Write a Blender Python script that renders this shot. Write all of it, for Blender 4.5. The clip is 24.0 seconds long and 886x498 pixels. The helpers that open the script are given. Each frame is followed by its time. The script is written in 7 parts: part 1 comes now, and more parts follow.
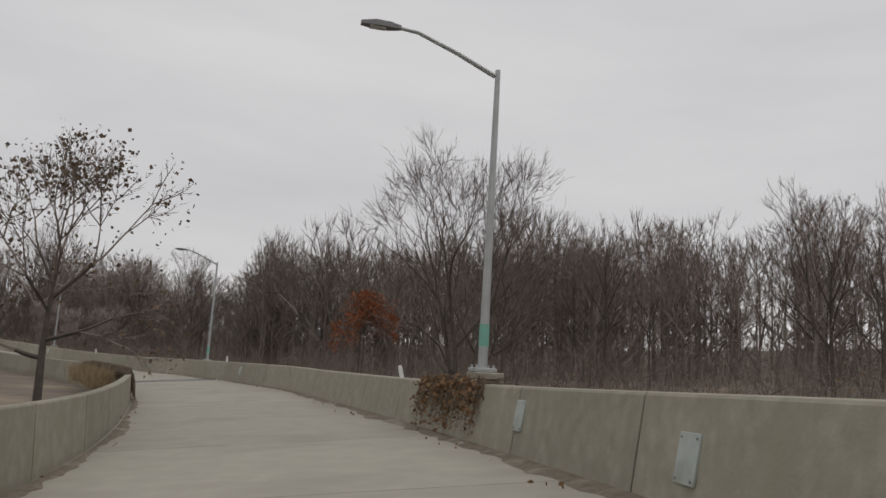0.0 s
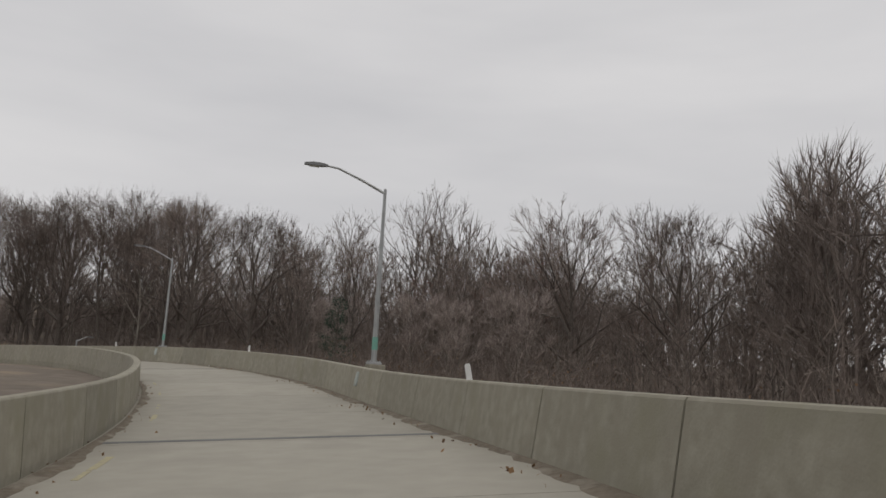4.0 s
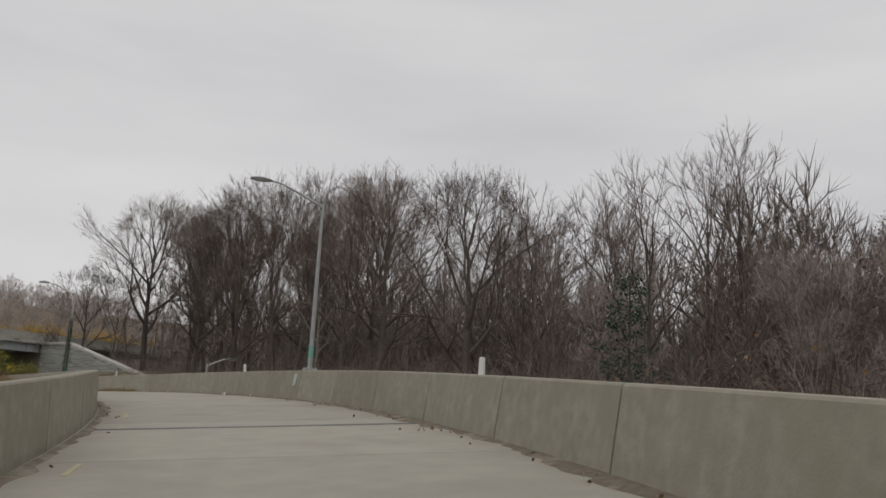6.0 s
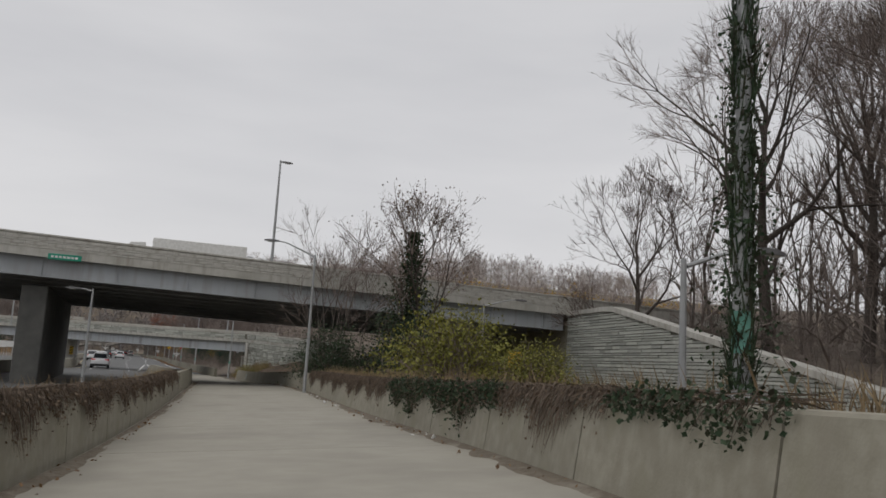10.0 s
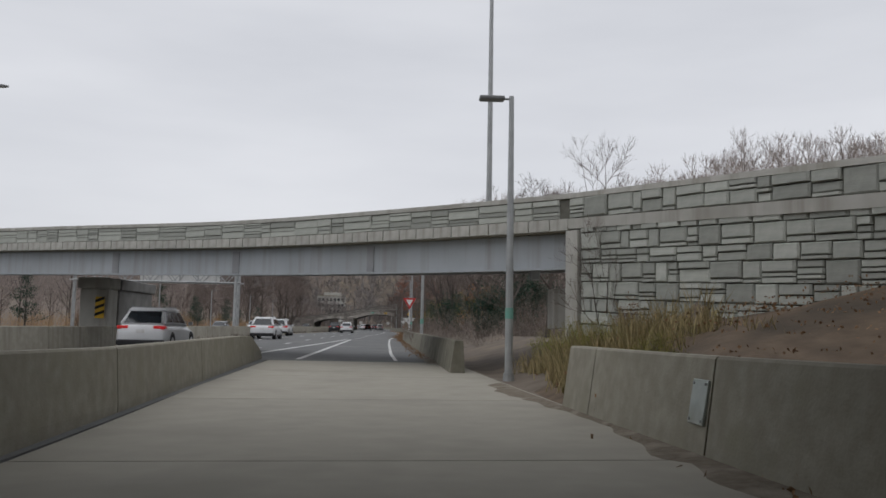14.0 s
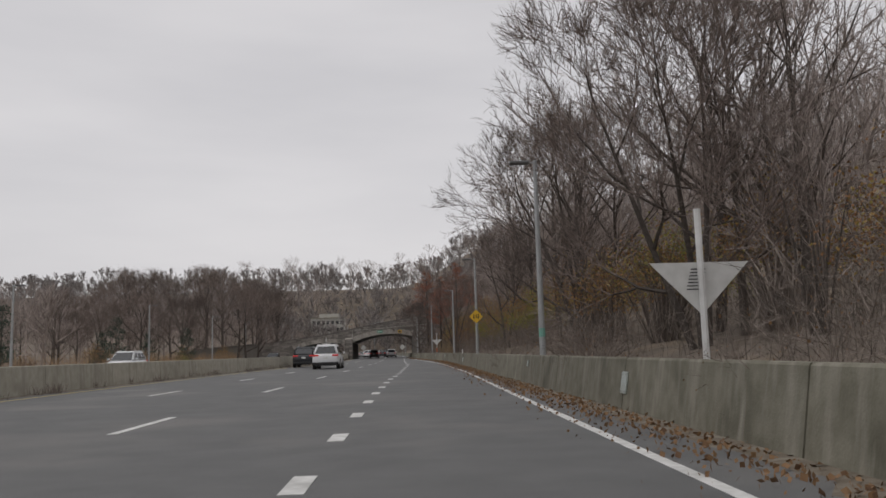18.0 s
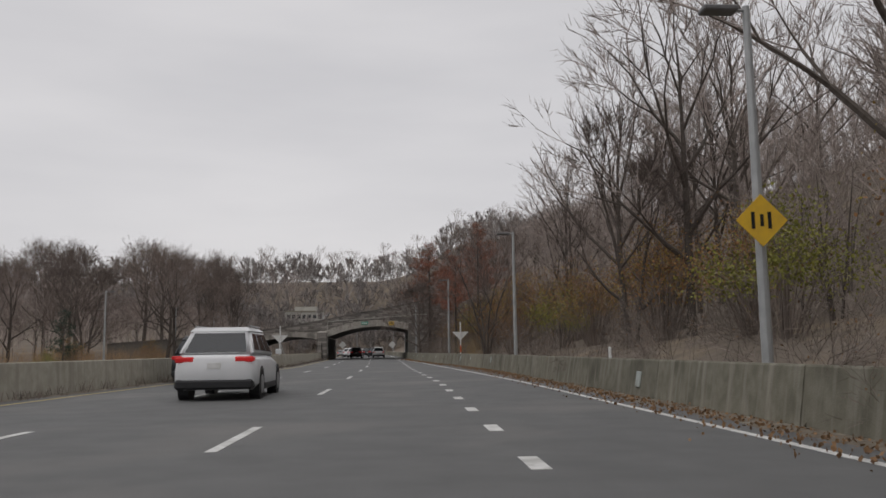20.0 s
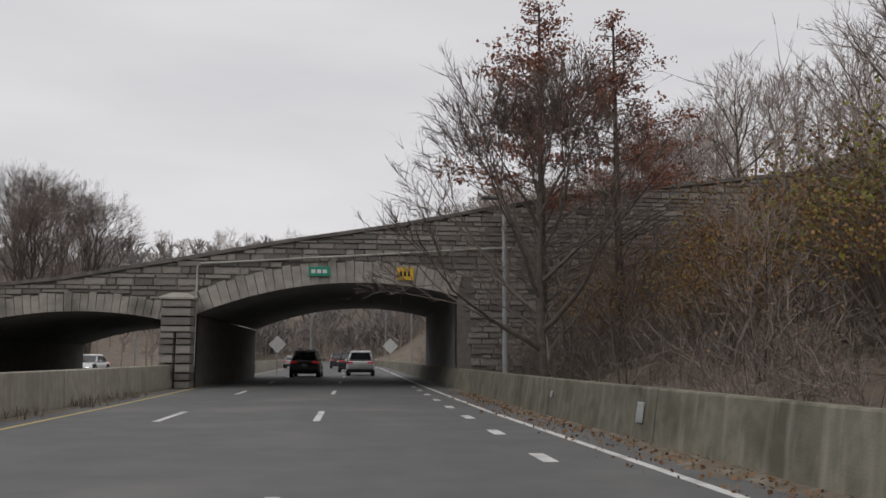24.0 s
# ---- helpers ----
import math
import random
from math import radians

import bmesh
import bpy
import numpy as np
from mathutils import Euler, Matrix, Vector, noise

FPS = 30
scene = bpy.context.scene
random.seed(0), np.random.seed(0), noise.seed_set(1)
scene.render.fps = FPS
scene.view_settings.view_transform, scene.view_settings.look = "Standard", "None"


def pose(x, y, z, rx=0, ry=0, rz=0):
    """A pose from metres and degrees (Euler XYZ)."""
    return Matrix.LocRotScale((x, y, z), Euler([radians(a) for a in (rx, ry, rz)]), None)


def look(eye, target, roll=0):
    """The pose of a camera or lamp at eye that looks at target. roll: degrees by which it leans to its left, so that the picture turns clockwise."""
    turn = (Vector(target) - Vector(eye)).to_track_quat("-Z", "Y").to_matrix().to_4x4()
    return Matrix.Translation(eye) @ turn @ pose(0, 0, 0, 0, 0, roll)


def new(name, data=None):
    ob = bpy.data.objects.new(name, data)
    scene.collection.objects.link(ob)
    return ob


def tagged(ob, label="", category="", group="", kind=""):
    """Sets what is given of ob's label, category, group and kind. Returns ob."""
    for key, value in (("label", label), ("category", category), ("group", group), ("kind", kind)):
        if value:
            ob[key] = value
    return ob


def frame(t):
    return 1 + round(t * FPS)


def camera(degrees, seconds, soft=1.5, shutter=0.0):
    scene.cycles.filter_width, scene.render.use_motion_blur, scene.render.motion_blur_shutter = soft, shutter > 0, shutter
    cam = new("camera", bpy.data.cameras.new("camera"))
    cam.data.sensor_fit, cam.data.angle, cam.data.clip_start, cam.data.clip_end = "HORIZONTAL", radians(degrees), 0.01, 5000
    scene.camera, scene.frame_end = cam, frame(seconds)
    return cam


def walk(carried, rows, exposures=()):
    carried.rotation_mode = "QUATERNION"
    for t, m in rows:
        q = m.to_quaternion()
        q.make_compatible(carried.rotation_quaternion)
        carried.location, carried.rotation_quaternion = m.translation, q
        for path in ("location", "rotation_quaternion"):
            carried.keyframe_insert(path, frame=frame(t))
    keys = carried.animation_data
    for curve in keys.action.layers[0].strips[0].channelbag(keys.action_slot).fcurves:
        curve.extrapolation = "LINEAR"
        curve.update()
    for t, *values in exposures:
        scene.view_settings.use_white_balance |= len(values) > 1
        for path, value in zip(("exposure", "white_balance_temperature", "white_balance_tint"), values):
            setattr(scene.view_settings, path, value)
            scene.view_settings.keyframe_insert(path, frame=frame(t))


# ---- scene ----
cam = camera(57.0, 24.0, 1.6)
PATH = [
    (0, (-109.698, -135.300, 0.857), (-107.741, -135.568, 1.169), 3.5),
    (0.5, (-102.958, -135.058, 0.667), (-100.991, -135.200, 1.000), 5.8),
    (1, (-96.220, -134.602, 0.741), (-94.246, -134.612, 1.066), 6.0),
    (1.5, (-89.464, -133.705, 0.773), (-87.493, -133.587, 1.089), 5.7),
    (2, (-82.635, -132.355, 0.813), (-80.674, -132.115, 1.120), 5.4),
    (2.5, (-75.785, -130.592, 0.898), (-73.842, -130.225, 1.200), 5.0),
    (4.5, (-50.112, -118.837, 1.054), (-48.305, -118.055, 1.404), 2.9),
    (5, (-44.117, -115.171, 1.088), (-42.364, -114.281, 1.454), 3.0),
    (5.5, (-38.462, -111.004, 1.359), (-36.769, -110.007, 1.732), 3.1),
    (6, (-33.152, -106.808, 1.715), (-31.537, -105.688, 2.087), 3.0),
    (6.5, (-28.122, -102.102, 2.010), (-26.604, -100.852, 2.378), 2.9),
    (7, (-23.450, -96.771, 2.268), (-22.045, -95.394, 2.630), 3.0),
    (7.5, (-19.407, -91.113, 2.481), (-18.119, -89.624, 2.830), 3.0),
    (8, (-15.697, -84.935, 2.654), (-14.523, -83.349, 2.981), 3.0),
    (8.5, (-12.391, -78.416, 2.591), (-11.332, -76.749, 2.908), 3.1),
    (9, (-9.508, -71.679, 2.490), (-8.563, -69.943, 2.799), 3.4),
    (9.5, (-7.044, -64.757, 2.464), (-6.221, -62.958, 2.762), 3.5),
    (10, (-4.936, -57.430, 2.279), (-4.242, -55.576, 2.567), 3.4),
    (10.5, (-3.373, -49.604, 2.103), (-2.792, -47.711, 2.381), 3.3),
    (11, (-2.234, -41.406, 1.958), (-1.755, -39.482, 2.222), 3.2),
    (11.5, (-1.357, -33.219, 1.790), (-0.966, -31.272, 2.031), 2.9),
    (13.5, (2.337, 0.8, 1.526), (2.462, 2.787, 1.712), 1.8),
    (14, (2.283, 9.467, 1.172), (2.383, 11.456, 1.364), 1.1),
    (14.5, (1.833, 17.894, 0.836), (1.932, 19.88, 1.045), 0.4),
    (15, (1.347, 26.509, 1.036), (1.439, 28.495, 1.254), -0.1),
    (15.5, (0.931, 35.724, 1.141), (1.024, 37.709, 1.368), -0.7),
    (16, (0.546, 45.189, 1.132), (0.641, 47.172, 1.37), -0.8),
    (16.5, (0.04, 55.082, 1.046), (0.141, 57.065, 1.29), -1.0),
    (17, (-0.36, 65.068, 1.034), (-0.255, 67.049, 1.283), -1.0),
    (17.5, (-0.621, 75.056, 1.053), (-0.517, 77.038, 1.299), -1.4),
    (18, (-0.774, 85.015, 1.033), (-0.678, 86.997, 1.281), -1.7),
    (18.5, (-1.256, 95.001, 1.099), (-1.161, 96.983, 1.347), -1.7),
    (19, (-1.716, 104.841, 1.111), (-1.611, 106.823, 1.357), -1.7),
    (19.5, (-2.137, 114.498, 1.12), (-2.013, 116.479, 1.365), -1.4),
    (21.5, (-2.744, 152.203, 1.028), (-2.581, 154.18, 1.278), 0.7),
    (22, (-2.717, 161.953, 1.013), (-2.544, 163.929, 1.266), 0.9),
    (22.5, (-2.503, 171.827, 0.977), (-2.335, 173.803, 1.239), 1.3),
    (23, (-2.628, 181.777, 1.1), (-2.456, 183.752, 1.363), 1.2),
    (23.5, (-2.844, 191.777, 1.186), (-2.676, 193.752, 1.454), 0.9),
    (24, (-3.438, 201.822, 1.288), (-3.257, 203.796, 1.552), 0.2),
]
walk(cam, [(t, look(eye, target, roll)) for t, eye, target, roll in PATH], [(0, 0.0, 6500, 10), (8.5, 0.0, 6480, 10), (11.5, 0.0, 6250, 10), (12.6, 0.25, 6200, 10), (13.6, 0.14, 6150, 10), (14.4, 0.14, 6150, 10), (15.1, 0.42, 6150, 10), (16.0, 0.0, 6360, 12), (17.0, 0.0, 6440, 12), (22.5, 0.0, 6430, 11), (24, 0.12, 6430, 11)])

# ---- overcast daylight ----
world = bpy.data.worlds.new("overcast")
scene.world = world
world.use_nodes = True
wt = world.node_tree
wt.nodes.clear()
w_out = wt.nodes.new("ShaderNodeOutputWorld")
w_bg = wt.nodes.new("ShaderNodeBackground")
w_sky = wt.nodes.new("ShaderNodeTexSky")
w_sky.sky_type = "NISHITA"
w_sky.sun_disc = False
w_sky.sun_elevation = radians(60)
w_sky.sun_rotation = radians(195)
w_sky.air_density, w_sky.dust_density, w_sky.ozone_density = 1.0, 4.0, 1.0
# cloud deck: soft grey sheets over the sky colour
w_tc = wt.nodes.new("ShaderNodeTexCoord")
w_map = wt.nodes.new("ShaderNodeMapping")
w_map.inputs["Scale"].default_value = (1.0, 1.0, 4.5)
w_noise = wt.nodes.new("ShaderNodeTexNoise")
w_noise.inputs["Scale"].default_value = 1.6
w_noise.inputs["Detail"].default_value = 5
w_ramp = wt.nodes.new("ShaderNodeValToRGB")
w_ramp.color_ramp.elements[0].position, w_ramp.color_ramp.elements[0].color = 0.3, (5.85, 5.78, 5.85, 1)
w_ramp.color_ramp.elements[1].position, w_ramp.color_ramp.elements[1].color = 0.72, (7.25, 7.1, 7.05, 1)
w_mix = wt.nodes.new("ShaderNodeMix")
w_mix.data_type = "RGBA"
w_mix.inputs["Factor"].default_value = 0.93
wt.links.new(w_tc.outputs["Generated"], w_map.inputs["Vector"])
wt.links.new(w_map.outputs["Vector"], w_noise.inputs["Vector"])
wt.links.new(w_noise.outputs["Fac"], w_ramp.inputs["Fac"])
wt.links.new(w_sky.outputs["Color"], w_mix.inputs["A"])
wt.links.new(w_ramp.outputs["Color"], w_mix.inputs["B"])
wt.links.new(w_mix.outputs["Result"], w_bg.inputs["Color"])
w_bg.inputs["Strength"].default_value = 0.1
wt.links.new(w_bg.outputs["Background"], w_out.inputs["Surface"])

sun = new("sun", bpy.data.lights.new("sun", "SUN"))
sun.data.energy, sun.data.angle, sun.data.color = 0.6, radians(80), (1.0, 0.97, 0.93)
sun.matrix_world = look((0, 0, 60), (22, 18, 0))
scene.view_settings.exposure = 0.0

# ---- materials ----
def mat(name, c1, c2=None, scale=4.0, rough=0.85, metal=0.0, bump=0.0, bscale=40.0, c3=None, streak=None, per_object=0.0, spec=0.3, stretch=(1, 1, 1), island=0.0):
    """A surface: two colours mixed by noise at two scales, a third in stains, grain as bump; streak: a run-off colour."""
    m = bpy.data.materials.new(name)
    m.use_nodes = True
    nt = m.node_tree
    b = nt.nodes["Principled BSDF"]
    b.inputs["Roughness"].default_value, b.inputs["Metallic"].default_value = rough, metal
    b.inputs["Specular IOR Level"].default_value = spec
    c2 = c2 or tuple(v * 0.75 for v in c1)
    tc = nt.nodes.new("ShaderNodeTexCoord")
    mp = nt.nodes.new("ShaderNodeMapping")
    mp.inputs["Scale"].default_value = stretch
    nt.links.new(tc.outputs["Object"], mp.inputs["Vector"])
    def tex(s, detail, a, z):
        n = nt.nodes.new("ShaderNodeTexNoise")
        n.inputs["Scale"].default_value, n.inputs["Detail"].default_value = s, detail
        nt.links.new(mp.outputs["Vector"], n.inputs["Vector"])
        r = nt.nodes.new("ShaderNodeMapRange")
        r.inputs["From Min"].default_value, r.inputs["From Max"].default_value = a, z
        nt.links.new(n.outputs["Fac"], r.inputs["Value"])
        return r.outputs["Result"]
    def mix(f, a, c):
        x = nt.nodes.new("ShaderNodeMix")
        x.data_type = "RGBA"
        if isinstance(f, float):
            x.inputs["Factor"].default_value = f
        else:
            nt.links.new(f, x.inputs["Factor"])
        for sock, v in (("A", a), ("B", c)):
            if isinstance(v, tuple):
                x.inputs[sock].default_value = (*v, 1)
            else:
                nt.links.new(v, x.inputs[sock])
        return x.outputs["Result"]
    col = mix(tex(scale, 6, 0.32, 0.68), c1, c2)
    if c3:
        col = mix(tex(scale * 0.23, 4, 0.52, 0.68), col, c3)
    if streak:
        mp2 = nt.nodes.new("ShaderNodeMapping")
        mp2.inputs["Scale"].default_value = (2.2, 2.2, 0.12)
        nt.links.new(tc.outputs["Object"], mp2.inputs["Vector"])
        n = nt.nodes.new("ShaderNodeTexNoise")
        n.inputs["Scale"].default_value, n.inputs["Detail"].default_value = 1.6, 5
        nt.links.new(mp2.outputs["Vector"], n.inputs["Vector"])
        r = nt.nodes.new("ShaderNodeMapRange")
        r.inputs["From Min"].default_value, r.inputs["From Max"].default_value = 0.5, 0.72
        nt.links.new(n.outputs["Fac"], r.inputs["Value"])
        col = mix(r.outputs["Result"], col, streak)
    if per_object:
        oi = nt.nodes.new("ShaderNodeObjectInfo")
        mr = nt.nodes.new("ShaderNodeMapRange")
        mr.inputs["To Min"].default_value, mr.inputs["To Max"].default_value = 1 - per_object, 1 + per_object
        nt.links.new(oi.outputs["Random"], mr.inputs["Value"])
        hs = nt.nodes.new("ShaderNodeHueSaturation")
        nt.links.new(mr.outputs["Result"], hs.inputs["Value"])
        nt.links.new(col, hs.inputs["Color"])
        col = hs.outputs["Color"]
    if island:
        gi = nt.nodes.new("ShaderNodeNewGeometry")
        mr2 = nt.nodes.new("ShaderNodeMapRange")
        mr2.inputs["To Min"].default_value, mr2.inputs["To Max"].default_value = 1 - island, 1 + island
        nt.links.new(gi.outputs["Random Per Island"], mr2.inputs["Value"])
        hs2 = nt.nodes.new("ShaderNodeHueSaturation")
        nt.links.new(mr2.outputs["Result"], hs2.inputs["Value"])
        nt.links.new(col, hs2.inputs["Color"])
        col = hs2.outputs["Color"]
    nt.links.new(col, b.inputs["Base Color"])
    if bump:
        bn = nt.nodes.new("ShaderNodeBump")
        bn.inputs["Strength"].default_value, bn.inputs["Distance"].default_value = bump, 0.02
        t2 = nt.nodes.new("ShaderNodeTexNoise")
        t2.inputs["Scale"].default_value, t2.inputs["Detail"].default_value = bscale, 8
        nt.links.new(mp.outputs["Vector"], t2.inputs["Vector"])
        nt.links.new(t2.outputs["Fac"], bn.inputs["Height"])
        nt.links.new(bn.outputs["Normal"], b.inputs["Normal"])
    return m


def leaf_mat(name, a, b_, c):
    """Small leaves: a colour for each leaf from three, dull."""
    m = bpy.data.materials.new(name)
    m.use_nodes = True
    nt = m.node_tree
    b = nt.nodes["Principled BSDF"]
    b.inputs["Roughness"].default_value = 0.7
    b.inputs["Specular IOR Level"].default_value = 0.2
    g = nt.nodes.new("ShaderNodeNewGeometry")
    r = nt.nodes.new("ShaderNodeValToRGB")
    r.color_ramp.elements[0].color, r.color_ramp.elements[1].color = (*a, 1), (*c, 1)
    e = r.color_ramp.elements.new(0.5)
    e.color = (*b_, 1)
    nt.links.new(g.outputs["Random Per Island"], r.inputs["Fac"])
    nt.links.new(r.outputs["Color"], b.inputs["Base Color"])
    return m


M_CONC = mat("barrier_concrete", (0.335, 0.315, 0.255), (0.26, 0.243, 0.193), 5.0, 0.9, bump=0.25, bscale=30, c3=(0.265, 0.25, 0.19), streak=(0.27, 0.25, 0.2), per_object=0.08)
# weathered and stained, its tone also lowered for shade from the trees
M_CONC_OLD = mat("weathered_barrier_concrete", (0.215, 0.204, 0.16), (0.148, 0.139, 0.105), 4.0, 0.92, bump=0.35, bscale=30, c3=(0.11, 0.104, 0.077), streak=(0.28, 0.266, 0.22), per_object=0.18)
M_MEDIAN = mat("median_concrete", (0.45, 0.425, 0.36), (0.36, 0.34, 0.28), 4.0, 0.9, bump=0.25, bscale=30, c3=(0.32, 0.3, 0.245), streak=(0.3, 0.28, 0.23), per_object=0.08)
M_CONC_PALE = mat("pale_concrete", (0.50, 0.49, 0.45), (0.42, 0.41, 0.37), 2.0, 0.9, bump=0.15, c3=(0.36, 0.35, 0.31), streak=(0.33, 0.31, 0.27), per_object=0.07)
M_RAMP = mat("ramp_concrete", (0.345, 0.325, 0.275), (0.31, 0.292, 0.246), 2.2, 0.92, bump=0.07, bscale=60, c3=(0.285, 0.268, 0.226), per_object=0.05)
M_ASPH = mat("asphalt", (0.14, 0.142, 0.14), (0.112, 0.114, 0.113), 1.2, 0.76, bump=0.3, bscale=90, c3=(0.168, 0.165, 0.158))
M_SEAM = mat("seam_tar", (0.05, 0.05, 0.048), None, 6, 0.9)
M_WHITE = mat("road_paint_white", (0.72, 0.72, 0.7), (0.5, 0.5, 0.48), 6, 0.7, c3=(0.4, 0.4, 0.38))
M_YELLOW = mat("road_paint_yellow", (0.55, 0.43, 0.16), (0.42, 0.36, 0.2), 6, 0.75)
M_YELLOW_OLD = mat("worn_yellow_paint", (0.42, 0.37, 0.22), (0.34, 0.31, 0.22), 9, 0.8)
M_GALV = mat("galvanised_steel", (0.42, 0.43, 0.43), (0.33, 0.34, 0.34), 3, 0.5, 0.4, per_object=0.06)
M_GALV_DK = mat("lamp_housing", (0.2, 0.2, 0.2), None, 3, 0.5, 0.3)
M_GLASSY = mat("lamp_lens", (0.5, 0.5, 0.47), None, 8, 0.2)
M_TAG = mat("green_tag", (0.17, 0.42, 0.34), (0.2, 0.36, 0.3), 6, 0.6)
M_PLATE = mat("steel_cover", (0.46, 0.5, 0.47), (0.36, 0.4, 0.38), 5, 0.5, 0.2, c3=(0.3, 0.3, 0.26))
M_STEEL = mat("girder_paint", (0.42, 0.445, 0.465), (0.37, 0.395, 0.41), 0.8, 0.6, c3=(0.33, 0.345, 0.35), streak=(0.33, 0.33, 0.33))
# inner girders, braces and splice plates: a darker grey than girder_paint
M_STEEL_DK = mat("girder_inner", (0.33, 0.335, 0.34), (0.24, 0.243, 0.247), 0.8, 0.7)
M_STONE = mat("wall_block", (0.45, 0.458, 0.415), (0.365, 0.377, 0.338), 3, 0.9, bump=0.5, bscale=14, c3=(0.32, 0.34, 0.29), per_object=0.24)
M_MORTAR = mat("wall_joint", (0.17, 0.165, 0.14), None, 5, 0.95)
M_OLDSTONE = mat("old_stone", (0.29, 0.265, 0.24), (0.205, 0.19, 0.174), 3, 0.92, bump=0.6, bscale=12, c3=(0.125, 0.12, 0.11), per_object=0.36)
M_VOUSS = mat("arch_stone", (0.42, 0.388, 0.35), (0.32, 0.296, 0.265), 3, 0.92, bump=0.4, bscale=14, c3=(0.2, 0.19, 0.17), per_object=0.14)
M_OLDJOINT = mat("old_stone_joint", (0.2, 0.187, 0.167), (0.15, 0.14, 0.125), 5, 0.95)
# darker grey than the face stones, for soffits, arch abutments and a pier side
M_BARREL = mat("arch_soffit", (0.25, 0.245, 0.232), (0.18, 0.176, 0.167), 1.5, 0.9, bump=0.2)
# dirty concrete with the shade under the overpass put into its colour
M_PIER_SHADE = mat("sooty_concrete", (0.13, 0.128, 0.12), (0.09, 0.09, 0.085), 1.5, 0.9, bump=0.2)
M_EARTH = mat("leaf_litter_ground", (0.185, 0.153, 0.122), (0.125, 0.104, 0.083), 1.2, 0.95, bump=0.6, bscale=9, c3=(0.235, 0.19, 0.135))
M_DIRT = mat("bare_dirt", (0.155, 0.115, 0.08), (0.1, 0.074, 0.052), 2.6, 0.95, bump=0.9, bscale=7, c3=(0.075, 0.06, 0.045))
M_GRIT = mat("gutter_dirt", (0.2, 0.17, 0.13), (0.135, 0.112, 0.085), 9, 0.95, bump=0.8, bscale=30, c3=(0.26, 0.235, 0.19))
M_BARK = mat("bark", (0.12, 0.102, 0.088), (0.074, 0.062, 0.054), 8, 0.92, bump=0.4, bscale=20, per_object=0.25)
M_BARK_PALE = mat("pale_bark", (0.24, 0.22, 0.19), (0.15, 0.135, 0.115), 8, 0.92, per_object=0.2)
M_TWIG = mat("twigs", (0.205, 0.166, 0.145), (0.14, 0.113, 0.1), 3, 0.92, per_object=0.22, island=0.3)
# haze over distant woods is mixed into these two twig colours
M_PALE_HAZE_TWIG = mat("pale_twigs", (0.37, 0.315, 0.284), (0.265, 0.225, 0.203), 3, 0.92, island=0.3)
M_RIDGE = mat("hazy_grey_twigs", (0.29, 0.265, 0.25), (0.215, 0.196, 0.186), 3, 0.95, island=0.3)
M_MIDTWIG = mat("grey_brown_twigs", (0.215, 0.178, 0.156), (0.15, 0.124, 0.109), 3, 0.92, island=0.35)
# lighter copy of brush_twigs: haze and veiling glare put into the colour
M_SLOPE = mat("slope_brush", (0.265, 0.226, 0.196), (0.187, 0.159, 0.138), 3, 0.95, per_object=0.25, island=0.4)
M_BRUSH = mat("brush_twigs", (0.2, 0.164, 0.141), (0.14, 0.115, 0.099), 3, 0.95, per_object=0.25, island=0.4)
M_VINE = mat("dry_vine", (0.16, 0.125, 0.095), (0.105, 0.08, 0.062), 3, 0.95, island=0.4)
M_DRYGRASS = mat("dry_grass", (0.34, 0.26, 0.15), (0.22, 0.16, 0.095), 3, 0.9, per_object=0.2)
M_RUST = leaf_mat("rust_leaves", (0.26, 0.075, 0.03), (0.33, 0.12, 0.045), (0.19, 0.06, 0.035))
M_ORANGE = leaf_mat("orange_leaves", (0.5, 0.15, 0.04), (0.5, 0.25, 0.045), (0.42, 0.09, 0.035))
M_REDBROWN = leaf_mat("red_brown_leaves", (0.14, 0.055, 0.04), (0.2, 0.07, 0.045), (0.1, 0.055, 0.04))
M_REDTREE = leaf_mat("rust_needles", (0.27, 0.115, 0.08), (0.33, 0.15, 0.1), (0.2, 0.09, 0.065))
M_YELLOWL = leaf_mat("yellow_leaves", (0.45, 0.33, 0.05), (0.52, 0.27, 0.04), (0.32, 0.3, 0.05))
M_OLIVE = leaf_mat("olive_leaves", (0.2, 0.2, 0.05), (0.28, 0.27, 0.06), (0.13, 0.14, 0.045))
M_IVY = leaf_mat("ivy_leaves", (0.035, 0.06, 0.034), (0.05, 0.075, 0.04), (0.045, 0.04, 0.028))
M_MIXL = leaf_mat("mixed_autumn_leaves", (0.32, 0.27, 0.07), (0.34, 0.18, 0.075), (0.22, 0.12, 0.075))
M_FIR = leaf_mat("evergreen_leaves", (0.03, 0.06, 0.045), (0.045, 0.08, 0.05), (0.025, 0.045, 0.035))
M_BROWNL = leaf_mat("dead_leaves", (0.2, 0.115, 0.06), (0.28, 0.17, 0.09), (0.13, 0.075, 0.045))
M_RED = mat("sign_red", (0.55, 0.05, 0.045), None, 5, 0.5)
M_SIGNWHITE = mat("sign_white", (0.75, 0.75, 0.74), (0.62, 0.62, 0.6), 5, 0.5)
M_SIGNBACK = mat("sign_back", (0.66, 0.66, 0.64), (0.55, 0.55, 0.53), 5, 0.5)
M_DEADL = leaf_mat("withered_leaves", (0.13, 0.095, 0.068), (0.17, 0.125, 0.085), (0.1, 0.07, 0.052))
M_SIGNYEL = mat("sign_yellow", (0.8, 0.5, 0.04), (0.68, 0.42, 0.05), 5, 0.5)
M_SIGNGREEN = mat("sign_green", (0.03, 0.3, 0.2), (0.03, 0.26, 0.18), 5, 0.5)
M_BLACK = mat("black_rubber", (0.018, 0.018, 0.018), None, 5, 0.7)
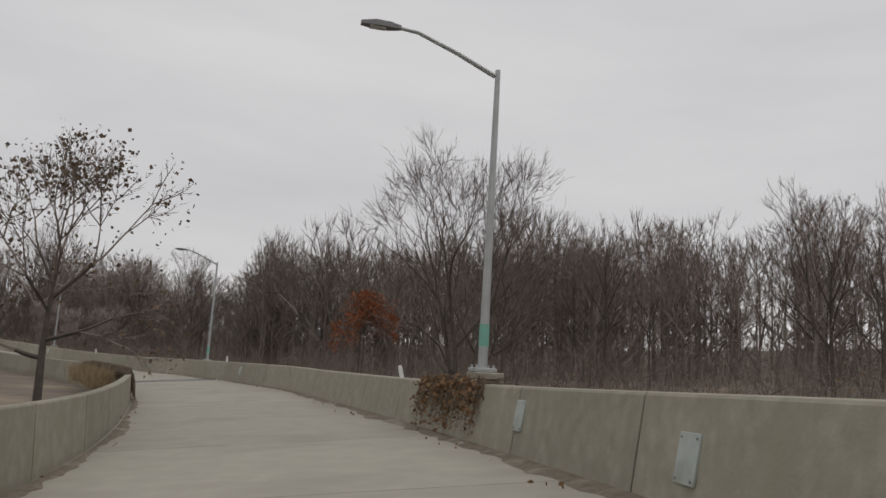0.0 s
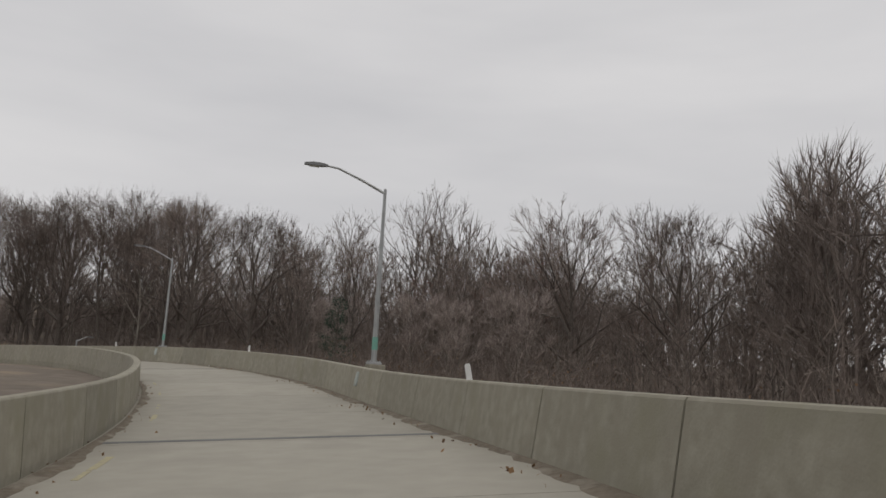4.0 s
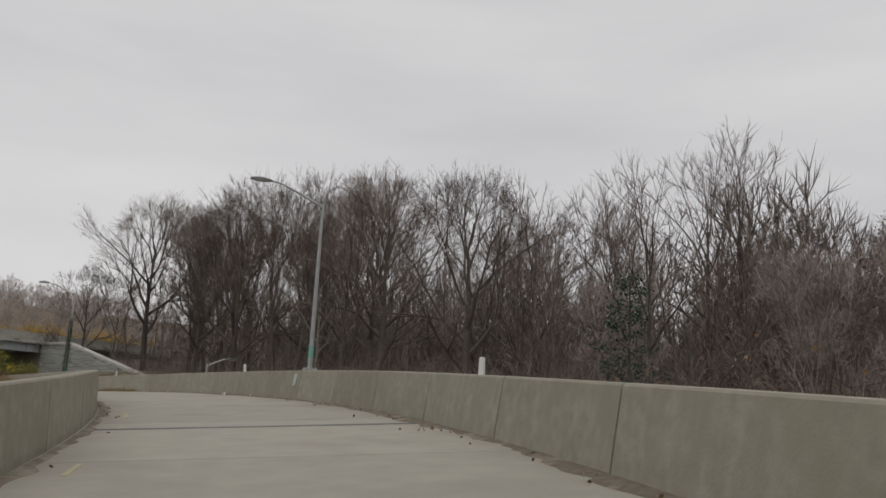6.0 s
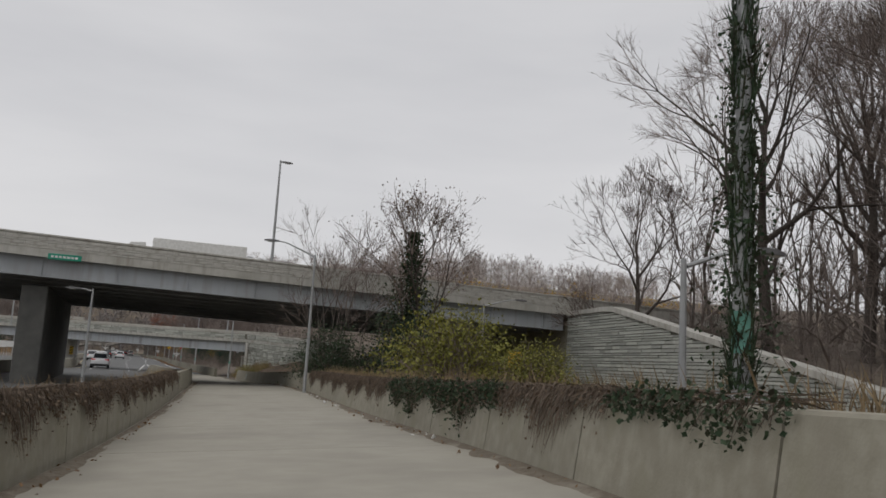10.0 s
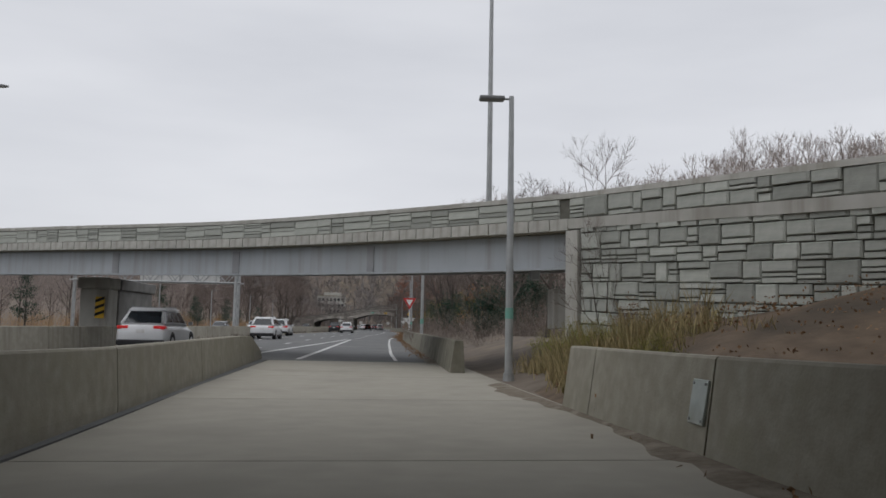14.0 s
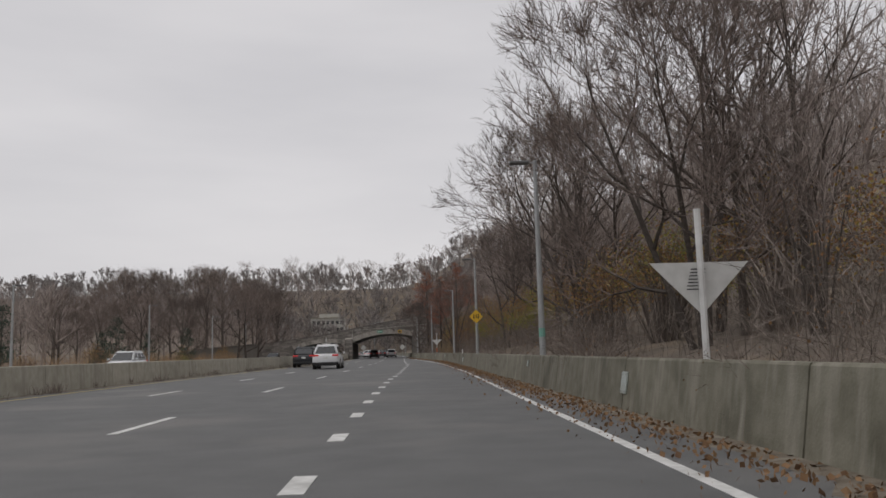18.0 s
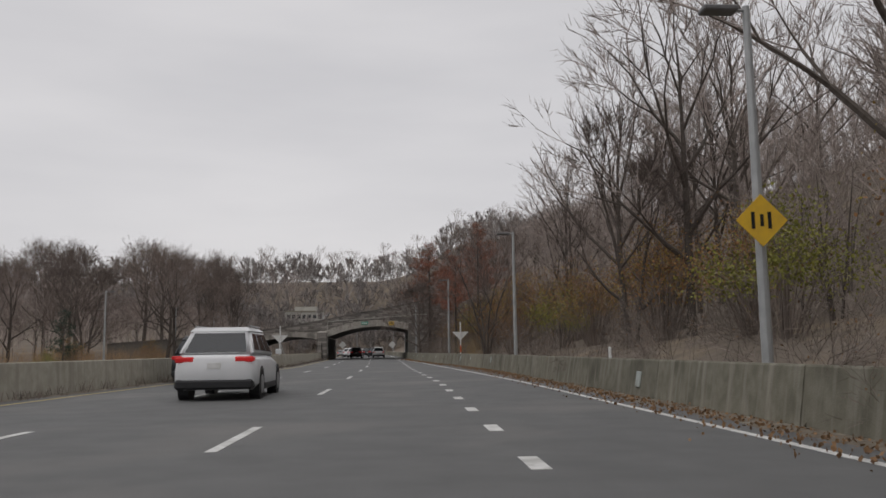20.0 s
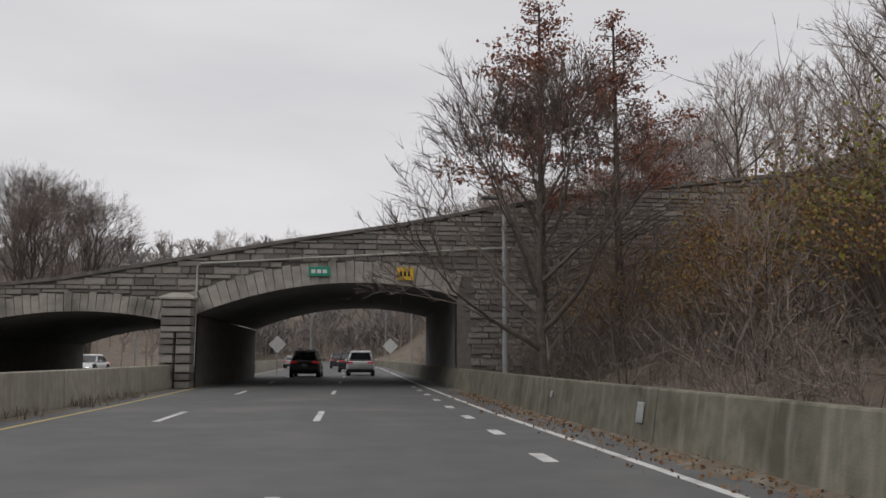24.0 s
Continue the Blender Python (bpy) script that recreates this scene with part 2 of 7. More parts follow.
M_DARKPL = mat("dark_plastic", (0.03, 0.03, 0.032), None, 5, 0.5)
M_CARGLASS = mat("car_glass", (0.02, 0.024, 0.028), None, 2, 0.08, spec=0.6)
M_RIM = mat("alloy_rim", (0.4, 0.4, 0.41), None, 4, 0.35, 0.8)
M_SLEEVE = mat("orange_band", (0.65, 0.15, 0.06), None, 5, 0.6)
PAINTS = {n: mat("car_paint_" + n, c, tuple(v * 0.93 for v in c), 2, 0.25, 0.0, spec=0.5) for n, c in dict(
    white=(0.72, 0.73, 0.74), silver=(0.36, 0.37, 0.38), dark=(0.025, 0.027, 0.03), grey=(0.12, 0.125, 0.13), blue=(0.03, 0.05, 0.12), red=(0.25, 0.02, 0.02)).items()}


def glow_mat(name, c, strength):
    m = mat(name, c, None, 3, 0.3)
    b = m.node_tree.nodes["Principled BSDF"]
    b.inputs["Emission Color"].default_value = (*c, 1)
    b.inputs["Emission Strength"].default_value = strength
    return m


M_TAIL = glow_mat("tail_lamp", (0.5, 0.02, 0.02), 0.22)
M_HEAD = glow_mat("head_lamp", (1.0, 0.95, 0.85), 2.0)

# ---- mesh helpers ----
def part(name, bm, material, parent=None, label=""):
    """Links a bmesh as one mesh object under a thing or a part."""
    me = bpy.data.meshes.new(name)
    bm.to_mesh(me)
    bm.free()
    me.materials.append(material)
    ob = new(name, me)
    if parent:
        ob.parent = parent
    return tagged(ob, label)


def shared(name, me, parent, m=None):
    ob = new(name, me)
    ob.parent = parent
    if m is not None:
        ob.matrix_basis = m
    return ob


def mesh_of(name, bm, material):
    me = bpy.data.meshes.new(name)
    bm.to_mesh(me)
    bm.free()
    me.materials.append(material)
    return me


def empty(name, at=(0, 0, 0), rz=0.0, label="", category="", group="", kind=""):
    ob = new(name)
    ob.empty_display_size = 0.2
    ob.matrix_basis = pose(*at, 0, 0, rz)
    return tagged(ob, label, category, group, kind)


def box(bm, x0, x1, y0, y1, z0, z1, bevel=0.0):
    """A box, chamfered at its upright edges and top where a bevel is given."""
    vs = [bm.verts.new(p) for p in ((x0, y0, z0), (x1, y0, z0), (x1, y1, z0), (x0, y1, z0), (x0, y0, z1), (x1, y0, z1), (x1, y1, z1), (x0, y1, z1))]
    fs = [bm.faces.new([vs[i] for i in f]) for f in ((3, 2, 1, 0), (4, 5, 6, 7), (0, 1, 5, 4), (1, 2, 6, 5), (2, 3, 7, 6), (3, 0, 4, 7))]
    if bevel:
        es = {e for f in fs for e in f.edges}
        bmesh.ops.bevel(bm, geom=list(es), offset=bevel, segments=1, affect="EDGES", clamp_overlap=True)
    return vs


def tube(bm, pts, radii, sides=6, cap=True):
    """A tapered tube along points."""
    rings = []
    up = Vector((0.013, 0.021, 1))
    for i, p in enumerate(pts):
        p = Vector(p)
        d = (Vector(pts[min(i + 1, len(pts) - 1)]) - Vector(pts[max(i - 1, 0)])).normalized()
        a = d.cross(up if abs(d.z) < 0.95 else Vector((1, 0.02, 0))).normalized()
        b = d.cross(a)
        r = radii[i]
        if r <= 1e-4 and i == len(pts) - 1:
            rings.append([bm.verts.new(p)])
        else:
            rings.append([bm.verts.new(p + (a * math.cos(k * math.tau / sides) + b * math.sin(k * math.tau / sides)) * r) for k in range(sides)])
    for u, v in zip(rings, rings[1:]):
        for k in range(sides):
            n = (k + 1) % sides
            if len(v) == 1:
                bm.faces.new((u[k], v[0], u[n]))
            else:
                bm.faces.new((u[k], v[k], v[n], u[n]))
    if cap:
        if len(rings[0]) > 2:
            bm.faces.new(rings[0])
        if len(rings[-1]) > 2:
            bm.faces.new(rings[-1][::-1])


def loft(bm, sections, closed=True, caps=True):
    """Skin through rows of points, each row a closed outline."""
    rows = [[bm.verts.new(p) for p in s] for s in sections]
    n = len(rows[0])
    for u, v in zip(rows, rows[1:]):
        for k in range(n if closed else n - 1):
            j = (k + 1) % n
            bm.faces.new((u[k], u[j], v[j], v[k]))
    if caps and closed:
        bm.faces.new(rows[0][::-1])
        bm.faces.new(rows[-1])
    return rows


def lerp_table(rows, v):
    """Piecewise smooth value from rows (key, value)."""
    if v <= rows[0][0]:
        return rows[0][1]
    for (a, p), (b, q) in zip(rows, rows[1:]):
        if v <= b:
            f = (v - a) / (b - a)
            return p + (q - p) * f
    return rows[-1][1]


def smooth(a, b, v):
    f = min(1.0, max(0.0, (v - a) / (b - a)))
    return f * f * (3 - 2 * f)


# ---- the plan: the ramp's line (x, y, road height, cross fall in degrees) ----
RAMP = [(-150, -133.5, -0.2, 5), (-130, -134.9, -0.25, 5), (-109.7, -135.3, -0.3, 5), (-96.2, -134.6, -0.42, 5), (-82.6, -132.35, -0.35, 5), (-75.8, -130.6, -0.25, 5),
        (-62.6, -125.6, -0.15, 4.5), (-50.1, -118.8, -0.08, 4), (-38.5, -111.0, 0.22, 3.6), (-28.1, -102.1, 0.85, 3.5), (-19.4, -91.1, 1.32, 3.5), (-12.4, -78.4, 1.44, 3.5),
        (-7.0, -64.8, 1.3, 3.5), (-3.4, -49.6, 0.95, 3.5), (-1.3, -33.2, 0.66, 3), (0.6, -16, 0.58, 2), (2.2, 0.8, 0.36, 1.2), (2.1, 14, 0.04, 0.4), (1.4, 26.5, 0.0, 0), (0.75, 40, 0.0, 0)]


def catmull(rows, step):
    """Points about a step apart on a smooth line through rows."""
    out = []
    for i in range(len(rows) - 1):
        p0, p1, p2, p3 = (np.array(rows[min(max(j, 0), len(rows) - 1)], float) for j in (i - 1, i, i + 1, i + 2))
        n = max(2, round(float(np.linalg.norm(p2[:2] - p1[:2])) / step))
        for k in range(n):
            t = k / n
            out.append(0.5 * (2 * p1 + (p2 - p0) * t + (2 * p0 - 5 * p1 + 4 * p2 - p3) * t * t + (3 * p1 - p0 - 3 * p2 + p3) * t ** 3))
    out.append(np.array(rows[-1], float))
    return out


RAMP_PTS = catmull(RAMP, 1.0)
R_XY = np.array([p[:2] for p in RAMP_PTS])
R_DIR = np.gradient(R_XY, axis=0)
R_DIR /= np.linalg.norm(R_DIR, axis=1)[:, None]
R_NORM = np.stack([R_DIR[:, 1], -R_DIR[:, 0]], axis=1)      # to the right
R_S = np.concatenate([[0], np.cumsum(np.linalg.norm(np.diff(R_XY, axis=0), axis=1))])


def ramp_at(s, off, up=0.0):
    """A place on the ramp: metres along it, to the right of its line, and above its tilted surface."""
    i = min(max(float(np.interp(s, R_S, np.arange(len(R_S)))), 0), len(R_S) - 1.001)
    k, f = int(i), i - int(i)
    xy = R_XY[k] * (1 - f) + R_XY[k + 1] * f
    n = R_NORM[k] * (1 - f) + R_NORM[k + 1] * f
    z = RAMP_PTS[k][2] * (1 - f) + RAMP_PTS[k + 1][2] * f
    b = math.radians(RAMP_PTS[k][3] * (1 - f) + RAMP_PTS[k + 1][3] * f)
    return Vector((xy[0] + n[0] * off, xy[1] + n[1] * off, z + off * math.sin(b) + up))


def ramp_s(x, y):
    return float(R_S[int(np.argmin((R_XY[:, 0] - x) ** 2 + (R_XY[:, 1] - y) ** 2))])


def ramp_near(x, y):
    """Distance to the ramp's line, side (right positive), and road height there."""
    d = (R_XY[:, 0] - x) ** 2 + (R_XY[:, 1] - y) ** 2
    k = int(np.argmin(d))
    side = (x - R_XY[k, 0]) * R_NORM[k, 0] + (y - R_XY[k, 1]) * R_NORM[k, 1]
    return math.sqrt(d[k]), side, RAMP_PTS[k][2], RAMP_PTS[k][3]


# the highway's right kerb line, its median wall and its lane lines: x by y
RIGHT_X = [(24, 3.85), (40, 3.6), (55, 3.2), (70, 2.9), (83, 2.65), (110, 2.85), (137, 3.2), (164, 3.3), (178, 2.9), (191, 2.0), (205, 1.3), (220, 0.7), (240, 0.3), (300, -0.6), (420, -6)]
LEFT_X = [(-60, -34), (-20, -19), (10, -13.6), (36, -10.6), (50, -10.1), (68, -11.8), (88, -12.4), (115, -12.8), (140, -12.2), (165, -10.6), (187, -9.9), (225, -10.8), (260, -12.2), (320, -14.5), (420, -20)]


def right_x(y):
    return lerp_table(RIGHT_X, y)


def left_x(y):
    return lerp_table(LEFT_X, y)


def ground_z(x, y):
    """Height of the land."""
    z = -0.12
    # wooded hill beside the highway
    if y > 20:
        h = smooth(right_x(y) + 2.0, right_x(y) + 60, x) * 23.0 * smooth(60, 130, y) + smooth(right_x(y) + 0.6, right_x(y) + 5, x) * 0.9
        z += h
    if y < 0:
        d_, side_ = ramp_near(x, y)[:2]
        if side_ > 0:
            z += 4.5 * smooth(25, 110, d_)
    # rise of the land far out
    r = math.hypot(x + 20, y - 60)
    z += smooth(170, 420, r) * 12 * (1 if y < 60 else max(smooth(424, 540, y), smooth(3, 40, max(left_x(y) - 15 - x, x - right_x(y)))))
    z += 29 * smooth(428, 600, y)
    z += 0.35 * noise.noise((x * 0.05, y * 0.05, 3.1)) * smooth(4, 14, abs(x)) * (0 if (left_x(y) - 3 < x < right_x(y) + 1 and y > -60) else 1)
    # made ground behind the retaining walls of both overpasses
    wx = 24.0 if -6 < y < 12 else 20 + (y + 36) * 0.133 if y <= -6 else 13.3 - (y - 18.4) * 0.568 if y < 32 else 7.2
    if -60 < y < 46:
        z += (5.4 if y < 20 else 3.6) * smooth(wx + 0.8, wx + 4.2, x) * smooth(-50, -10, y) * (1 - smooth(33.5, 37.5, y))
    if 0 < y < 40:
        z += min(2.4, max(0.0, (x - 6.2) * 0.34)) * (1 - smooth(wx - 0.4, wx + 2.5, x)) * smooth(0, 10, y) * (1 - smooth(24, 34, y))
    d, side, rz, bank = ramp_near(x, y)
    f = 1 - smooth(9, 34, d)
    lvl = rz - 0.28 + max(-3.4, min(3.4, side)) * math.sin(math.radians(bank))
    if y > 12:
        f *= 1 - smooth(12, 26, y)
    if side > 0 and -4 < y:
        f *= 1 - smooth(3.6, 6.0, d)
    if side < 0 and y > -25:
        f *= 1 - smooth(3.2, 6.0, d)
    return z * (1 - f) + lvl * f



def land_z(x, y):
    """Height of the land's mesh: the heights at its three-metre grid, evened out between."""
    gx, gy = math.floor((x + 160) / 3) * 3 - 160, math.floor((y + 190) / 3) * 3 - 190
    fx, fy = (x - gx) / 3, (y - gy) / 3
    a, b = ground_z(gx, gy) * (1 - fx) + ground_z(gx + 3, gy) * fx, ground_z(gx, gy + 3) * (1 - fx) + ground_z(gx + 3, gy + 3) * fx
    return a * (1 - fy) + b * fy
# ---- ground ----
def build_ground():
    xs = sorted({*np.arange(-160, 91, 3.0), *np.arange(-900, -160, 40.0), *np.arange(90, 901, 40.0), -2500, -1600, 1600, 2500})
    ys = sorted({*np.arange(-190, 300, 3.0), *np.arange(-900, -190, 40.0), *np.arange(300, 901, 25.0), -2500, -1600, 1600, 2500})
    verts, faces = [], []
    for yy in ys:
        for xx in xs:
            verts.append((xx, yy, ground_z(xx, yy) if abs(xx) < 901 and abs(yy) < 901 else 16))
    nx = len(xs)
    for j in range(len(ys) - 1):
        for i in range(nx - 1):
            faces.append((j * nx + i, j * nx + i + 1, (j + 1) * nx + i + 1, (j + 1) * nx + i))
    me = bpy.data.meshes.new("ground")
    me.from_pydata(verts, [], faces)
    me.materials.append(M_EARTH)
    me.materials.append(M_DIRT)
    for f in me.polygons:
        if 6 < f.center.x < 15 and 1 < f.center.y < 25:
            f.material_index = 1
    me.shade_smooth()
    tagged(new("ground", me), "brown leaf-strewn earth under the woods", "ground", kind="structure")


build_ground()


# ---- roads ----
def strip(name, pts_l, pts_r, material, label, parent=None, thick=0.25):
    bm = bmesh.new()
    rows = [[(*l[:2], l[2]), (*r[:2], r[2]), (*r[:2], r[2] - thick), (*l[:2], l[2] - thick)] for l, r in zip(pts_l, pts_r)]
    loft(bm, rows)
    return part(name, bm, material, parent, label)


S_END = ramp_s(0.9, 36.9)
ramp_road = empty("ramp_road", label="single-lane concrete ramp, pale and stained", category="road", kind="structure")
s = 0.0
while s < S_END - 0.1:
    e = min(s + 6.1, S_END)
    n = 5
    q = [s + 0.012 + (e - s - 0.024) * k / n for k in range(n + 1)]
    strip("slab", [ramp_at(v, -2.95) for v in q], [ramp_at(v, 3.2) for v in q], M_RAMP, "", ramp_road)
    s = e
strip("joint_bed", [ramp_at(v, -2.9, -0.02) for v in np.arange(0, S_END, 2.0)], [ramp_at(v, 3.15, -0.02) for v in np.arange(0, S_END, 2.0)], M_SEAM, "dark joint filler", ramp_road)

ys = [-60, -40, -20, 0, 6, 12, 18, 24, 29, 36.88, 36.9, *range(40, 430, 8)]
strip("highway", [(left_x(v) - 0.2, v, 0.0) for v in ys], [(right_x(v) + 0.3 if v >= 36.9 else -1.2 - max(0, -v) * 0.34 if v <= 0 else float(ramp_at(ramp_s(1.5, v), -3.0).x), v, 0.0) for v in ys], M_ASPH,
      "dark grey asphalt highway with white lane lines", None).name = "road"
tagged(bpy.data.objects["road"], category="road", kind="structure")
strip("opposite_road", [(left_x(v) - 12.5, v, -0.01) for v in ys], [(left_x(v) - 0.9, v, -0.01) for v in ys], M_ASPH, "asphalt of the opposite carriageway")
tagged(bpy.data.objects["opposite_road"], category="road", kind="structure")

PAINT_Z = 0.006


def dash(x0, y0, x1, y1, w, parent, material=None):
    bm = bmesh.new()
    d = Vector((x1 - x0, y1 - y0, 0)).normalized()
    n = Vector((d.y, -d.x, 0)) * w / 2
    a, b = Vector((x0, y0, 0.0)), Vector((x1, y1, 0.0))
    rows = [[(*(p - n)[:2], 0.001), (*(p + n)[:2], 0.001), (*(p + n)[:2], PAINT_Z), (*(p - n)[:2], PAINT_Z)] for p in (a, b)]
    loft(bm, rows)
    return part("line", bm, material or M_WHITE, parent)


lines = empty("lane_lines", label="worn white and yellow painted lane lines", category="road marking", kind="structure")
FOG = [(26, 2.6), (45, 1.9), (65, 1.55), (83, 1.35), (105, 1.7), (125, 2.1), (152, 2.1), (164, 1.75), (183, 1.05), (202, 0.4), (222, -0.5), (240, -0.9), (300, -1.8), (420, -7.2)]
DOT = [(83, -1.7), (105, -1.6), (116, -1.45), (125, -1.15), (152, -0.65), (175, -1.0), (183, -1.0), (202, -1.0), (222, -1.25), (240, -1.4)]
for k in range(14, 205):
    y0 = 24 + (k - 14) * 2.0
    if 36 < y0 < 418:
        dash(lerp_table(FOG, y0), y0, lerp_table(FOG, y0 + 2.0), y0 + 2.0, 0.13, lines)
        xl = left_x(y0) + 0.75
        dash(xl, y0, left_x(y0 + 2.0) + 0.75, y0 + 2.0, 0.12, lines, M_YELLOW)
y = 84.0
while y < 240:
    dash(lerp_table(DOT, y), y, lerp_table(DOT, y + 0.92), y + 0.92, 0.2, lines)
    y += 3.66
LANE1 = [(40, -4.6), (83, -4.95), (107, -4.95), (125, -4.6), (152, -4.1), (187, -3.9), (222, -4.5), (260, -5.0), (420, -11)]
LANE2 = [(40, -8.4), (83, -8.4), (125, -8.0), (152, -7.3), (187, -6.8), (222, -7.7), (260, -8.7), (420, -15)]
for tab in (LANE1, LANE2):
    y = 36.0
    while y < 400:
        dash(lerp_table(tab, y), y, lerp_table(tab, y + 3.05), y + 3.05, 0.14, lines)
        y += 12.19
# gore lines where the ramp joins
for x0, y0, x1, y1, w in ((-3.6, 40, -2.2, 80, 0.2), (-1.2, 38, -1.9, 80, 0.2)):
    dash(x0, y0, x1, y1, w, lines)


# ---- concrete barriers ----
def barrier_profile(h, foot=0.24, top=0.09):
    """Half a safety-shaped outline, road side positive."""
    return [(foot, 0.0), (top + 0.02, h - 0.025), (top, h), (-top, h), (-top - 0.02, h - 0.025), (-0.16, 0.1), (-0.16, -0.5), (foot, -0.5)]


def barrier_run(owner, place, s0, s1, seg, prof, flip=1, material=None):
    """Panels along a line; place(s, off, up) gives points."""
    s = s0
    while s < s1 - 0.3:
        e = min(s + seg, s1)
        bm = bmesh.new()
        n = max(2, int((e - s) / 2.0))
        loft(bm, [[place(s + 0.018 + (e - s - 0.036) * k / n, flip * o, u) for o, u in (prof if flip < 0 else prof[::-1])] for k in range(n + 1)])
        part("barrier_panel", bm, material or M_CONC, owner)
        s = e


bar_r = empty("barrier_ramp_outer", label="stained grey concrete safety barrier along the ramp's outer edge", category="barrier", kind="structure")
bar_l = empty("barrier_ramp_inner", label="weathered concrete barrier on the ramp's inner edge", category="barrier", kind="structure")
PROF = barrier_profile(0.93)
barrier_run(bar_r, lambda s, o, u: ramp_at(s, 3.3 - o, u), 0, ramp_s(2.4, 22), 3.66, PROF, 1)
S_IN = ramp_s(2.2, 2)
barrier_run(bar_l, lambda s, o, u: ramp_at(s, -3.05 + o, u), 0, S_IN, 3.66, PROF, -1)


def line_place(rows):
    """place(s, off, up) on a polyline of (x, y), off to the right."""
    p = np.array(rows, float)
    q = np.concatenate([[0], np.cumsum(np.linalg.norm(np.diff(p, axis=0), axis=1))])
    def at(s, off, up):
        x, y = np.interp(s, q, p[:, 0]), np.interp(s, q, p[:, 1])
        x2, y2 = np.interp(s + 0.5, q, p[:, 0]), np.interp(s + 0.5, q, p[:, 1])
        x1, y1 = np.interp(s - 0.5, q, p[:, 0]), np.interp(s - 0.5, q, p[:, 1])
        d = Vector((x2 - x1, y2 - y1, 0)).normalized()
        return Vector((x + d.y * off, y - d.x * off, up))
    return at, float(q[-1])


nose = ramp_at(S_IN, -3.05)
at, ln = line_place([(nose.x, nose.y), (-1.1, 14), (-1.9, 27), (-2.6, 38)])
barrier_run(bar_l, lambda s, o, u: at(s, o, u + nose.z * max(0, 1 - s / 18) if s < ln - 3 else max(-0.3, u * (0.35 + 0.65 * (ln - s) / 3))), 0, ln, 6.1, barrier_profile(0.84), -1)
bar_h = empty("barrier_highway_side", label="grey concrete barrier along the highway's wooded side", category="barrier", kind="structure")
at2, ln2 = line_place([(right_x(v) + 0.1, v) for v in range(31, 420, 4)])
barrier_run(bar_h, lambda s, o, u: at2(s, -o, u), 0, ln2, 6.1, barrier_profile(0.84), 1, M_CONC_OLD)
bar_m = empty("barrier_median", label="pale concrete median barrier with weeds at its foot", category="barrier", kind="structure")
at3, ln3 = line_place([(left_x(v) - 0.3, v) for v in range(-60, 420, 5)])
barrier_run(bar_m, lambda s, o, u: at3(s, o, u), 0, ln3, 6.1, barrier_profile(0.95), -1, M_MEDIAN)

# ---- trees: tapered trunk, limbs and fine twigs ----
class Soup:
    """Collects tubes and leaves as plain vertex and face lists."""
    def __init__(self):
        self.v, self.f = [], []

    def tube(self, pts, radii, sides):
        base = None
        if sides == 1:
            d = pts[-1] - pts[0]
            k = len(self.v)
            h = math.sin(k * 12.9898) * 43758.5
            h -= math.floor(h)
            a = d.orthogonal().normalized()
            a = a * math.cos(h * math.pi) + d.normalized().cross(a) * math.sin(h * math.pi)
            for p, r in zip(pts[:-1], radii):
                self.v += [p - a * r * 1.25, p + a * r * 1.25]
            self.v.append(pts[-1])
            n = len(pts)
            self.f += [(k + 2 * i, k + 2 * i + 1, k + 2 * i + 3, k + 2 * i + 2) for i in range(n - 2)]
            self.f.append((k + 2 * n - 4, k + 2 * n - 3, k + 2 * n - 2))
            return
        for i, p in enumerate(pts):
            d = (pts[min(i + 1, len(pts) - 1)] - pts[max(i - 1, 0)])
            d = d / (d.length or 1)
            a = d.cross(Vector((0.03, 0.05, 1)) if abs(d.z) < 0.9 else Vector((1, 0.1, 0))).normalized()
            b = d.cross(a)
            start = len(self.v)
            if radii[i] <= 0:
                self.v.append(p)
                for k in range(sides):
                    self.f.append((base + k, start, base + (k + 1) % sides))
                return
            for k in range(sides):
                c = k * math.tau / sides
                self.v.append(p + (a * math.cos(c) + b * math.sin(c)) * radii[i])
            if base is not None:
                for k in range(sides):
                    n = (k + 1) % sides
                    self.f.append((base + k, start + k, start + n, base + n))
            base = start

    def strip(self, pts, radii):
        """A flat ribbon that narrows along points, turned at random."""
        k, d = len(self.v), pts[-1] - pts[0]
        h = math.sin(k * 12.9898) * 43758.5
        h -= math.floor(h)
        a = d.orthogonal().normalized()
        a = (a * math.cos(h * math.pi) + d.normalized().cross(a) * math.sin(h * math.pi)) * 1.25
        n = len(pts)
        for i in range(n - 1):
            self.v += [pts[i] - a * radii[i], pts[i] + a * radii[i]]
        self.f += [(k + 2 * i, k + 2 * i + 1, k + 2 * i + 3, k + 2 * i + 2) for i in range(n - 2)]
        e = k + 2 * (n - 2)
        if radii[-1] > 0:
            self.v += [pts[-1] - a * radii[-1], pts[-1] + a * radii[-1]]
            self.f.append((e, e + 1, e + 3, e + 2))
        else:
            self.v.append(pts[-1])
            self.f.append((e, e + 1, e + 2))

    def leaf(self, p, size, rng):
        a = Vector((rng.gauss(0, 1), rng.gauss(0, 1), rng.gauss(0, 1))).normalized()
        b = a.orthogonal().normalized()
        b = (b * math.cos(rng.random() * 6) + a.cross(b) * math.sin(rng.random() * 6)) * size
        a = a * size
        n = len(self.v)
        self.v += [p - a * 0.55, p + b * 0.42 + a.cross(b).normalized() * size * 0.12, p + a * 0.55, p - b * 0.42]
        self.f += [(n, n + 1, n + 2), (n, n + 2, n + 3)]

    def mesh(self, name, material):
        me = bpy.data.meshes.new(name)
        me.from_pydata([tuple(p) for p in self.v], [], self.f)
        me.materials.append(material)
        return me


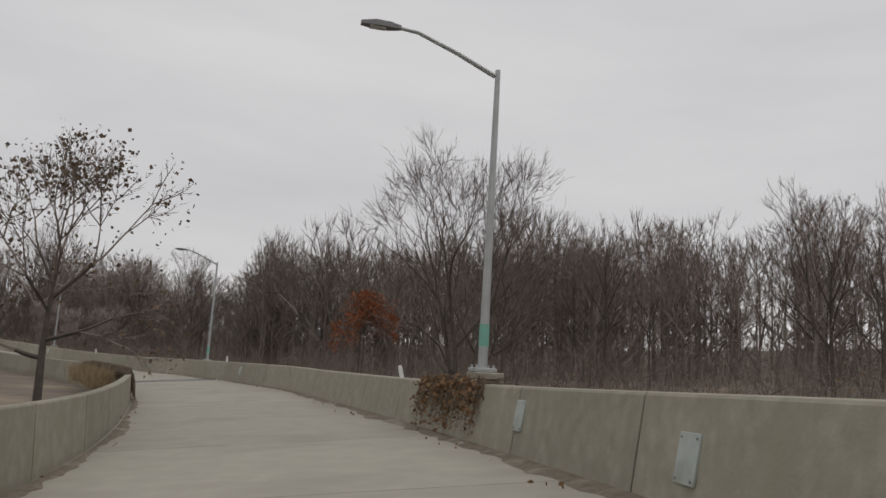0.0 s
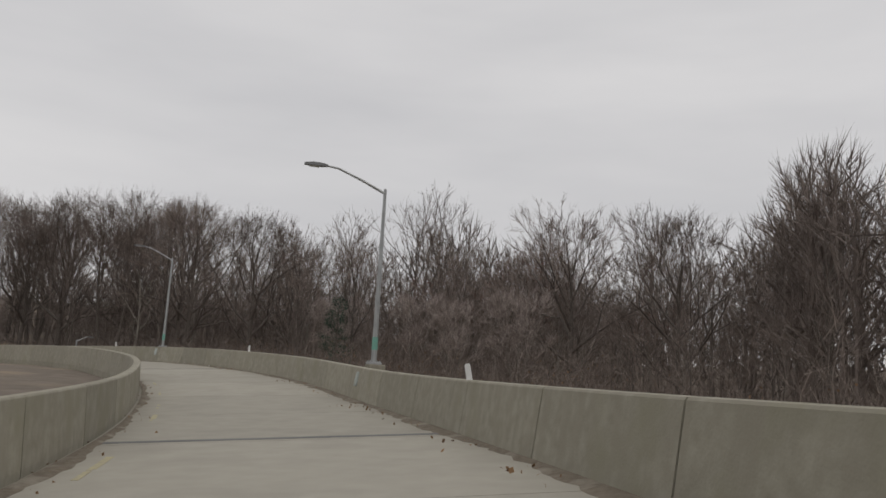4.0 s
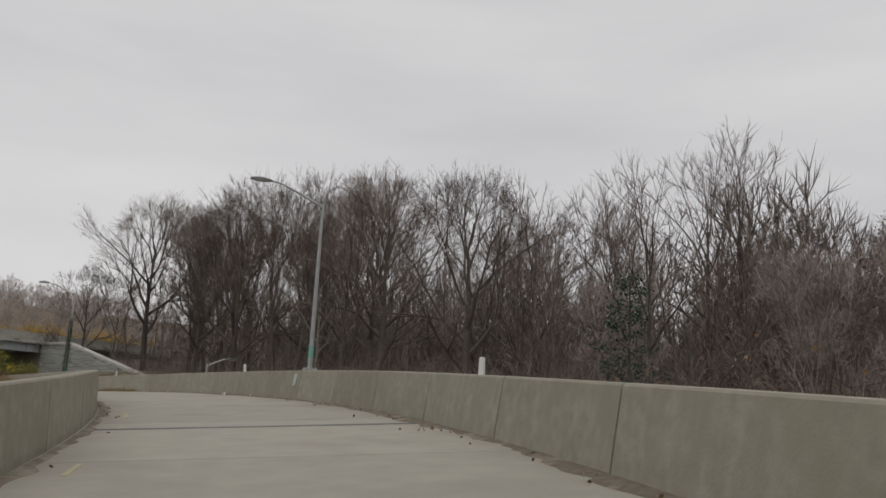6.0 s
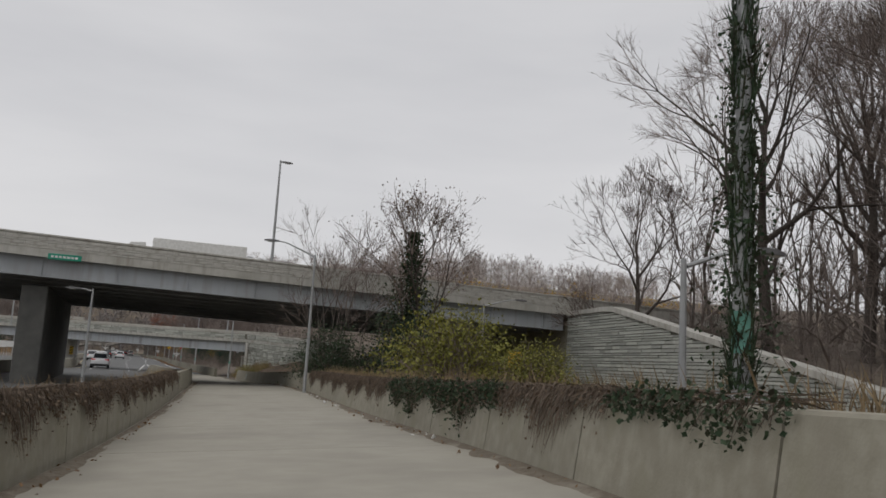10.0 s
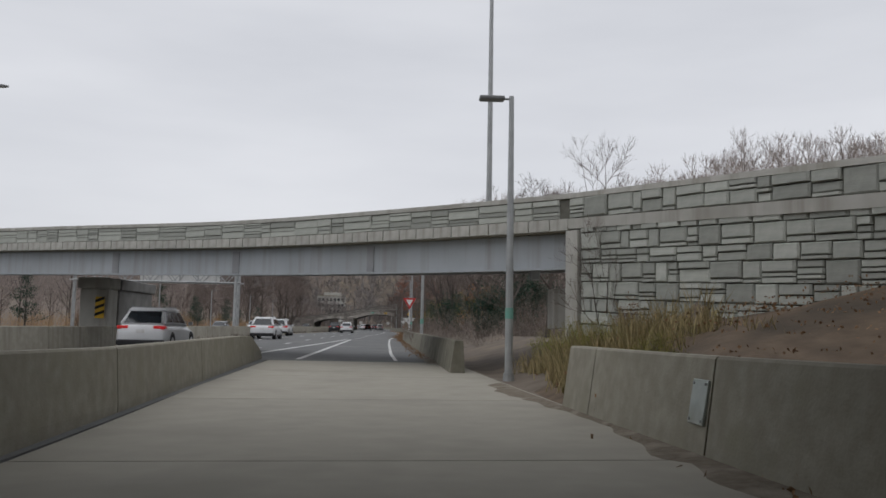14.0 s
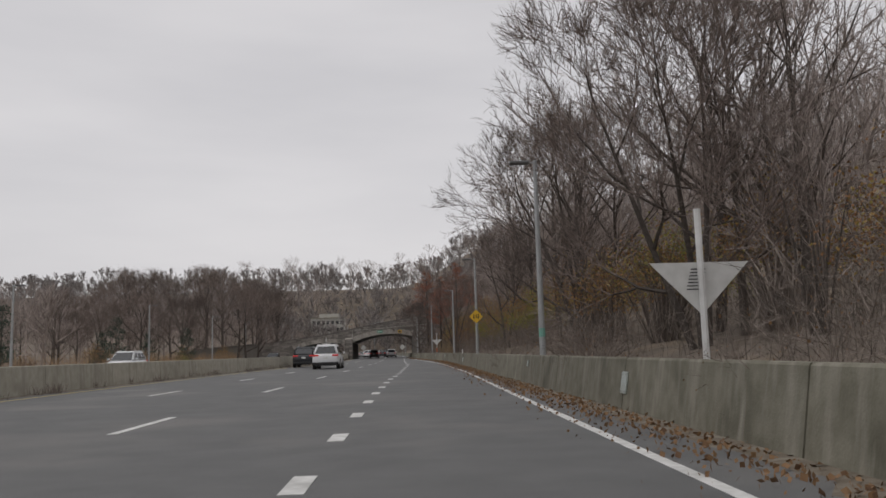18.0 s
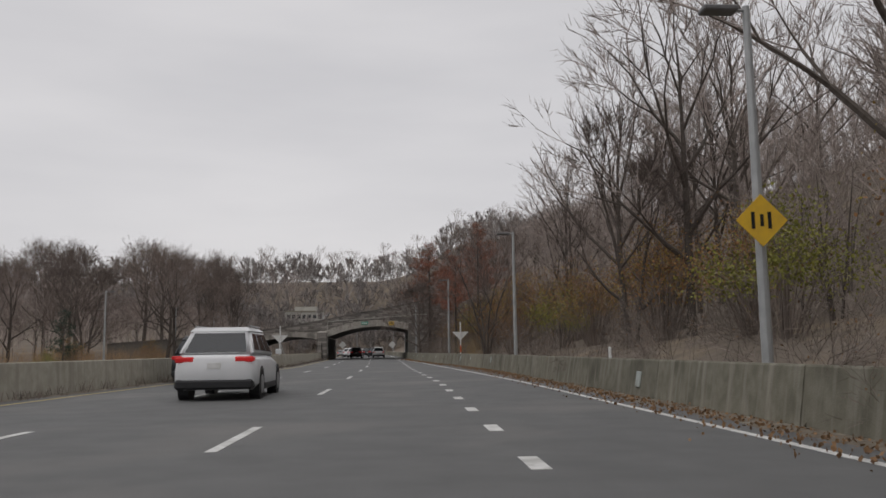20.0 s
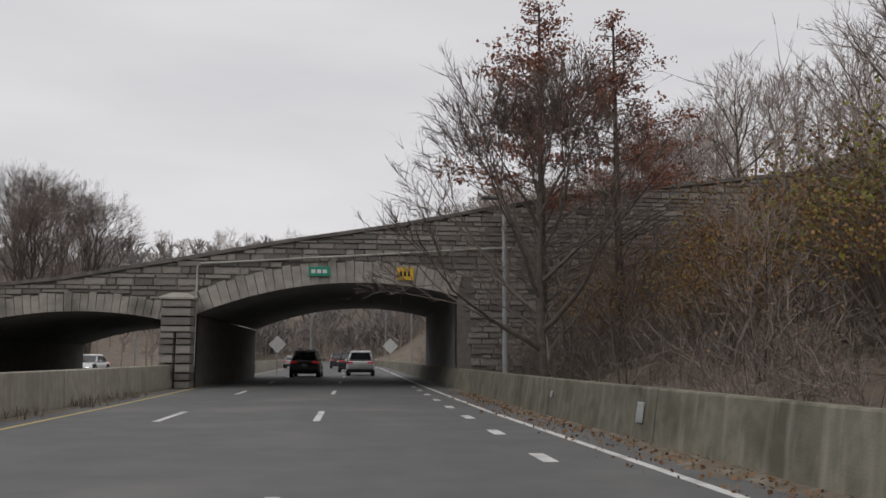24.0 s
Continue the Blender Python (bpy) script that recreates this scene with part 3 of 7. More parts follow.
def grow(rng, soups, p, d, length, r, level, spec, tips):
    """One limb with its side limbs. spec: per level (count, length share, angle, sides, pieces)."""
    n = spec[level][4]
    pts, radii = [p.copy()], [r]
    last = level == len(spec) - 1
    for i in range(n):
        wob = 0.26 if spec is TANGLE and level < 2 else 0.10 if level == 0 else 0.2
        d = (d + Vector((rng.gauss(0, wob), rng.gauss(0, wob), rng.gauss(0, wob * 0.6) + (0.05 if level else 0.02)))).normalized()
        p = p + d * (length / n)
        pts.append(p.copy())
        radii.append(0 if last and i == n - 1 else r * (1 - 0.78 * (i + 1) / n) if level else r * (1 - 0.8 * (i + 1) / n))
    soups[0 if level == 0 else 1].tube(pts, radii, spec[level][3])
    if last:
        tips.append(pts[-1])
        return
    count, share, angle = spec[level + 1][:3]
    lo = spec[0][5] if level == 0 else 0.22
    for k in range(count):
        f = lo + (1 - lo) * (k + rng.random()) / count
        x = f * n
        i = min(int(x), n - 1)
        q = pts[i].lerp(pts[i + 1], x - i)
        axis = (pts[i + 1] - pts[i]).normalized()
        side = axis.orthogonal().normalized()
        side.rotate(Matrix.Rotation(rng.random() * math.tau, 3, axis))
        a = radians(angle * rng.uniform(0.7, 1.25))
        dd = (axis * math.cos(a) + side * math.sin(a)).normalized()
        ll = length * share * rng.uniform(0.7, 1.2) * ((1.15 - 0.65 * f) if level == 0 else (1.05 - 0.55 * f))
        rr = max(spec[level + 1][5] if len(spec[level + 1]) > 5 else 0.012, radii[i] * 0.55 if level else r * 0.42 * (1.1 - 0.6 * f))
        grow(rng, soups, q, dd, ll, min(rr, radii[i] * 0.9 + 0.004), level + 1, spec, tips)


# count, length share, angle, sides, pieces, (stem: lowest side stem | least radius)
BRUSH = [(1, 1, 0, 3, 3, 0.08), (7, 0.55, 40, 1, 2, 0.009), (5, 0.6, 42, 1, 1, 0.006)]
TANGLE = [(1, 1, 0, 3, 4, 0.12), (7, 0.5, 44, 1, 2, 0.006), (5, 0.6, 44, 1, 1, 0.005), (1, 0.6, 40, 1, 1, 0.0045)]


def tree_meshes(seed, height, spec, stems=1, bark=None, twig=None, leaves=None, girth=0.016, fan=14):
    """Stems, side stems and leaves of one clump of undergrowth."""
    rng = random.Random(seed)
    soups, tips = [Soup(), Soup()], []
    for k in range(stems):
        a = rng.random() * math.tau
        t = radians(fan) * rng.uniform(0.6, 1.2)
        d = Vector((math.cos(a) * math.sin(t), math.sin(a) * math.sin(t), math.cos(t))).normalized()
        grow(rng, soups, Vector((math.cos(a) * 0.12, math.sin(a) * 0.12, -0.4)), d, height * rng.uniform(0.82, 1.0), height * girth * 0.7, 0, spec, tips)
    out = [soups[0].mesh("trunk", bark or M_BARK), soups[1].mesh("crown", twig or M_TWIG)]
    if leaves:
        out.append(leaf_mesh(rng, tips, height, *leaves))
    return out


def leaf_mesh(rng, tips, height, material, count, size, low):
    """Leaves scattered about the twig ends above a share of the height."""
    s = Soup()
    ends = [t for t in tips if t.z > height * low] or tips
    for _ in range(count):
        t = rng.choice(ends)
        s.leaf(t + Vector((rng.gauss(0, 0.16), rng.gauss(0, 0.16), rng.gauss(0, 0.14))), size * rng.uniform(0.6, 1.3), rng)
    return s.mesh("leaves", material)


def fork_soups(rng, height, low, wide, limbs, depth, girth, twigs=4, sprays=2, thin=0.008, stems=1, fan=14, lean=(0.0, 0.0), flat=False, side=2, droop=0.0, rise=(34, 82), twig_share=0.058):
    """A forking tree: trunk, limbs that reach for a rounded crown, each limb forking again and again down to sprays of twigs."""
    wood, fine, tips = Soup(), Soup(), []
    twig_len = height * twig_share

    def strand(pts, r0, r1):
        n = len(pts) - 1
        radii = [r0 + (r1 - r0) * i / n for i in range(n + 1)]
        if r0 > 0.03 and not flat:
            wood.tube(pts, radii, 8 if r0 > 0.16 else 6 if r0 > 0.08 else 4)
        elif r0 > 0.014 and not flat:
            fine.tube(pts, radii, 3)
        else:
            fine.strip(pts, radii)

    def shoot(p, d, ln):
        d = (d + Vector((rng.gauss(0, 0.12), rng.gauss(0, 0.12), 0.1 - droop))).normalized()
        mid = p + d * ln * 0.5
        e = mid + (d + Vector((rng.gauss(0, 0.2), rng.gauss(0, 0.2), rng.gauss(0.06, 0.2)))).normalized() * ln * 0.5
        if flat:
            fine.strip([p, e], [thin, 0])
        else:
            fine.strip([p, mid, e], [thin, thin * 0.75, 0])
        tips.append(e)
        for _ in range(sprays):
            q = p.lerp(e, rng.uniform(0.15, 0.95))
            sd = (d + Vector((rng.gauss(0, 0.42), rng.gauss(0, 0.42), rng.gauss(0.1, 0.36)))).normalized()
            fine.strip([q, q + sd * ln * rng.uniform(0.35, 0.75)], [thin * 0.8, 0])

    def branch(p, d, ln, r, k, mid_axis):
        pts, n = [p], 2 if k < 2 or flat else 3
        for _ in range(n):
            out = Vector((p.x - mid_axis.x, p.y - mid_axis.y, 0)) / (height * wide)
            d = (d + Vector((rng.gauss(0, 0.085), rng.gauss(0, 0.085), rng.gauss(0.05, 0.07))) + out * 0.03).normalized()
            p = p + d * (ln / n)
            pts.append(p)
        r1 = max(thin, r * 0.77)
        strand(pts, r, r1)
        if k < depth:
            for _ in range(side):
                i = rng.randrange(n)
                q = pts[i].lerp(pts[i + 1], rng.random())
                shoot(q, d * 0.9 + Vector((rng.gauss(0, 0.45), rng.gauss(0, 0.45), rng.gauss(0.1, 0.4))), twig_len * rng.uniform(0.7, 1.3))
        if k == 0:
            for _ in range(twigs):
                shoot(p, d + Vector((rng.gauss(0, 0.3), rng.gauss(0, 0.3), rng.gauss(0.06, 0.26))), twig_len * rng.uniform(0.7, 1.3))
            return
        forks = 3 if rng.random() < 0.28 else 2
        az = rng.random() * math.tau
        across = d.orthogonal().normalized()
        for j in range(forks):
            a = radians(rng.uniform(4, 16) if j == 0 else rng.uniform(20, 42))
            sd = across.copy()
            sd.rotate(Matrix.Rotation(az + j * math.tau / forks, 3, d))
            branch(p, (d * math.cos(a) + sd * math.sin(a)).normalized(), ln * (rng.uniform(0.8, 0.97) if j == 0 else rng.uniform(0.62, 0.88)), max(thin, r1 * (0.86 if j == 0 else 0.66)), k - 1, mid_axis)

    total = (1 - 0.87 ** (depth + 1)) / 0.13
    for st in range(stems):
        a0 = (st + 0.35 * rng.random()) * math.tau / stems
        t = math.tan(radians(fan)) * rng.uniform(0.6, 1.2) if stems > 1 else 0.0
        h = height * (rng.uniform(0.8, 1.0) if stems > 1 else 1.0)
        tilt = Vector((math.cos(a0) * t + lean[0], math.sin(a0) * t + lean[1], 0)) * h
        bend = Vector((rng.gauss(0, 0.02), rng.gauss(0, 0.02), 0)) * h
        foot = Vector((math.cos(a0), math.sin(a0), 0)) * (0.15 if stems > 1 else 0.0) + Vector((0, 0, -0.4))

        def trunk(f):
            return foot + Vector((0, 0, h * f)) + tilt * f * (0.55 + 0.45 * f) + bend * math.sin(f * 4.0)
        g = girth * h * (0.7 if stems > 1 else 1.0)
        fs = [0, 0.04, 0.12, 0.25, 0.4, 0.55, 0.7]
        wood.tube([trunk(f) for f in fs], [g * w for w in (1.5, 1.1, 0.95, 0.85, 0.66, 0.42, 0.2)], 4 if flat else 9)
        centre, rz, rw = trunk((1 + low) / 2), h * (1 - low) / 2, h * wide * (0.8 if stems > 1 else 1.0)
        count = max(3, round(limbs / stems ** 0.6))
        for k in range(count):
            u = (k + 0.5) / count
            f0 = low * 0.8 + (0.7 - low * 0.8) * u ** 0.8
            el = radians(rise[0] + (rise[1] - rise[0]) * u + rng.uniform(-8, 8))
            az = k * 2.39996 + a0 + rng.uniform(-0.35, 0.35)
            d = (Vector((math.cos(az) * math.cos(el), math.sin(az) * math.cos(el), math.sin(el))) + tilt / h * 0.6).normalized()
            p0 = trunk(f0)
            # length to the crown's rounded outline
            q = p0 - centre
            aa = (d.x ** 2 + d.y ** 2) / rw ** 2 + d.z ** 2 / rz ** 2
            bb = 2 * ((q.x * d.x + q.y * d.y) / rw ** 2 + q.z * d.z / rz ** 2)
            cc = (q.x ** 2 + q.y ** 2) / rw ** 2 + q.z ** 2 / rz ** 2 - 1
            disc = bb * bb - 4 * aa * cc
            reach = (-bb + math.sqrt(disc)) / (2 * aa) if disc > 0 else 0.5 * rw
            reach = max(0.35 * rw, reach) * rng.uniform(0.88, 1.05)
            branch(p0, d, reach / total * 1.02, g * 0.68 * (1.1 - f0), depth, trunk(f0))
    return wood, fine, tips


def fork_tree(seed, height, low, wide, limbs, depth, girth, bark=None, twig=None, leaves=None, **more):
    """Trunk, crown and, where it still has them, leaf meshes of one forking tree."""
    rng = random.Random(seed)
    wood, fine, tips = fork_soups(rng, height, low, wide, limbs, depth, girth, **more)
    out = [wood.mesh("trunk", bark or M_BARK), fine.mesh("crown", twig or M_TWIG)]
    if leaves:
        out.append(leaf_mesh(rng, tips, height, *leaves))
    return out


def tree_thing(meshes, x, y, label, group="", scale=1.0, rz=None, z=None, category="tree", name="tree"):
    ob = empty(name, (x, y, ground_z(x, y) if z is None else z), 0, label, category, group)
    ob.matrix_basis = pose(x, y, land_z(x, y) - 0.05 if z is None else z, 0, 0, rz if rz is not None else (x * 37 + y * 53) % 360) @ Matrix.Scale(scale, 4)
    for me in meshes:
        shared(me.name.split(".")[0], me, ob)
    return ob


T_SPREAD = [fork_tree(10 + k, 12, 0.14, 0.5, 8, 5, 0.015, stems=(1, 2, 1)[k], fan=12, rise=(24, 80), twigs=3, side=1, twig_share=0.042) for k in range(3)]
T_BIG = [fork_tree(14 + k, 20, (0.26, 0.34, 0.22)[k], (0.4, 0.34, 0.44)[k], 12, 4, 0.0165, thin=0.009, stems=(1, 2, 1)[k], fan=6, rise=((30, 82), (48, 84), (26, 80))[k], sprays=3, side=2) for k in range(3)]
T_MULTI = [fork_tree(20 + k, 12, 0.1, 0.46, 12, 4, 0.013, stems=4, fan=20, twigs=3, rise=(36, 80), twig_share=0.046) for k in range(2)]
T_FOREST = [fork_tree(30 + k, 16, (0.26, 0.34, 0.22, 0.32, 0.2)[k], (0.28, 0.24, 0.3, 0.22, 0.32)[k], 9, 3, 0.0115, stems=(1, 1, 2, 1, 2)[k], fan=7, sprays=1, thin=0.01, rise=(42, 84), bark=(M_BARK, M_BARK, M_BARK, M_BARK_PALE, M_BARK)[k]) for k in range(5)]
T_REDTIP = [fork_tree(40 + k, 15, 0.26, 0.28, 9, 3, 0.0115, sprays=1, thin=0.013, rise=(42, 84), leaves=(M_REDBROWN, 900, 0.09, 0.6)) for k in range(2)]
# crowns of the next two sets are paled for haze by their twig colour
T_HAZY = [fork_tree(55 + k, 16, 0.2, 0.34, 10, 3, 0.012, sprays=1, thin=0.014, rise=(34, 84), twig=M_PALE_HAZE_TWIG) for k in range(3)]
T_PALESAP = [fork_tree(66 + k, 8, 0.15, 0.28, 8, 2, 0.009, stems=(2, 4)[k], fan=13, sprays=2, thin=0.008, rise=(44, 84), twig_share=0.09, twig=M_PALE_HAZE_TWIG) for k in range(2)]
T_SAPLING = [fork_tree(60 + k, 8, 0.15, 0.26, 8, 2, 0.008, stems=(2, 4, 3)[k], fan=12, sprays=2, thin=0.007, rise=(44, 84), twig_share=0.09) for k in range(3)]
B_BRUSH = [tree_meshes(70 + k, 2.6, BRUSH, stems=12, girth=0.005, fan=46, bark=M_BRUSH, twig=M_BRUSH, leaves=(M_BROWNL, 70, 0.06, 0.1)) for k in range(4)]

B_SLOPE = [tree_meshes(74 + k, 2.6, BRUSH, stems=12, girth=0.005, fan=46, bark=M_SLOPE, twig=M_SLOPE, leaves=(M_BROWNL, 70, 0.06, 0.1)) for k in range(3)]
rng = random.Random(5)
LAB_BARE = "tall bare grey-brown deciduous tree in the roadside woods"
LAB_BRUSH = "tangled brown leafless undergrowth behind the barrier"

# ramp, inner side
tree_thing(fork_tree(50, 5.9, 0.42, 0.46, 9, 3, 0.015, twigs=3, sprays=2, thin=0.006, droop=0.1, rise=(6, 80), leaves=(M_DEADL, 1700, 0.075, 0.3)), -94.5, -130.6, "young tree with withered brown leaves still hanging, inside the ramp's curve", rz=40)
for x, y, k, sc in ((-92, -124, 0, 0.5), (-57, -110, 0, 1.25), (-52, -106, 1, 1.3), (-46, -103, 2, 1.2), (-60, -102, 1, 1.45), (-66, -112, 2, 1.05), (-40, -98, 0, 0.8), (-63, -108, 1, 1.25), (-70, -114, 0, 0.9)):
    tree_thing(T_SAPLING[k], x, y, "slender bare sapling inside the ramp's curve", "saplings inside the ramp", sc)
# ramp, outer side: single trees that stand out
tree_thing(fork_tree(93, 11.6, 0.1, 0.42, 15, 4, 0.0135, stems=4, fan=19, twigs=2, sprays=1, thin=0.007, side=1, rise=(40, 78)), -78.6, -140.6, "bare many-stemmed tree standing over the barrier", rz=20)
tree_thing(fork_tree(80, 8.2, 0.25, 0.4, 8, 4, 0.014, leaves=(M_RUST, 6500, 0.17, 0.25)), -33, -138.7, "small oak with rust-orange leaves", scale=1.0)
tree_thing(fork_tree(81, 9, 0.25, 0.4, 8, 4, 0.014, leaves=(M_RUST, 1600, 0.16, 0.25)), -8, -136, "small tree with faded orange leaves", scale=0.85)
T_VASE = [fork_tree(94, 14, 0.16, 0.5, 11, 4, 0.017, thin=0.01, rise=(26, 80)), fork_tree(95, 12, 0.16, 0.52, 11, 4, 0.016, thin=0.009, rise=(24, 80))]
tree_thing(T_VASE[0], 1, -111, "broad bare tree with spreading limbs")
tree_thing(T_VASE[1], -5, -119, "broad bare tree with spreading limbs")
for x, y, k, sc in ((29, -20.5, 2, 1.08), (33.5, -23, 0, 1.05), (27.5, -34, 1, 1.02), (22.5, -44, 0, 1.08), (39, -28, 2, 1.0), (18, -55, 1, 1.1), (15, -68, 2, 0.95), (30, -48, 1, 1.05), (37, -40, 0, 1.0), (9.5, -79, 2, 0.8), (23.5, -36, 0, 0.92),
                    (26, -54, 1, 1.1), (20.5, -63, 0, 1.0)):
    tree_thing(T_BIG[k], x, y, "very tall bare tree with a broad crown above the stone wall", "tall trees above the wall", sc)
# ramp, outer woods
n = 0
tries = 0
while n < 105 and tries < 6000:
    tries += 1
    x, y = rng.uniform(-110, 48), rng.uniform(-190, -14)
    d, side = ramp_near(x, y)[:2]
    if side < 16 or d < 17 or d > 42 or (x < 27 and y > -50) or (x > 8 and y > -88 and rng.random() < 0.6) or (d < 26 and x < -55) or (-66 < x < -28 and y > -144):
        continue
    big = (0.62 + 0.4 * smooth(-20, 15, x)) * (0.82 + 0.4 * smooth(20, 42, d)) + rng.uniform(-0.12, 0.12)
    pool = T_FOREST if rng.random() < 0.85 else T_REDTIP
    if -30 < x < 6 and -126 < y < -98:
        big *= 0.55
    elif x >= 6 and -126 < y < -96:
        big *= 0.8
    tree_thing(rng.choice(pool), x, y, LAB_BARE, "trees outside the ramp", big)
    n += 1
T_PALE = fork_tree(64, 8, 0.2, 0.28, 8, 4, 0.009, stems=3, fan=14, bark=M_BARK_PALE, twig=M_PALE_HAZE_TWIG)
for x, y, sc in ((-5.5, -102, 0.95), (-9, -106, 0.85), (0.5, -93, 1.0), (-13, -111, 0.9)):
    tree_thing(T_PALE, x, y, "pale-barked slender bare tree at the wood's edge", "pale trees outside the ramp", sc)
# highway hillside
n = 0
while n < 110:
    y = rng.uniform(50, 300)
    x = right_x(y) + 6.5 + 26 * rng.random() ** 1.4
    if 222 < y < 262 and x < 30:
        continue
    pool = T_HAZY if rng.random() < 0.55 else T_PALESAP
    tree_thing(rng.choice(pool), x, y, "bare tree on the wooded slope beside the highway", "trees on the slope", rng.uniform(0.8, 1.2) * (0.3 if y < 60 else 0.5 if y < 70 else 0.7 if y < 105 or (y < 160 and x > right_x(y) + 18) else 0.5 if 211 < y < 223 and x < 24 else 1))
    n += 1
tree_thing(fork_tree(90, 15, 0.12, 0.52, 13, 5, 0.014, lean=(-0.2, 0.0), stems=3, fan=18, twigs=3, side=1, rise=(18, 76), twig_share=0.045), 8.8, 129, "large bare tree with long limbs leaning over the road", rz=0)
tree_thing(fork_tree(91, 14, 0.12, 0.52, 13, 5, 0.013, lean=(-0.18, 0.0), stems=3, fan=18, twigs=3, side=1, rise=(18, 76), twig_share=0.045), 8.0, 109, "large bare tree with long limbs leaning over the road", rz=0)
tree_thing(T_SPREAD[0], 8.2, 70, "bare spreading tree on the slope", scale=0.75)
tree_thing(T_MULTI[0], 8.0, 88, "bare many-stemmed tree on the slope", scale=1.05)
tree_thing(T_SPREAD[1], 9.8, 63.5, "bare spreading tree on the slope", scale=0.85)
tree_thing(fork_tree(92, 10.2, 0.12, 0.6, 14, 5, 0.014, twigs=3, sprays=1, thin=0.008, side=2, rise=(20, 78), twig_share=0.05), right_x(225.0) + 1.1, 225.0, "bare many-stemmed tree leaning over the barrier by the stone bridge", rz=0)
tree_thing(T_MULTI[1], 5.6, 190, "bare many-stemmed tree behind the barrier", scale=0.98)
tree_thing(T_SPREAD[1], 8.5, 160, "bare spreading tree on the slope", scale=1.0)
for x, y, sc in ((-60, -103, 0.8), (-53, -107, 0.72), (-67, -112.5, 0.66)):
    tree_thing(T_VASE[1], x, y, "bare many-stemmed tree inside the ramp's curve", "trees inside the ramp", sc)
# between bridge and ramp
tree_thing(T_SAPLING[1], 6.0, -10.2, "thin bare tree against the overpass", scale=1.45)
tree_thing(T_SAPLING[0], 7.6, -9.6, "thin bare tree against the overpass", scale=1.35)
tree_thing(T_SAPLING[1], 8.5, 34.5, "bare sapling stems above the bridge parapet", z=3.6, scale=0.5)
tree_thing(T_SPREAD[2], 26.6, -10.2, "bare tree above the stone wing wall", scale=1.25)
tree_thing(T_SPREAD[2], 8.05, 52.5, "bare tree behind the barrier on the grassy bank", scale=0.6)
tree_thing(T_SPREAD[0], 8.7, 45.3, "bare tree behind the barrier on the grassy bank", scale=0.6)
# left of the highway
n = 0
while n < 38:
    y = rng.uniform(60, 330)
    x = left_x(y) - 30 - 40 * rng.random()
    tree_thing(rng.choice(T_HAZY), x, y, "bare tree beyond the opposite carriageway", "trees beyond the highway", rng.uniform(0.5, 0.75))
    n += 1
for k, (x, y, sc) in enumerate(((-30, 229, 1.25), (-36, 218, 1.2), (-42, 232, 1.3), (-27.5, 234, 1.1), (-50, 222, 1.25), (-33, 206, 0.9), (-40, 208, 1.0), (-47, 212, 1.05), (-55, 216, 1.1), (-60, 204, 1.0), (-46, 200, 0.9), (-27, 222, 1.15), (-62, 230, 1.15))):
    tree_thing(T_SPREAD[k % 3], x, y, "broad bare tree beside the stone bridge", "trees beside the stone bridge", sc)


for k, (x, y, sc) in enumerate(((-29, 266, 0.68), (-34, 276, 0.95), (-41, 268, 1.0), (-48, 280, 1.1), (-33, 292, 0.98), (-56, 264, 1.0), (-64, 276, 1.05), (-40, 300, 1.15))):
    tree_thing(T_BIG[k % 3], x, y, "broad bare tree beyond the stone bridge", "trees beyond the stone bridge", sc)


# red-brown cone-shaped trees
def cone_tree(seed, height, material, count, wide, bare=0.0):
    r = random.Random(seed)
    soups = [Soup(), Soup()]
    tr = [Vector((0, 0, height * k / 9 - 0.3)) for k in range(10)]
    soups[0].tube(tr, [height * 0.014 * (1 - k / 10.5) + 0.01 for k in range(10)], 7)
    leaf = Soup()
    for k in range(int(height * 10)):
        f = 0.16 + 0.83 * r.random()
        a, ln = r.random() * math.tau, wide * (1.02 - f) ** 0.8 * r.uniform(0.6, 1.1) + 0.15
        p0 = Vector((0, 0, height * f))
        p1 = p0 + Vector((math.cos(a) * ln * 0.5, math.sin(a) * ln * 0.5, ln * 0.18))
        p2 = p0 + Vector((math.cos(a) * ln, math.sin(a) * ln, ln * 0.28))
        soups[1].tube([p0, p1, p2], [0.03, 0.018, 0], 3)
        for _ in range(int(count * ln * 0.6) if f > bare else 0):
            t = 0.2 + 0.85 * r.random()
            leaf.leaf(p0.lerp(p2, t) + Vector((r.gauss(0, 0.16), r.gauss(0, 0.16), r.gauss(0, 0.12))), 0.11 * r.uniform(0.6, 1.3), r)
    return [soups[0].mesh("trunk", M_BARK), soups[1].mesh("crown", M_TWIG), leaf.mesh("leaves", material)]


T_CONE = cone_tree(1, 14, M_REDTREE, 85, 5.6, 0.42)
T_CONE2 = cone_tree(2, 14, M_REDTREE, 75, 6.0, 0.46)
T_FIR = cone_tree(3, 6, M_FIR, 60, 2.2)
tree_thing(T_CONE, 3.2, 232.5, "cone-shaped tree with red-brown needles by the stone bridge", scale=1.1)
tree_thing(T_CONE2, 5.6, 230.5, "half-bare cone-shaped tree with red-brown needles", scale=0.95)
tree_thing(T_CONE, 4.4, 205.5, "cone-shaped tree with red-brown needles behind the barrier", scale=0.72)
tree_thing(T_CONE2, 7.0, 208.0, "half-bare cone-shaped tree with red-brown needles", scale=0.95)
tree_thing(T_CONE, 12, 245, "cone-shaped tree with red-brown needles on the slope", scale=0.9)
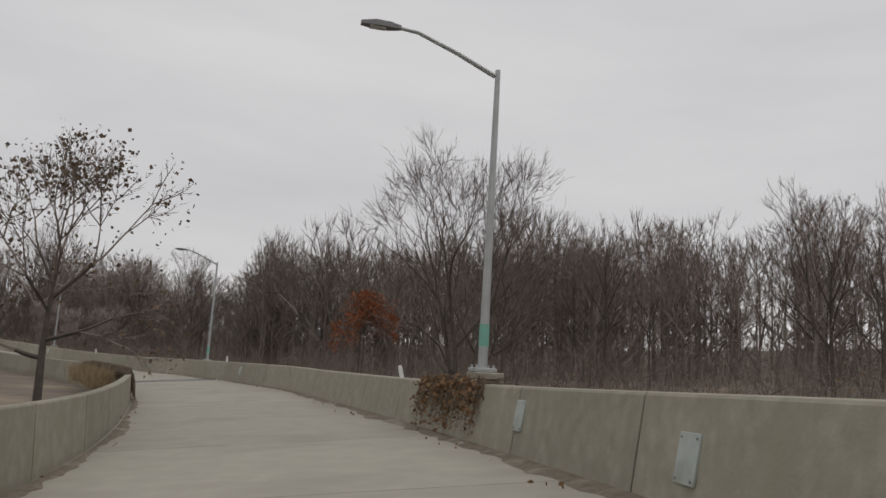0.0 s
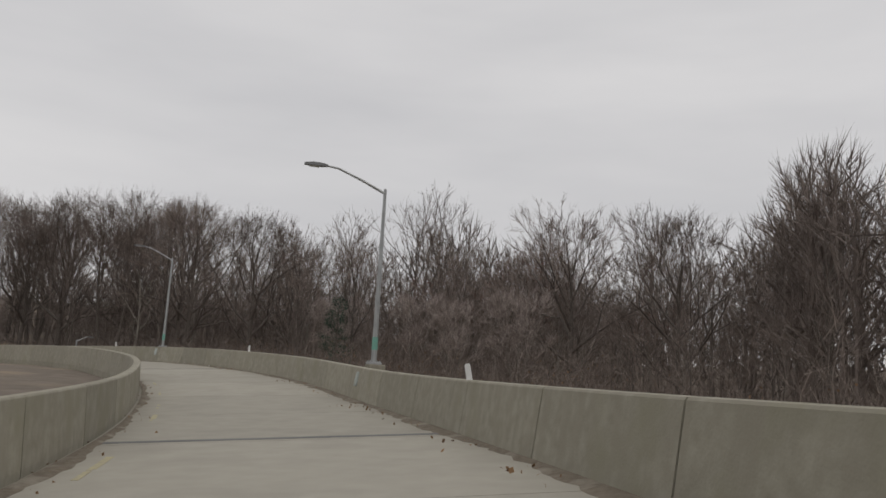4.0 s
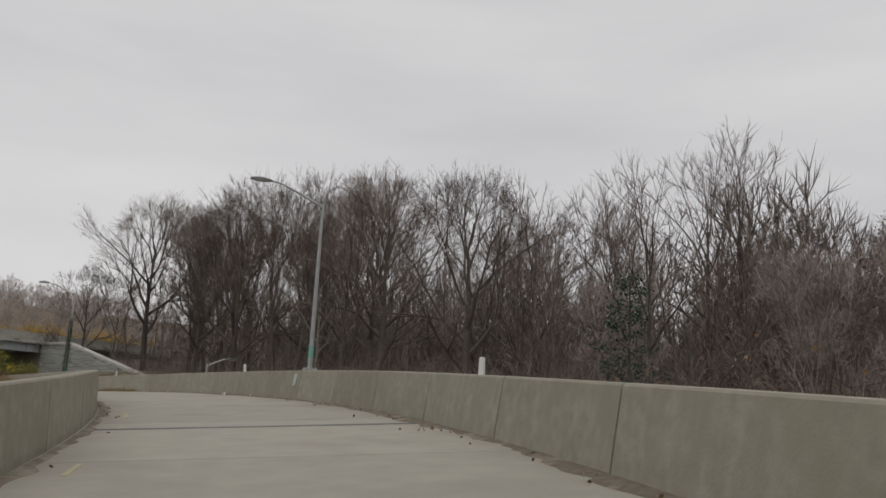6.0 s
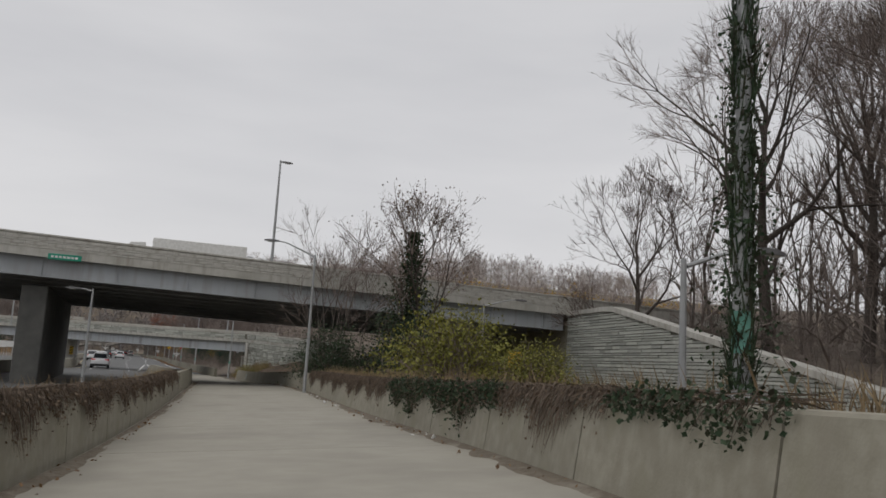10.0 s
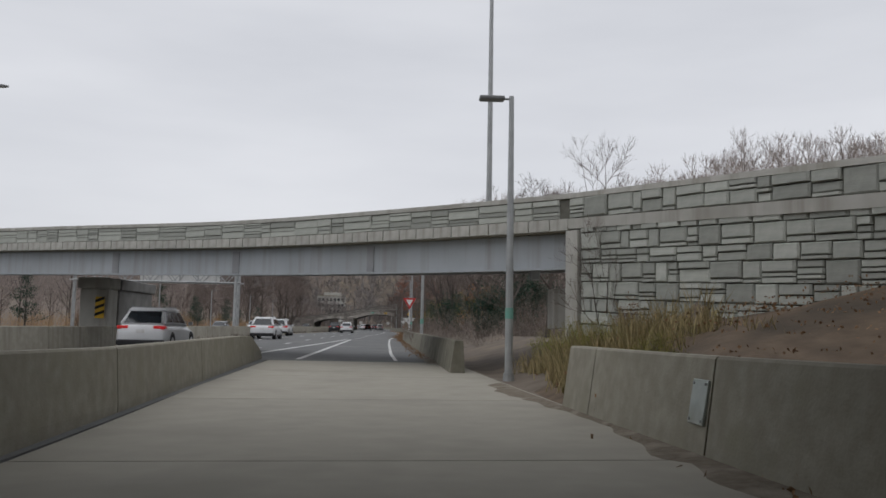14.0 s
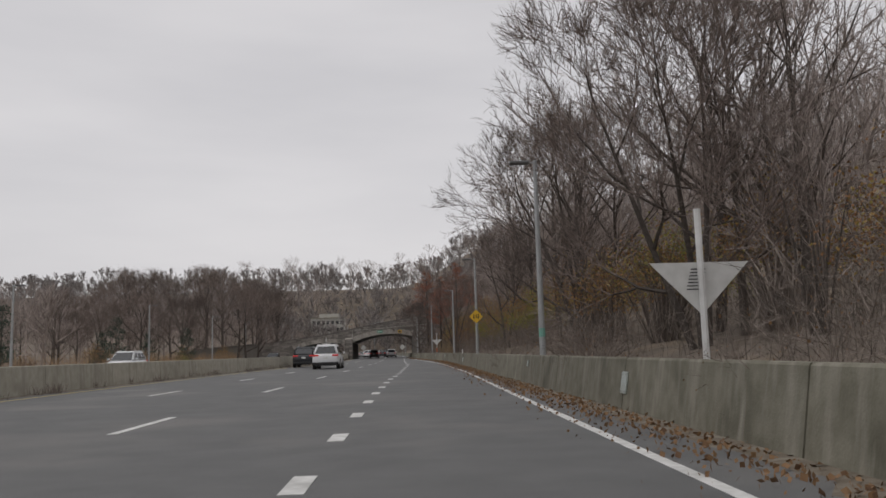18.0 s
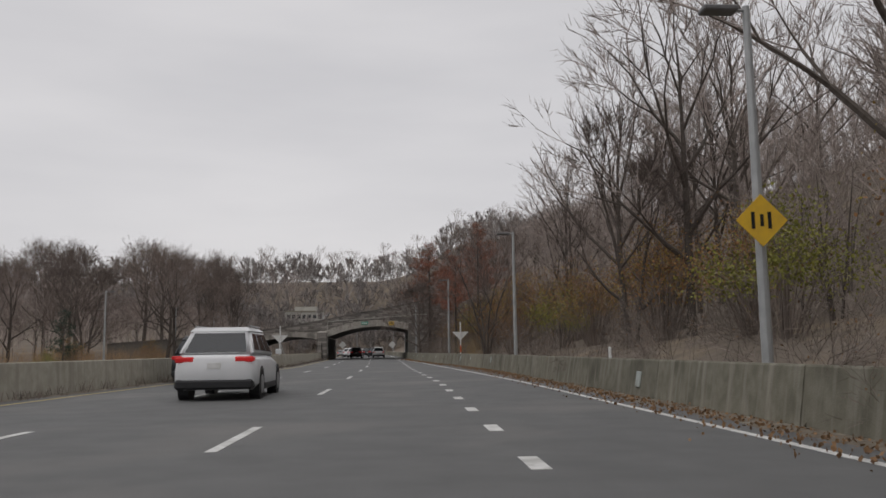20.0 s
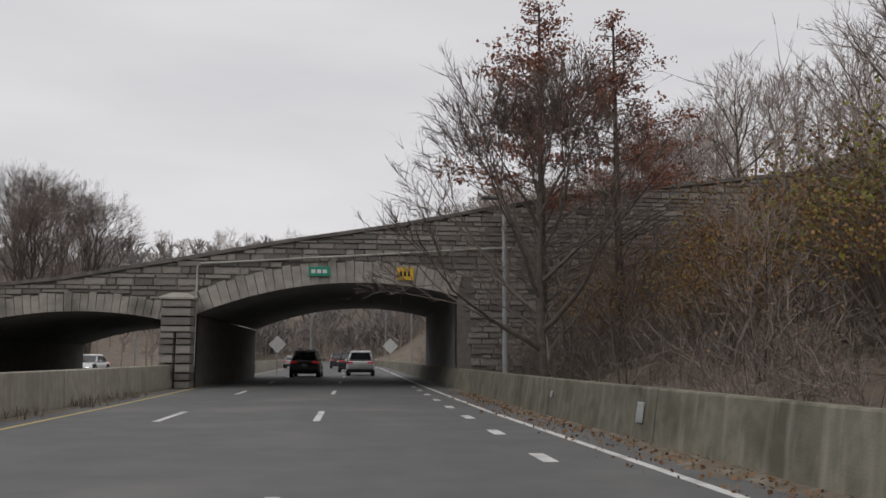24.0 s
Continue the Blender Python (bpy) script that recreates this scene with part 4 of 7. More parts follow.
for x, y, sc in ((-33, 178, 1.0), (-31, 168, 0.7), (-32, 186, 0.75), (-30, 196, 0.9), (-32, 128, 1.1), (-34, 120, 1.0), (-29, 96, 0.8), (-31, 84, 0.9), (-31, 146, 0.8), (-33, 152, 1.0), (-3.3, -95, 1.0)):
    tree_thing(T_FIR, x, y, "dark green evergreen conifer", "evergreens", sc, category="conifer")


# leafy bushes
def bush_meshes(seed, w, h, material, count, size, stems=22, low=False):
    r = random.Random(seed)
    s, lf, tips = Soup(), Soup(), []
    for _ in range(stems):
        a, t = r.random() * math.tau, r.random() ** 0.6
        q = Vector((math.cos(a) * w * 0.5 * t, math.sin(a) * w * 0.5 * t, h * (1 - 0.55 * t * t) * r.uniform(0.7, 1.05)))
        mid = q * 0.5 + Vector((r.gauss(0, 0.15), r.gauss(0, 0.15), h * 0.15))
        s.tube([Vector((q.x * 0.15, q.y * 0.15, -0.2)), mid, q], [0.03, 0.02, 0], 3)
        tips += [mid, q, q.lerp(mid, 0.5)] + ([mid * 0.45, mid * 0.75 + Vector((r.gauss(0, 0.3), r.gauss(0, 0.3), -0.2))] if low else [])
        for _k in range(5):
            e = q.lerp(mid, r.random()) + Vector((r.gauss(0, 0.35), r.gauss(0, 0.35), r.gauss(0.1, 0.3)))
            s.tube([q.lerp(mid, r.random()), e], [0.012, 0], 3)
            tips.append(e)
    for _ in range(count):
        t = r.choice(tips)
        lf.leaf(t + Vector((r.gauss(0, 0.28), r.gauss(0, 0.28), r.gauss(0, 0.22))), size * r.uniform(0.6, 1.3), r)
    return [s.mesh("branchwork", M_BRUSH), lf.mesh("foliage", material)]


BUSH_OLIVE = bush_meshes(1, 4.5, 3.4, M_OLIVE, 4000, 0.072)
BUSH_VINE = bush_meshes(11, 4.8, 3.4, M_OLIVE, 7000, 0.09, 110)
BUSH_IVY = bush_meshes(2, 4.5, 4.0, M_IVY, 6500, 0.1, low=True)
BUSH_YEL = bush_meshes(3, 3.0, 3.2, M_YELLOWL, 2000, 0.095)
BUSH_ORANGE = bush_meshes(8, 3.0, 3.4, M_ORANGE, 1500, 0.11)
BUSH_FIR = bush_meshes(4, 5.6, 4.6, M_FIR, 11000, 0.1, 44, True)
BUSH_BROWN = bush_meshes(5, 4.0, 3.0, M_BROWNL, 900, 0.1, 40)
for me, x, y, sc, lab in ((BUSH_VINE, 7.2, -26.5, 1.25, "vine-covered bush with yellow-green leaves"), (BUSH_VINE, 9.8, -28.5, 0.9, "vine-covered bush with yellow-green leaves"),
                          (BUSH_IVY, 5.6, -13, 1.0, "dark evergreen bush below the overpass"), (BUSH_IVY, 9.0, -13.5, 1.2, "dark evergreen bush below the overpass"), (BUSH_IVY, 6.9, -7.2, 0.75, "dark evergreen bush below the overpass"),
                          (BUSH_FIR, 7.4, 60.5, 0.75, "dark green holly thicket behind the barrier"), (BUSH_FIR, 10.5, 64, 1.1, "dark green holly thicket behind the barrier"), (BUSH_FIR, 6.6, 88.5, 0.9, "dark green holly thicket behind the barrier"),
                          (BUSH_YEL, 8.6, 80.5, 0.9, "shrub with orange and yellow autumn leaves"), (BUSH_ORANGE, 9.9, 83.5, 1.35, "shrub with orange-red autumn leaves on the slope"),
                          (BUSH_OLIVE, 9.0, 178, 1.2, "shrub with thin yellow-green leaves"), (BUSH_OLIVE, 9.8, 219, 1.7, "tall shrub with yellow-green leaves on the slope"), (BUSH_OLIVE, 8.5, 214, 1.5, "tall shrub with yellow-green leaves on the slope"), (BUSH_OLIVE, 11, 208, 1.6, "tall shrub with yellow-green leaves on the slope"),
                          (BUSH_OLIVE, 9.5, 148, 1.3, "shrub with thin yellow-green leaves"), (BUSH_OLIVE, 12, 122, 1.5, "shrub with thin yellow-green leaves"), (BUSH_BROWN, 6.5, 196, 1.2, "brown leafless shrub hung with vines"), (BUSH_BROWN, 7.0, 185, 1.1, "brown leafless shrub hung with vines")):
    tree_thing(me, x, y, lab, "", sc, category="bush", name="bush")

BUSH_MIX = bush_meshes(6, 6.0, 5.6, M_MIXL, 4200, 0.09, 80)
for x, y, sc in ((9.5, 126, 0.9), (11.5, 140, 1.1), (10.5, 152, 0.9), (12.5, 166, 1.1), (9.8, 172, 0.85), (11.5, 184, 1.15), (8.8, 192, 1.0), (10.8, 199, 1.25), (8.2, 206, 1.1), (12.0, 212, 1.3), (7.6, 217, 0.9), (6.6, 224, 0.7), (10.0, 100, 0.8), (12.0, 112, 1.0), (5.6, 231, 0.85), (8.6, 229, 1.1), (12.0, 231, 1.2), (15.5, 228, 1.3), (9.8, 223, 1.1), (13.0, 220, 1.2), (10.0, 160, 1.0), (9.4, 117, 0.9)):
    tree_thing(BUSH_MIX, x, y, "vine-hung brown shrub with few yellow and orange leaves", "shrubs on the slope", sc, category="bush", name="bush")
for k in range(15):
    y = 84 + k * 15.0
    x = left_x(y) - 18.5 - 7 * rng.random()
    tree_thing((BUSH_MIX, BUSH_BROWN, BUSH_MIX, BUSH_OLIVE)[k % 4], x, y, "brown autumn scrub beyond the opposite carriageway", "scrub beyond the highway", rng.uniform(0.5, 0.85), category="bush", name="bush")
# undergrowth clumps
n = 0
for k in range(900):
    if n >= 115:
        break
    s_, off = rng.uniform(5, R_S[-1] - 25), 5.9 + 8 * rng.random() ** 1.6
    p = ramp_at(s_, off)
    if -50 < p.y < 14 and (p.x > 12 or off > 6) or p.y > 4:
        continue
    tree_thing(rng.choice(B_BRUSH), p.x, p.y, LAB_BRUSH, "undergrowth", rng.uniform(0.55, 1.0), category="bush", name="undergrowth")
    n += 1
for k in range(90):
    y = rng.uniform(48, 290)
    x = right_x(y) + 2.8 + 9 * rng.random() ** 1.5
    if 236 < y < 262:
        continue
    tree_thing(rng.choice(B_SLOPE), x, y, LAB_BRUSH, "undergrowth", rng.uniform(0.6, 1.35), category="bush", name="undergrowth")

for y, off, sc in ((57.5, 0.35, 0.5), (59.0, 0.5, 0.55), (60.6, 0.3, 0.42), (73.6, 0.4, 0.5), (75.0, 0.3, 0.45), (81, 0.5, 0.5), (94, 0.4, 0.5), (103, 0.4, 0.55), (118, 0.5, 0.6), (133, 0.4, 0.5), (150, 0.5, 0.55), (171, 0.4, 0.5), (186, 0.5, 0.6), (199, 0.4, 0.55)):
    tree_thing(B_BRUSH[int(y) % 4], right_x(y) + off, y, "dry brown brush leaning over the barrier", "brush on the barrier", sc, z=0.25, category="bush", name="undergrowth")
tree_thing(T_SAPLING[2], 7.3, 29.2, "thin bare sapling against the retaining wall", scale=0.42)
for k in range(34):
    y = rng.uniform(217, 236)
    x = right_x(y) + 2.6 + 13 * rng.random()
    if k % 2:
        tree_thing((T_PALESAP + T_SAPLING)[k % 5], x, y, "thin bare tree before the stone bridge", "trees before the stone bridge", rng.uniform(0.45, 0.8))
    else:
        tree_thing(B_BRUSH[k % 4], x, y, "tangled brown brush before the stone bridge", "undergrowth", rng.uniform(1.0, 1.6), category="bush", name="undergrowth")

# far woods in one mass
def far_woods(name, spots, label, seed, spec=None, height=13, stems=1, fan=0, material=None, category="woods", thin=0.026):
    r = random.Random(seed)
    protos = []
    for k in range(5):
        q = random.Random(seed * 10 + k)
        soups, tips = [Soup(), Soup()], []
        for _ in range(stems):
            a, t = q.random() * math.tau, radians(fan) * q.uniform(0.3, 1.2)
            d = Vector((math.cos(a) * math.sin(t), math.sin(a) * math.sin(t), math.cos(t)))
            if stems == 1:
                soups = fork_soups(q, height * q.uniform(0.85, 1.1), 0.12, 0.3, 7, 2, 0.011, twigs=4, sprays=0, thin=0.02, flat=True, side=2, rise=(36, 84), twig_share=0.095)[:2]
            elif stems == 2:
                soups = fork_soups(q, height * q.uniform(0.8, 1.15), 0.1, 0.36, 6, 1, 0.01, twigs=5, sprays=0, thin=thin, flat=True, side=2, rise=(30, 84), twig_share=0.16)[:2]
            else:
                grow(q, soups, d * 0.3, d, height * q.uniform(0.5, 1.1), 0.012, 0, spec, tips)
        n0 = len(soups[0].v)
        soups[0].f += [tuple(i + n0 for i in f) for f in soups[1].f]
        soups[0].v += soups[1].v
        protos.append((np.array([tuple(p) for p in soups[0].v]), soups[0].f))
    vs, fs, base = [], [], 0
    for x, y, z, sc in spots:
        v, f = protos[r.randrange(5)]
        a = r.random() * math.tau
        rot = np.array([[math.cos(a), -math.sin(a), 0], [math.sin(a), math.cos(a), 0], [0, 0, 1]])
        vs.append(v @ rot.T * sc + np.array([x, y, z]))
        fs += [tuple(i + base for i in q) for q in f]
        base += len(v)
    me = bpy.data.meshes.new(name)
    me.from_pydata(np.concatenate(vs).tolist(), [], fs)
    me.materials.append(material or M_TWIG)
    tagged(new(name, me), label, category, kind="stuff")


# woods outside the ramp
spots = []
while len(spots) < 900:
    x, y = rng.uniform(-130, 110), rng.uniform(-230, 0)
    d, side, _z, _b = ramp_near(x, y)
    if side < 32 or d > (66 if rng.random() < 0.75 else 115) or (y > -60 and x < 34) or (-66 < x < -28 and y > -146) or (x > 12 and y > -90 and rng.random() < 0.65):
        continue
    spots.append((x, y, ground_z(x, y) - 0.3, rng.uniform(0.85, 1.2) * (0.72 + 0.5 * smooth(-60, -10, x)) * (0.72 if x > -30 and -126 < y < -98 else 1)))
far_woods("ramp_woods", spots, "dense grey-brown bare woods outside the ramp", 7, material=M_MIDTWIG)
spots = []
while len(spots) < 430:
    y = rng.uniform(48, 420)
    x = right_x(y) + 15 + 70 * rng.random() ** 1.2
    if 222 < y < 262 and x < 34:
        continue
    spots.append((x, y, ground_z(x, y) - 0.3, rng.uniform(0.8, 1.15) * (0.28 if y < 60 else 0.45 if y < 105 else 0.7 if y < 160 and x > right_x(y) + 22 else 0.55 if 210 < y < 223 and x < 34 else 1)))
far_woods("slope_woods", spots, "dense brown bare woods on the slope", 8, material=M_PALE_HAZE_TWIG)
spots = []
while len(spots) < 200:
    a = rng.uniform(-75, 4)
    d0 = rng.uniform(120, 420)
    x, y = -10 + d0 * math.sin(radians(a)), 60 + d0 * math.cos(radians(a))
    if (left_x(y) - 34 < x < 60 and y < 430) and not (y > 425):
        continue
    spots.append((x, y, ground_z(x, y) - 0.3, rng.uniform(0.7, 1.15)))
while len(spots) < 300:
    x, y = rng.uniform(-95, 70), rng.uniform(290, 470)
    if left_x(min(y, 419)) - 16 < x < right_x(min(y, 419)) + 4 and y < 424:
        continue
    spots.append((x, y, ground_z(x, y) - 0.3, rng.uniform(0.6, 1.0)))
while len(spots) < 360:
    x, y = rng.uniform(26, 80), rng.uniform(-44, 46)
    if x < 29 and y > -8:
        continue
    spots.append((x, y, ground_z(x, y) - 0.3, rng.uniform(0.5, 0.8) if y < -4 else rng.uniform(0.2, 0.34)))
while len(spots) < 450:
    x, y = rng.uniform(-130, 110), rng.uniform(450, 610)
    spots.append((x, y, ground_z(x, y) - 0.3, rng.uniform(1.1, 1.6)))
while len(spots) < 540:
    y = rng.uniform(55, 410)
    x = left_x(y) - 29 - 34 * rng.random()
    spots.append((x, y, ground_z(x, y) - 0.3, rng.uniform(0.62, 0.95)))
while len(spots) < 585:
    x, y = rng.uniform(28, 85), rng.uniform(2, 62)
    spots.append((x, y, ground_z(x, y) - 0.3, rng.uniform(0.2, 0.36)))
for _k in range(14):
    spots.append((rng.uniform(-46, -29), rng.uniform(296, 324), -0.3, rng.uniform(0.5, 0.75)))
for _k in range(60):
    x, y = rng.uniform(-150, 130), rng.uniform(426, 620)
    spots.append((x, y, ground_z(x, y) - 0.3, rng.uniform(1.1, 1.8)))
for _k in range(95):
    x, y = rng.uniform(58, 118), rng.uniform(84, 150)
    spots.append((x, y, ground_z(x, y) - 0.3, rng.uniform(0.4, 0.65)))
for _k in range(110):
    y = rng.uniform(90, 430)
    spots.append((-75 - 65 * rng.random(), y, ground_z(-100, y) - 0.3, rng.uniform(0.95, 1.35)))
while len(spots) < 920:
    x, y = rng.uniform(38, 125), rng.uniform(45, 160)
    spots.append((x, y, ground_z(x, y) - 0.3, rng.uniform(0.35, 0.6)))
while len(spots) < 960:
    x, y = rng.uniform(-45, 22), rng.uniform(422, 462)
    spots.append((x, y, ground_z(x, y) - 0.3, rng.uniform(0.5, 0.9)))
near = [p for p in spots if p[1] < 62 and p[0] > 20]
spots = [p for p in spots if not (p[1] < 62 and p[0] > 20)]
far_woods("overpass_woods", near, "grey-brown bare woods on the land behind the overpasses", 26, material=M_MIDTWIG)
far_woods("far_woods", spots, "grey-brown bare woods on the rising land, paled for haze", 9, material=M_PALE_HAZE_TWIG)


spots = []
while len(spots) < 1500:
    x, y = rng.uniform(26, 150), rng.uniform(-30, 240)
    if x < right_x(max(24, y)) + 22 or (y < -2 and x < 34):
        continue
    spots.append((x, y, ground_z(x, y) - 0.3, rng.uniform(0.18, 0.32) if x < 80 and y < 80 else rng.uniform(0.35, 0.6) if y < 170 and x < 48 else rng.uniform(0.5, 0.8) if y < 170 else rng.uniform(0.6, 1.0)))
near = [p for p in spots if p[1] < 90]
spots = [p for p in spots if p[1] >= 90]
far_woods("knoll_woods", near, "grey-brown low bare woods on the knoll behind the overpasses", 27, TANGLE, 10, 2, 12, M_MIDTWIG)
far_woods("slope_hill_woods", spots, "brown bare woods covering the hill beside the highway, paled for haze", 22, TANGLE, 10, 2, 12, M_PALE_HAZE_TWIG)
spots = []
while len(spots) < 550:
    x, y = rng.uniform(14, 75), rng.uniform(-110, -12)
    d, side = ramp_near(x, y)[:2]
    if d < 20 or side < 0 or x < 20 + (y + 36) * 0.133 + 6:
        continue
    spots.append((x, y, ground_z(x, y) - 0.3, rng.uniform(0.6, 1.25)))
far_woods("hill_woods", spots, "grey-brown bare woods covering the hill behind the overpass", 21, TANGLE, 10, 2, 12, M_MIDTWIG)
spots = []
for _k in range(1250):
    x, y = rng.uniform(-230, 170), 424 + 190 * rng.random() ** 1.7
    spots.append((x, y, ground_z(x, y) - 0.5, rng.uniform(0.9, 1.5)))
far_woods("ridge_woods", spots, "grey-brown bare woods on the far ridge, coloured for haze", 23, TANGLE, 10, 2, 12, M_RIDGE, "woods", 0.12)


spots = []
while len(spots) < 420:
    x, y = rng.uniform(-130, 110), rng.uniform(-230, -60)
    d, side = ramp_near(x, y)[:2]
    if side < 36 or d > 80:
        continue
    spots.append((x, y, ground_z(x, y) - 0.3, rng.uniform(0.25, 0.5)))
far_woods("ramp_scrub", spots, "low grey-brown scrub filling the woods outside the ramp", 25, TANGLE, 10, 2, 12, M_MIDTWIG, "undergrowth", 0.05)


def thicket(name, places, label, seed, low, high, per, material):
    """Leaning thin stems with side twigs, many to a place."""
    r = random.Random(seed)
    s = Soup()
    for p in places:
        for _ in range(per):
            b = p + Vector((r.uniform(-1.4, 1.4), r.uniform(-1.4, 1.4), -0.3))
            h = r.uniform(low, high)
            m = b + Vector((r.uniform(-0.2, 0.2) * h, r.uniform(-0.2, 0.2) * h, h * 0.55))
            t = m + Vector((r.uniform(-0.3, 0.3) * h, r.uniform(-0.3, 0.3) * h, h * 0.42))
            s.tube([b, m, t], [0.004 + 0.0015 * h, 0.003 + 0.0012 * h, 0], 1)
            for _k in range(4):
                q = b.lerp(m, r.uniform(0.3, 1)) if r.random() < 0.5 else m.lerp(t, r.random())
                s.tube([q, q + Vector((r.gauss(0, 0.2) * h, r.gauss(0, 0.2) * h, abs(r.gauss(0.1, 0.2)) * h))], [0.006, 0], 1)
    tagged(new(name, s.mesh(name, material)), label, "undergrowth", kind="stuff")


pl = []
while len(pl) < 1500:
    x, y = rng.uniform(-130, 90), rng.uniform(-210, -8)
    d, side, _z, _b = ramp_near(x, y)
    if side < 7.0 or d > 60 or (y > -46 and x < 24.5) or rng.random() > 1.3 - d / 60:
        continue
    pl.append(Vector((x, y, ground_z(x, y))))
thicket("ramp_thicket", pl, "brown thicket of thin stems under the trees", 13, 0.8, 3.6, 12, M_BRUSH)
pl = []
while len(pl) < 1000:
    y = rng.uniform(46, 300)
    x = right_x(y) + 3.0 + 40 * rng.random() ** 1.3
    if 222 < y < 262 and x > 4:
        continue
    pl.append(Vector((x, y, ground_z(x, y))))
for _k in range(160):
    y = rng.uniform(208, 236)
    pl.append(Vector((right_x(y) + 2.4 + 14 * rng.random() ** 1.3, y, 0.6)))
for _k in range(260):
    x, y = rng.uniform(27, 60), rng.uniform(-46, 40)
    pl.append(Vector((x, y, ground_z(x, y))))
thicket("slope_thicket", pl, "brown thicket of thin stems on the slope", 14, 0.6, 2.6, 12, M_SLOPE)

# tall tangles of arching stems
spots = []
while len(spots) < 190:
    x, y = rng.uniform(-130, 80), rng.uniform(-200, -12)
    d, side, _z, _b = ramp_near(x, y)
    if side < 11 or d > 48 or (y > -50 and x < 25) or (-66 < x < -28 and y > -144 and d > 13) or (x > 10 and y > -78):
        continue
    spots.append((x, y, ground_z(x, y) - 0.2, rng.uniform(0.45, 1.0)))
for _k in range(40):
    x, y = rng.uniform(34, 75), rng.uniform(-20, 60)
    spots.append((x, y, ground_z(x, y) - 0.2, rng.uniform(0.5, 0.9)))
for _k in range(80):
    x, y = rng.uniform(30, 110), rng.uniform(20, 125)
    if x > right_x(y) + 24:
        spots.append((x, y, ground_z(x, y) - 0.2, rng.uniform(0.6, 1.1)))
wall_spots = []
for _k in range(190):
    x, y = rng.uniform(10, 56), rng.uniform(-84, -12)
    d, side = ramp_near(x, y)[:2]
    if d > 13 and x > 20 + (y + 36) * 0.133 + 2.5:
        wall_spots.append((x, y, ground_z(x, y) - 0.2, rng.uniform(0.35, 0.85)))
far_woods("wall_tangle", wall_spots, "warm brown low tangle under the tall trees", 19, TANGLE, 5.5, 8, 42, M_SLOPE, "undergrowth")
for _k in range(60):
    x, y = rng.uniform(52, 100), rng.uniform(84, 126)
    spots.append((x, y, ground_z(x, y) - 0.2, rng.uniform(0.6, 0.9)))
far_woods("ramp_tangle", spots, "brown tangle of arching leafless stems in the woods", 17, TANGLE, 5.5, 8, 42, M_BRUSH, "undergrowth")
spots = []
while len(spots) < 190:
    y = rng.uniform(50, 330)
    x = right_x(y) + 6.6 + 44 * rng.random() ** 1.3
    if 236 < y < 262:
        continue
    spots.append((x, y, ground_z(x, y) - 0.2, rng.uniform(0.55, 1.15) * min(1, 0.45 + (x - right_x(y)) / 22)))
for _k in range(12):
    y = rng.uniform(214, 235)
    x = right_x(y) + 5.0 + 13 * rng.random()
    spots.append((x, y, ground_z(x, y) - 0.2, rng.uniform(0.7, 1.35)))
far_woods("slope_tangle", spots, "red-brown tangle of vines and leafless shrubs on the slope", 18, TANGLE, 5.5, 8, 42, M_BRUSH, "undergrowth")
# ---- overpass nearest the ramp: steel girders, stone-faced parapet ----
def unit_block(material, c=0.06):
    """A block one metre each way, base at the origin's corner, front edges chamfered (front is -y)."""
    bm = bmesh.new()
    a = [(0, 1, 0), (1, 1, 0), (1, 1, 1), (0, 1, 1)]
    b = [(0, c * 4, 0), (1, c * 4, 0), (1, c * 4, 1), (0, c * 4, 1)]
    f = [(c, 0, c), (1 - c, 0, c), (1 - c, 0, 1 - c), (c, 0, 1 - c)]
    rows = [[bm.verts.new(p) for p in q] for q in (a, b, f)]
    for u, v in zip(rows, rows[1:]):
        for k in range(4):
            n = (k + 1) % 4
            bm.faces.new((u[k], u[n], v[n], v[k]))
    bm.faces.new(rows[-1])
    bm.normal_update()
    bmesh.ops.recalc_face_normals(bm, faces=bm.faces[:])
    return mesh_of("stone", bm, material)


BLOCK = unit_block(M_STONE)
BLOCK_OLD = unit_block(M_OLDSTONE, 0.08)
BLOCK_PALE = unit_block(M_CONC_PALE, 0.03)


def courses(owner, frame_m, length, z0, z1_of, rng_, heights, widths, me, depth=0.12, limit=300, name="stone", joint=0.02):
    """Random coursed blocks on a face; frame_m maps (along, out, up) to the world. Returns how many."""
    n = 0
    z = z0
    while True:
        h = rng_.choice(heights)
        x = -rng_.random() * 0.3
        if z > max(z1_of(0), z1_of(length)) - 0.05:
            break
        while x < length:
            w = rng_.uniform(*widths)
            xa, xb = max(0, x), min(length, x + w)
            top = min(z + h, z1_of((xa + xb) / 2))
            if xb - xa > 0.08 and top - z > 0.06 and n < limit:
                if h > 0.25 and rng_.random() < 0.35:
                    hh = (top - z) * rng_.uniform(0.4, 0.6)
                    cells = [(z, z + hh), (z + hh, top)]
                else:
                    cells = [(z, top)]
                for za, zb in cells:
                    d = depth * rng_.uniform(0.75, 1.2)
                    m = frame_m @ Matrix.Translation((xa + joint / 2, -d, za + joint / 2)) @ Matrix.Diagonal((xb - xa - joint, d + 0.06, zb - za - joint, 1))
                    shared(name, me, owner, m)
                    n += 1
            x += w
        z += h
    return n


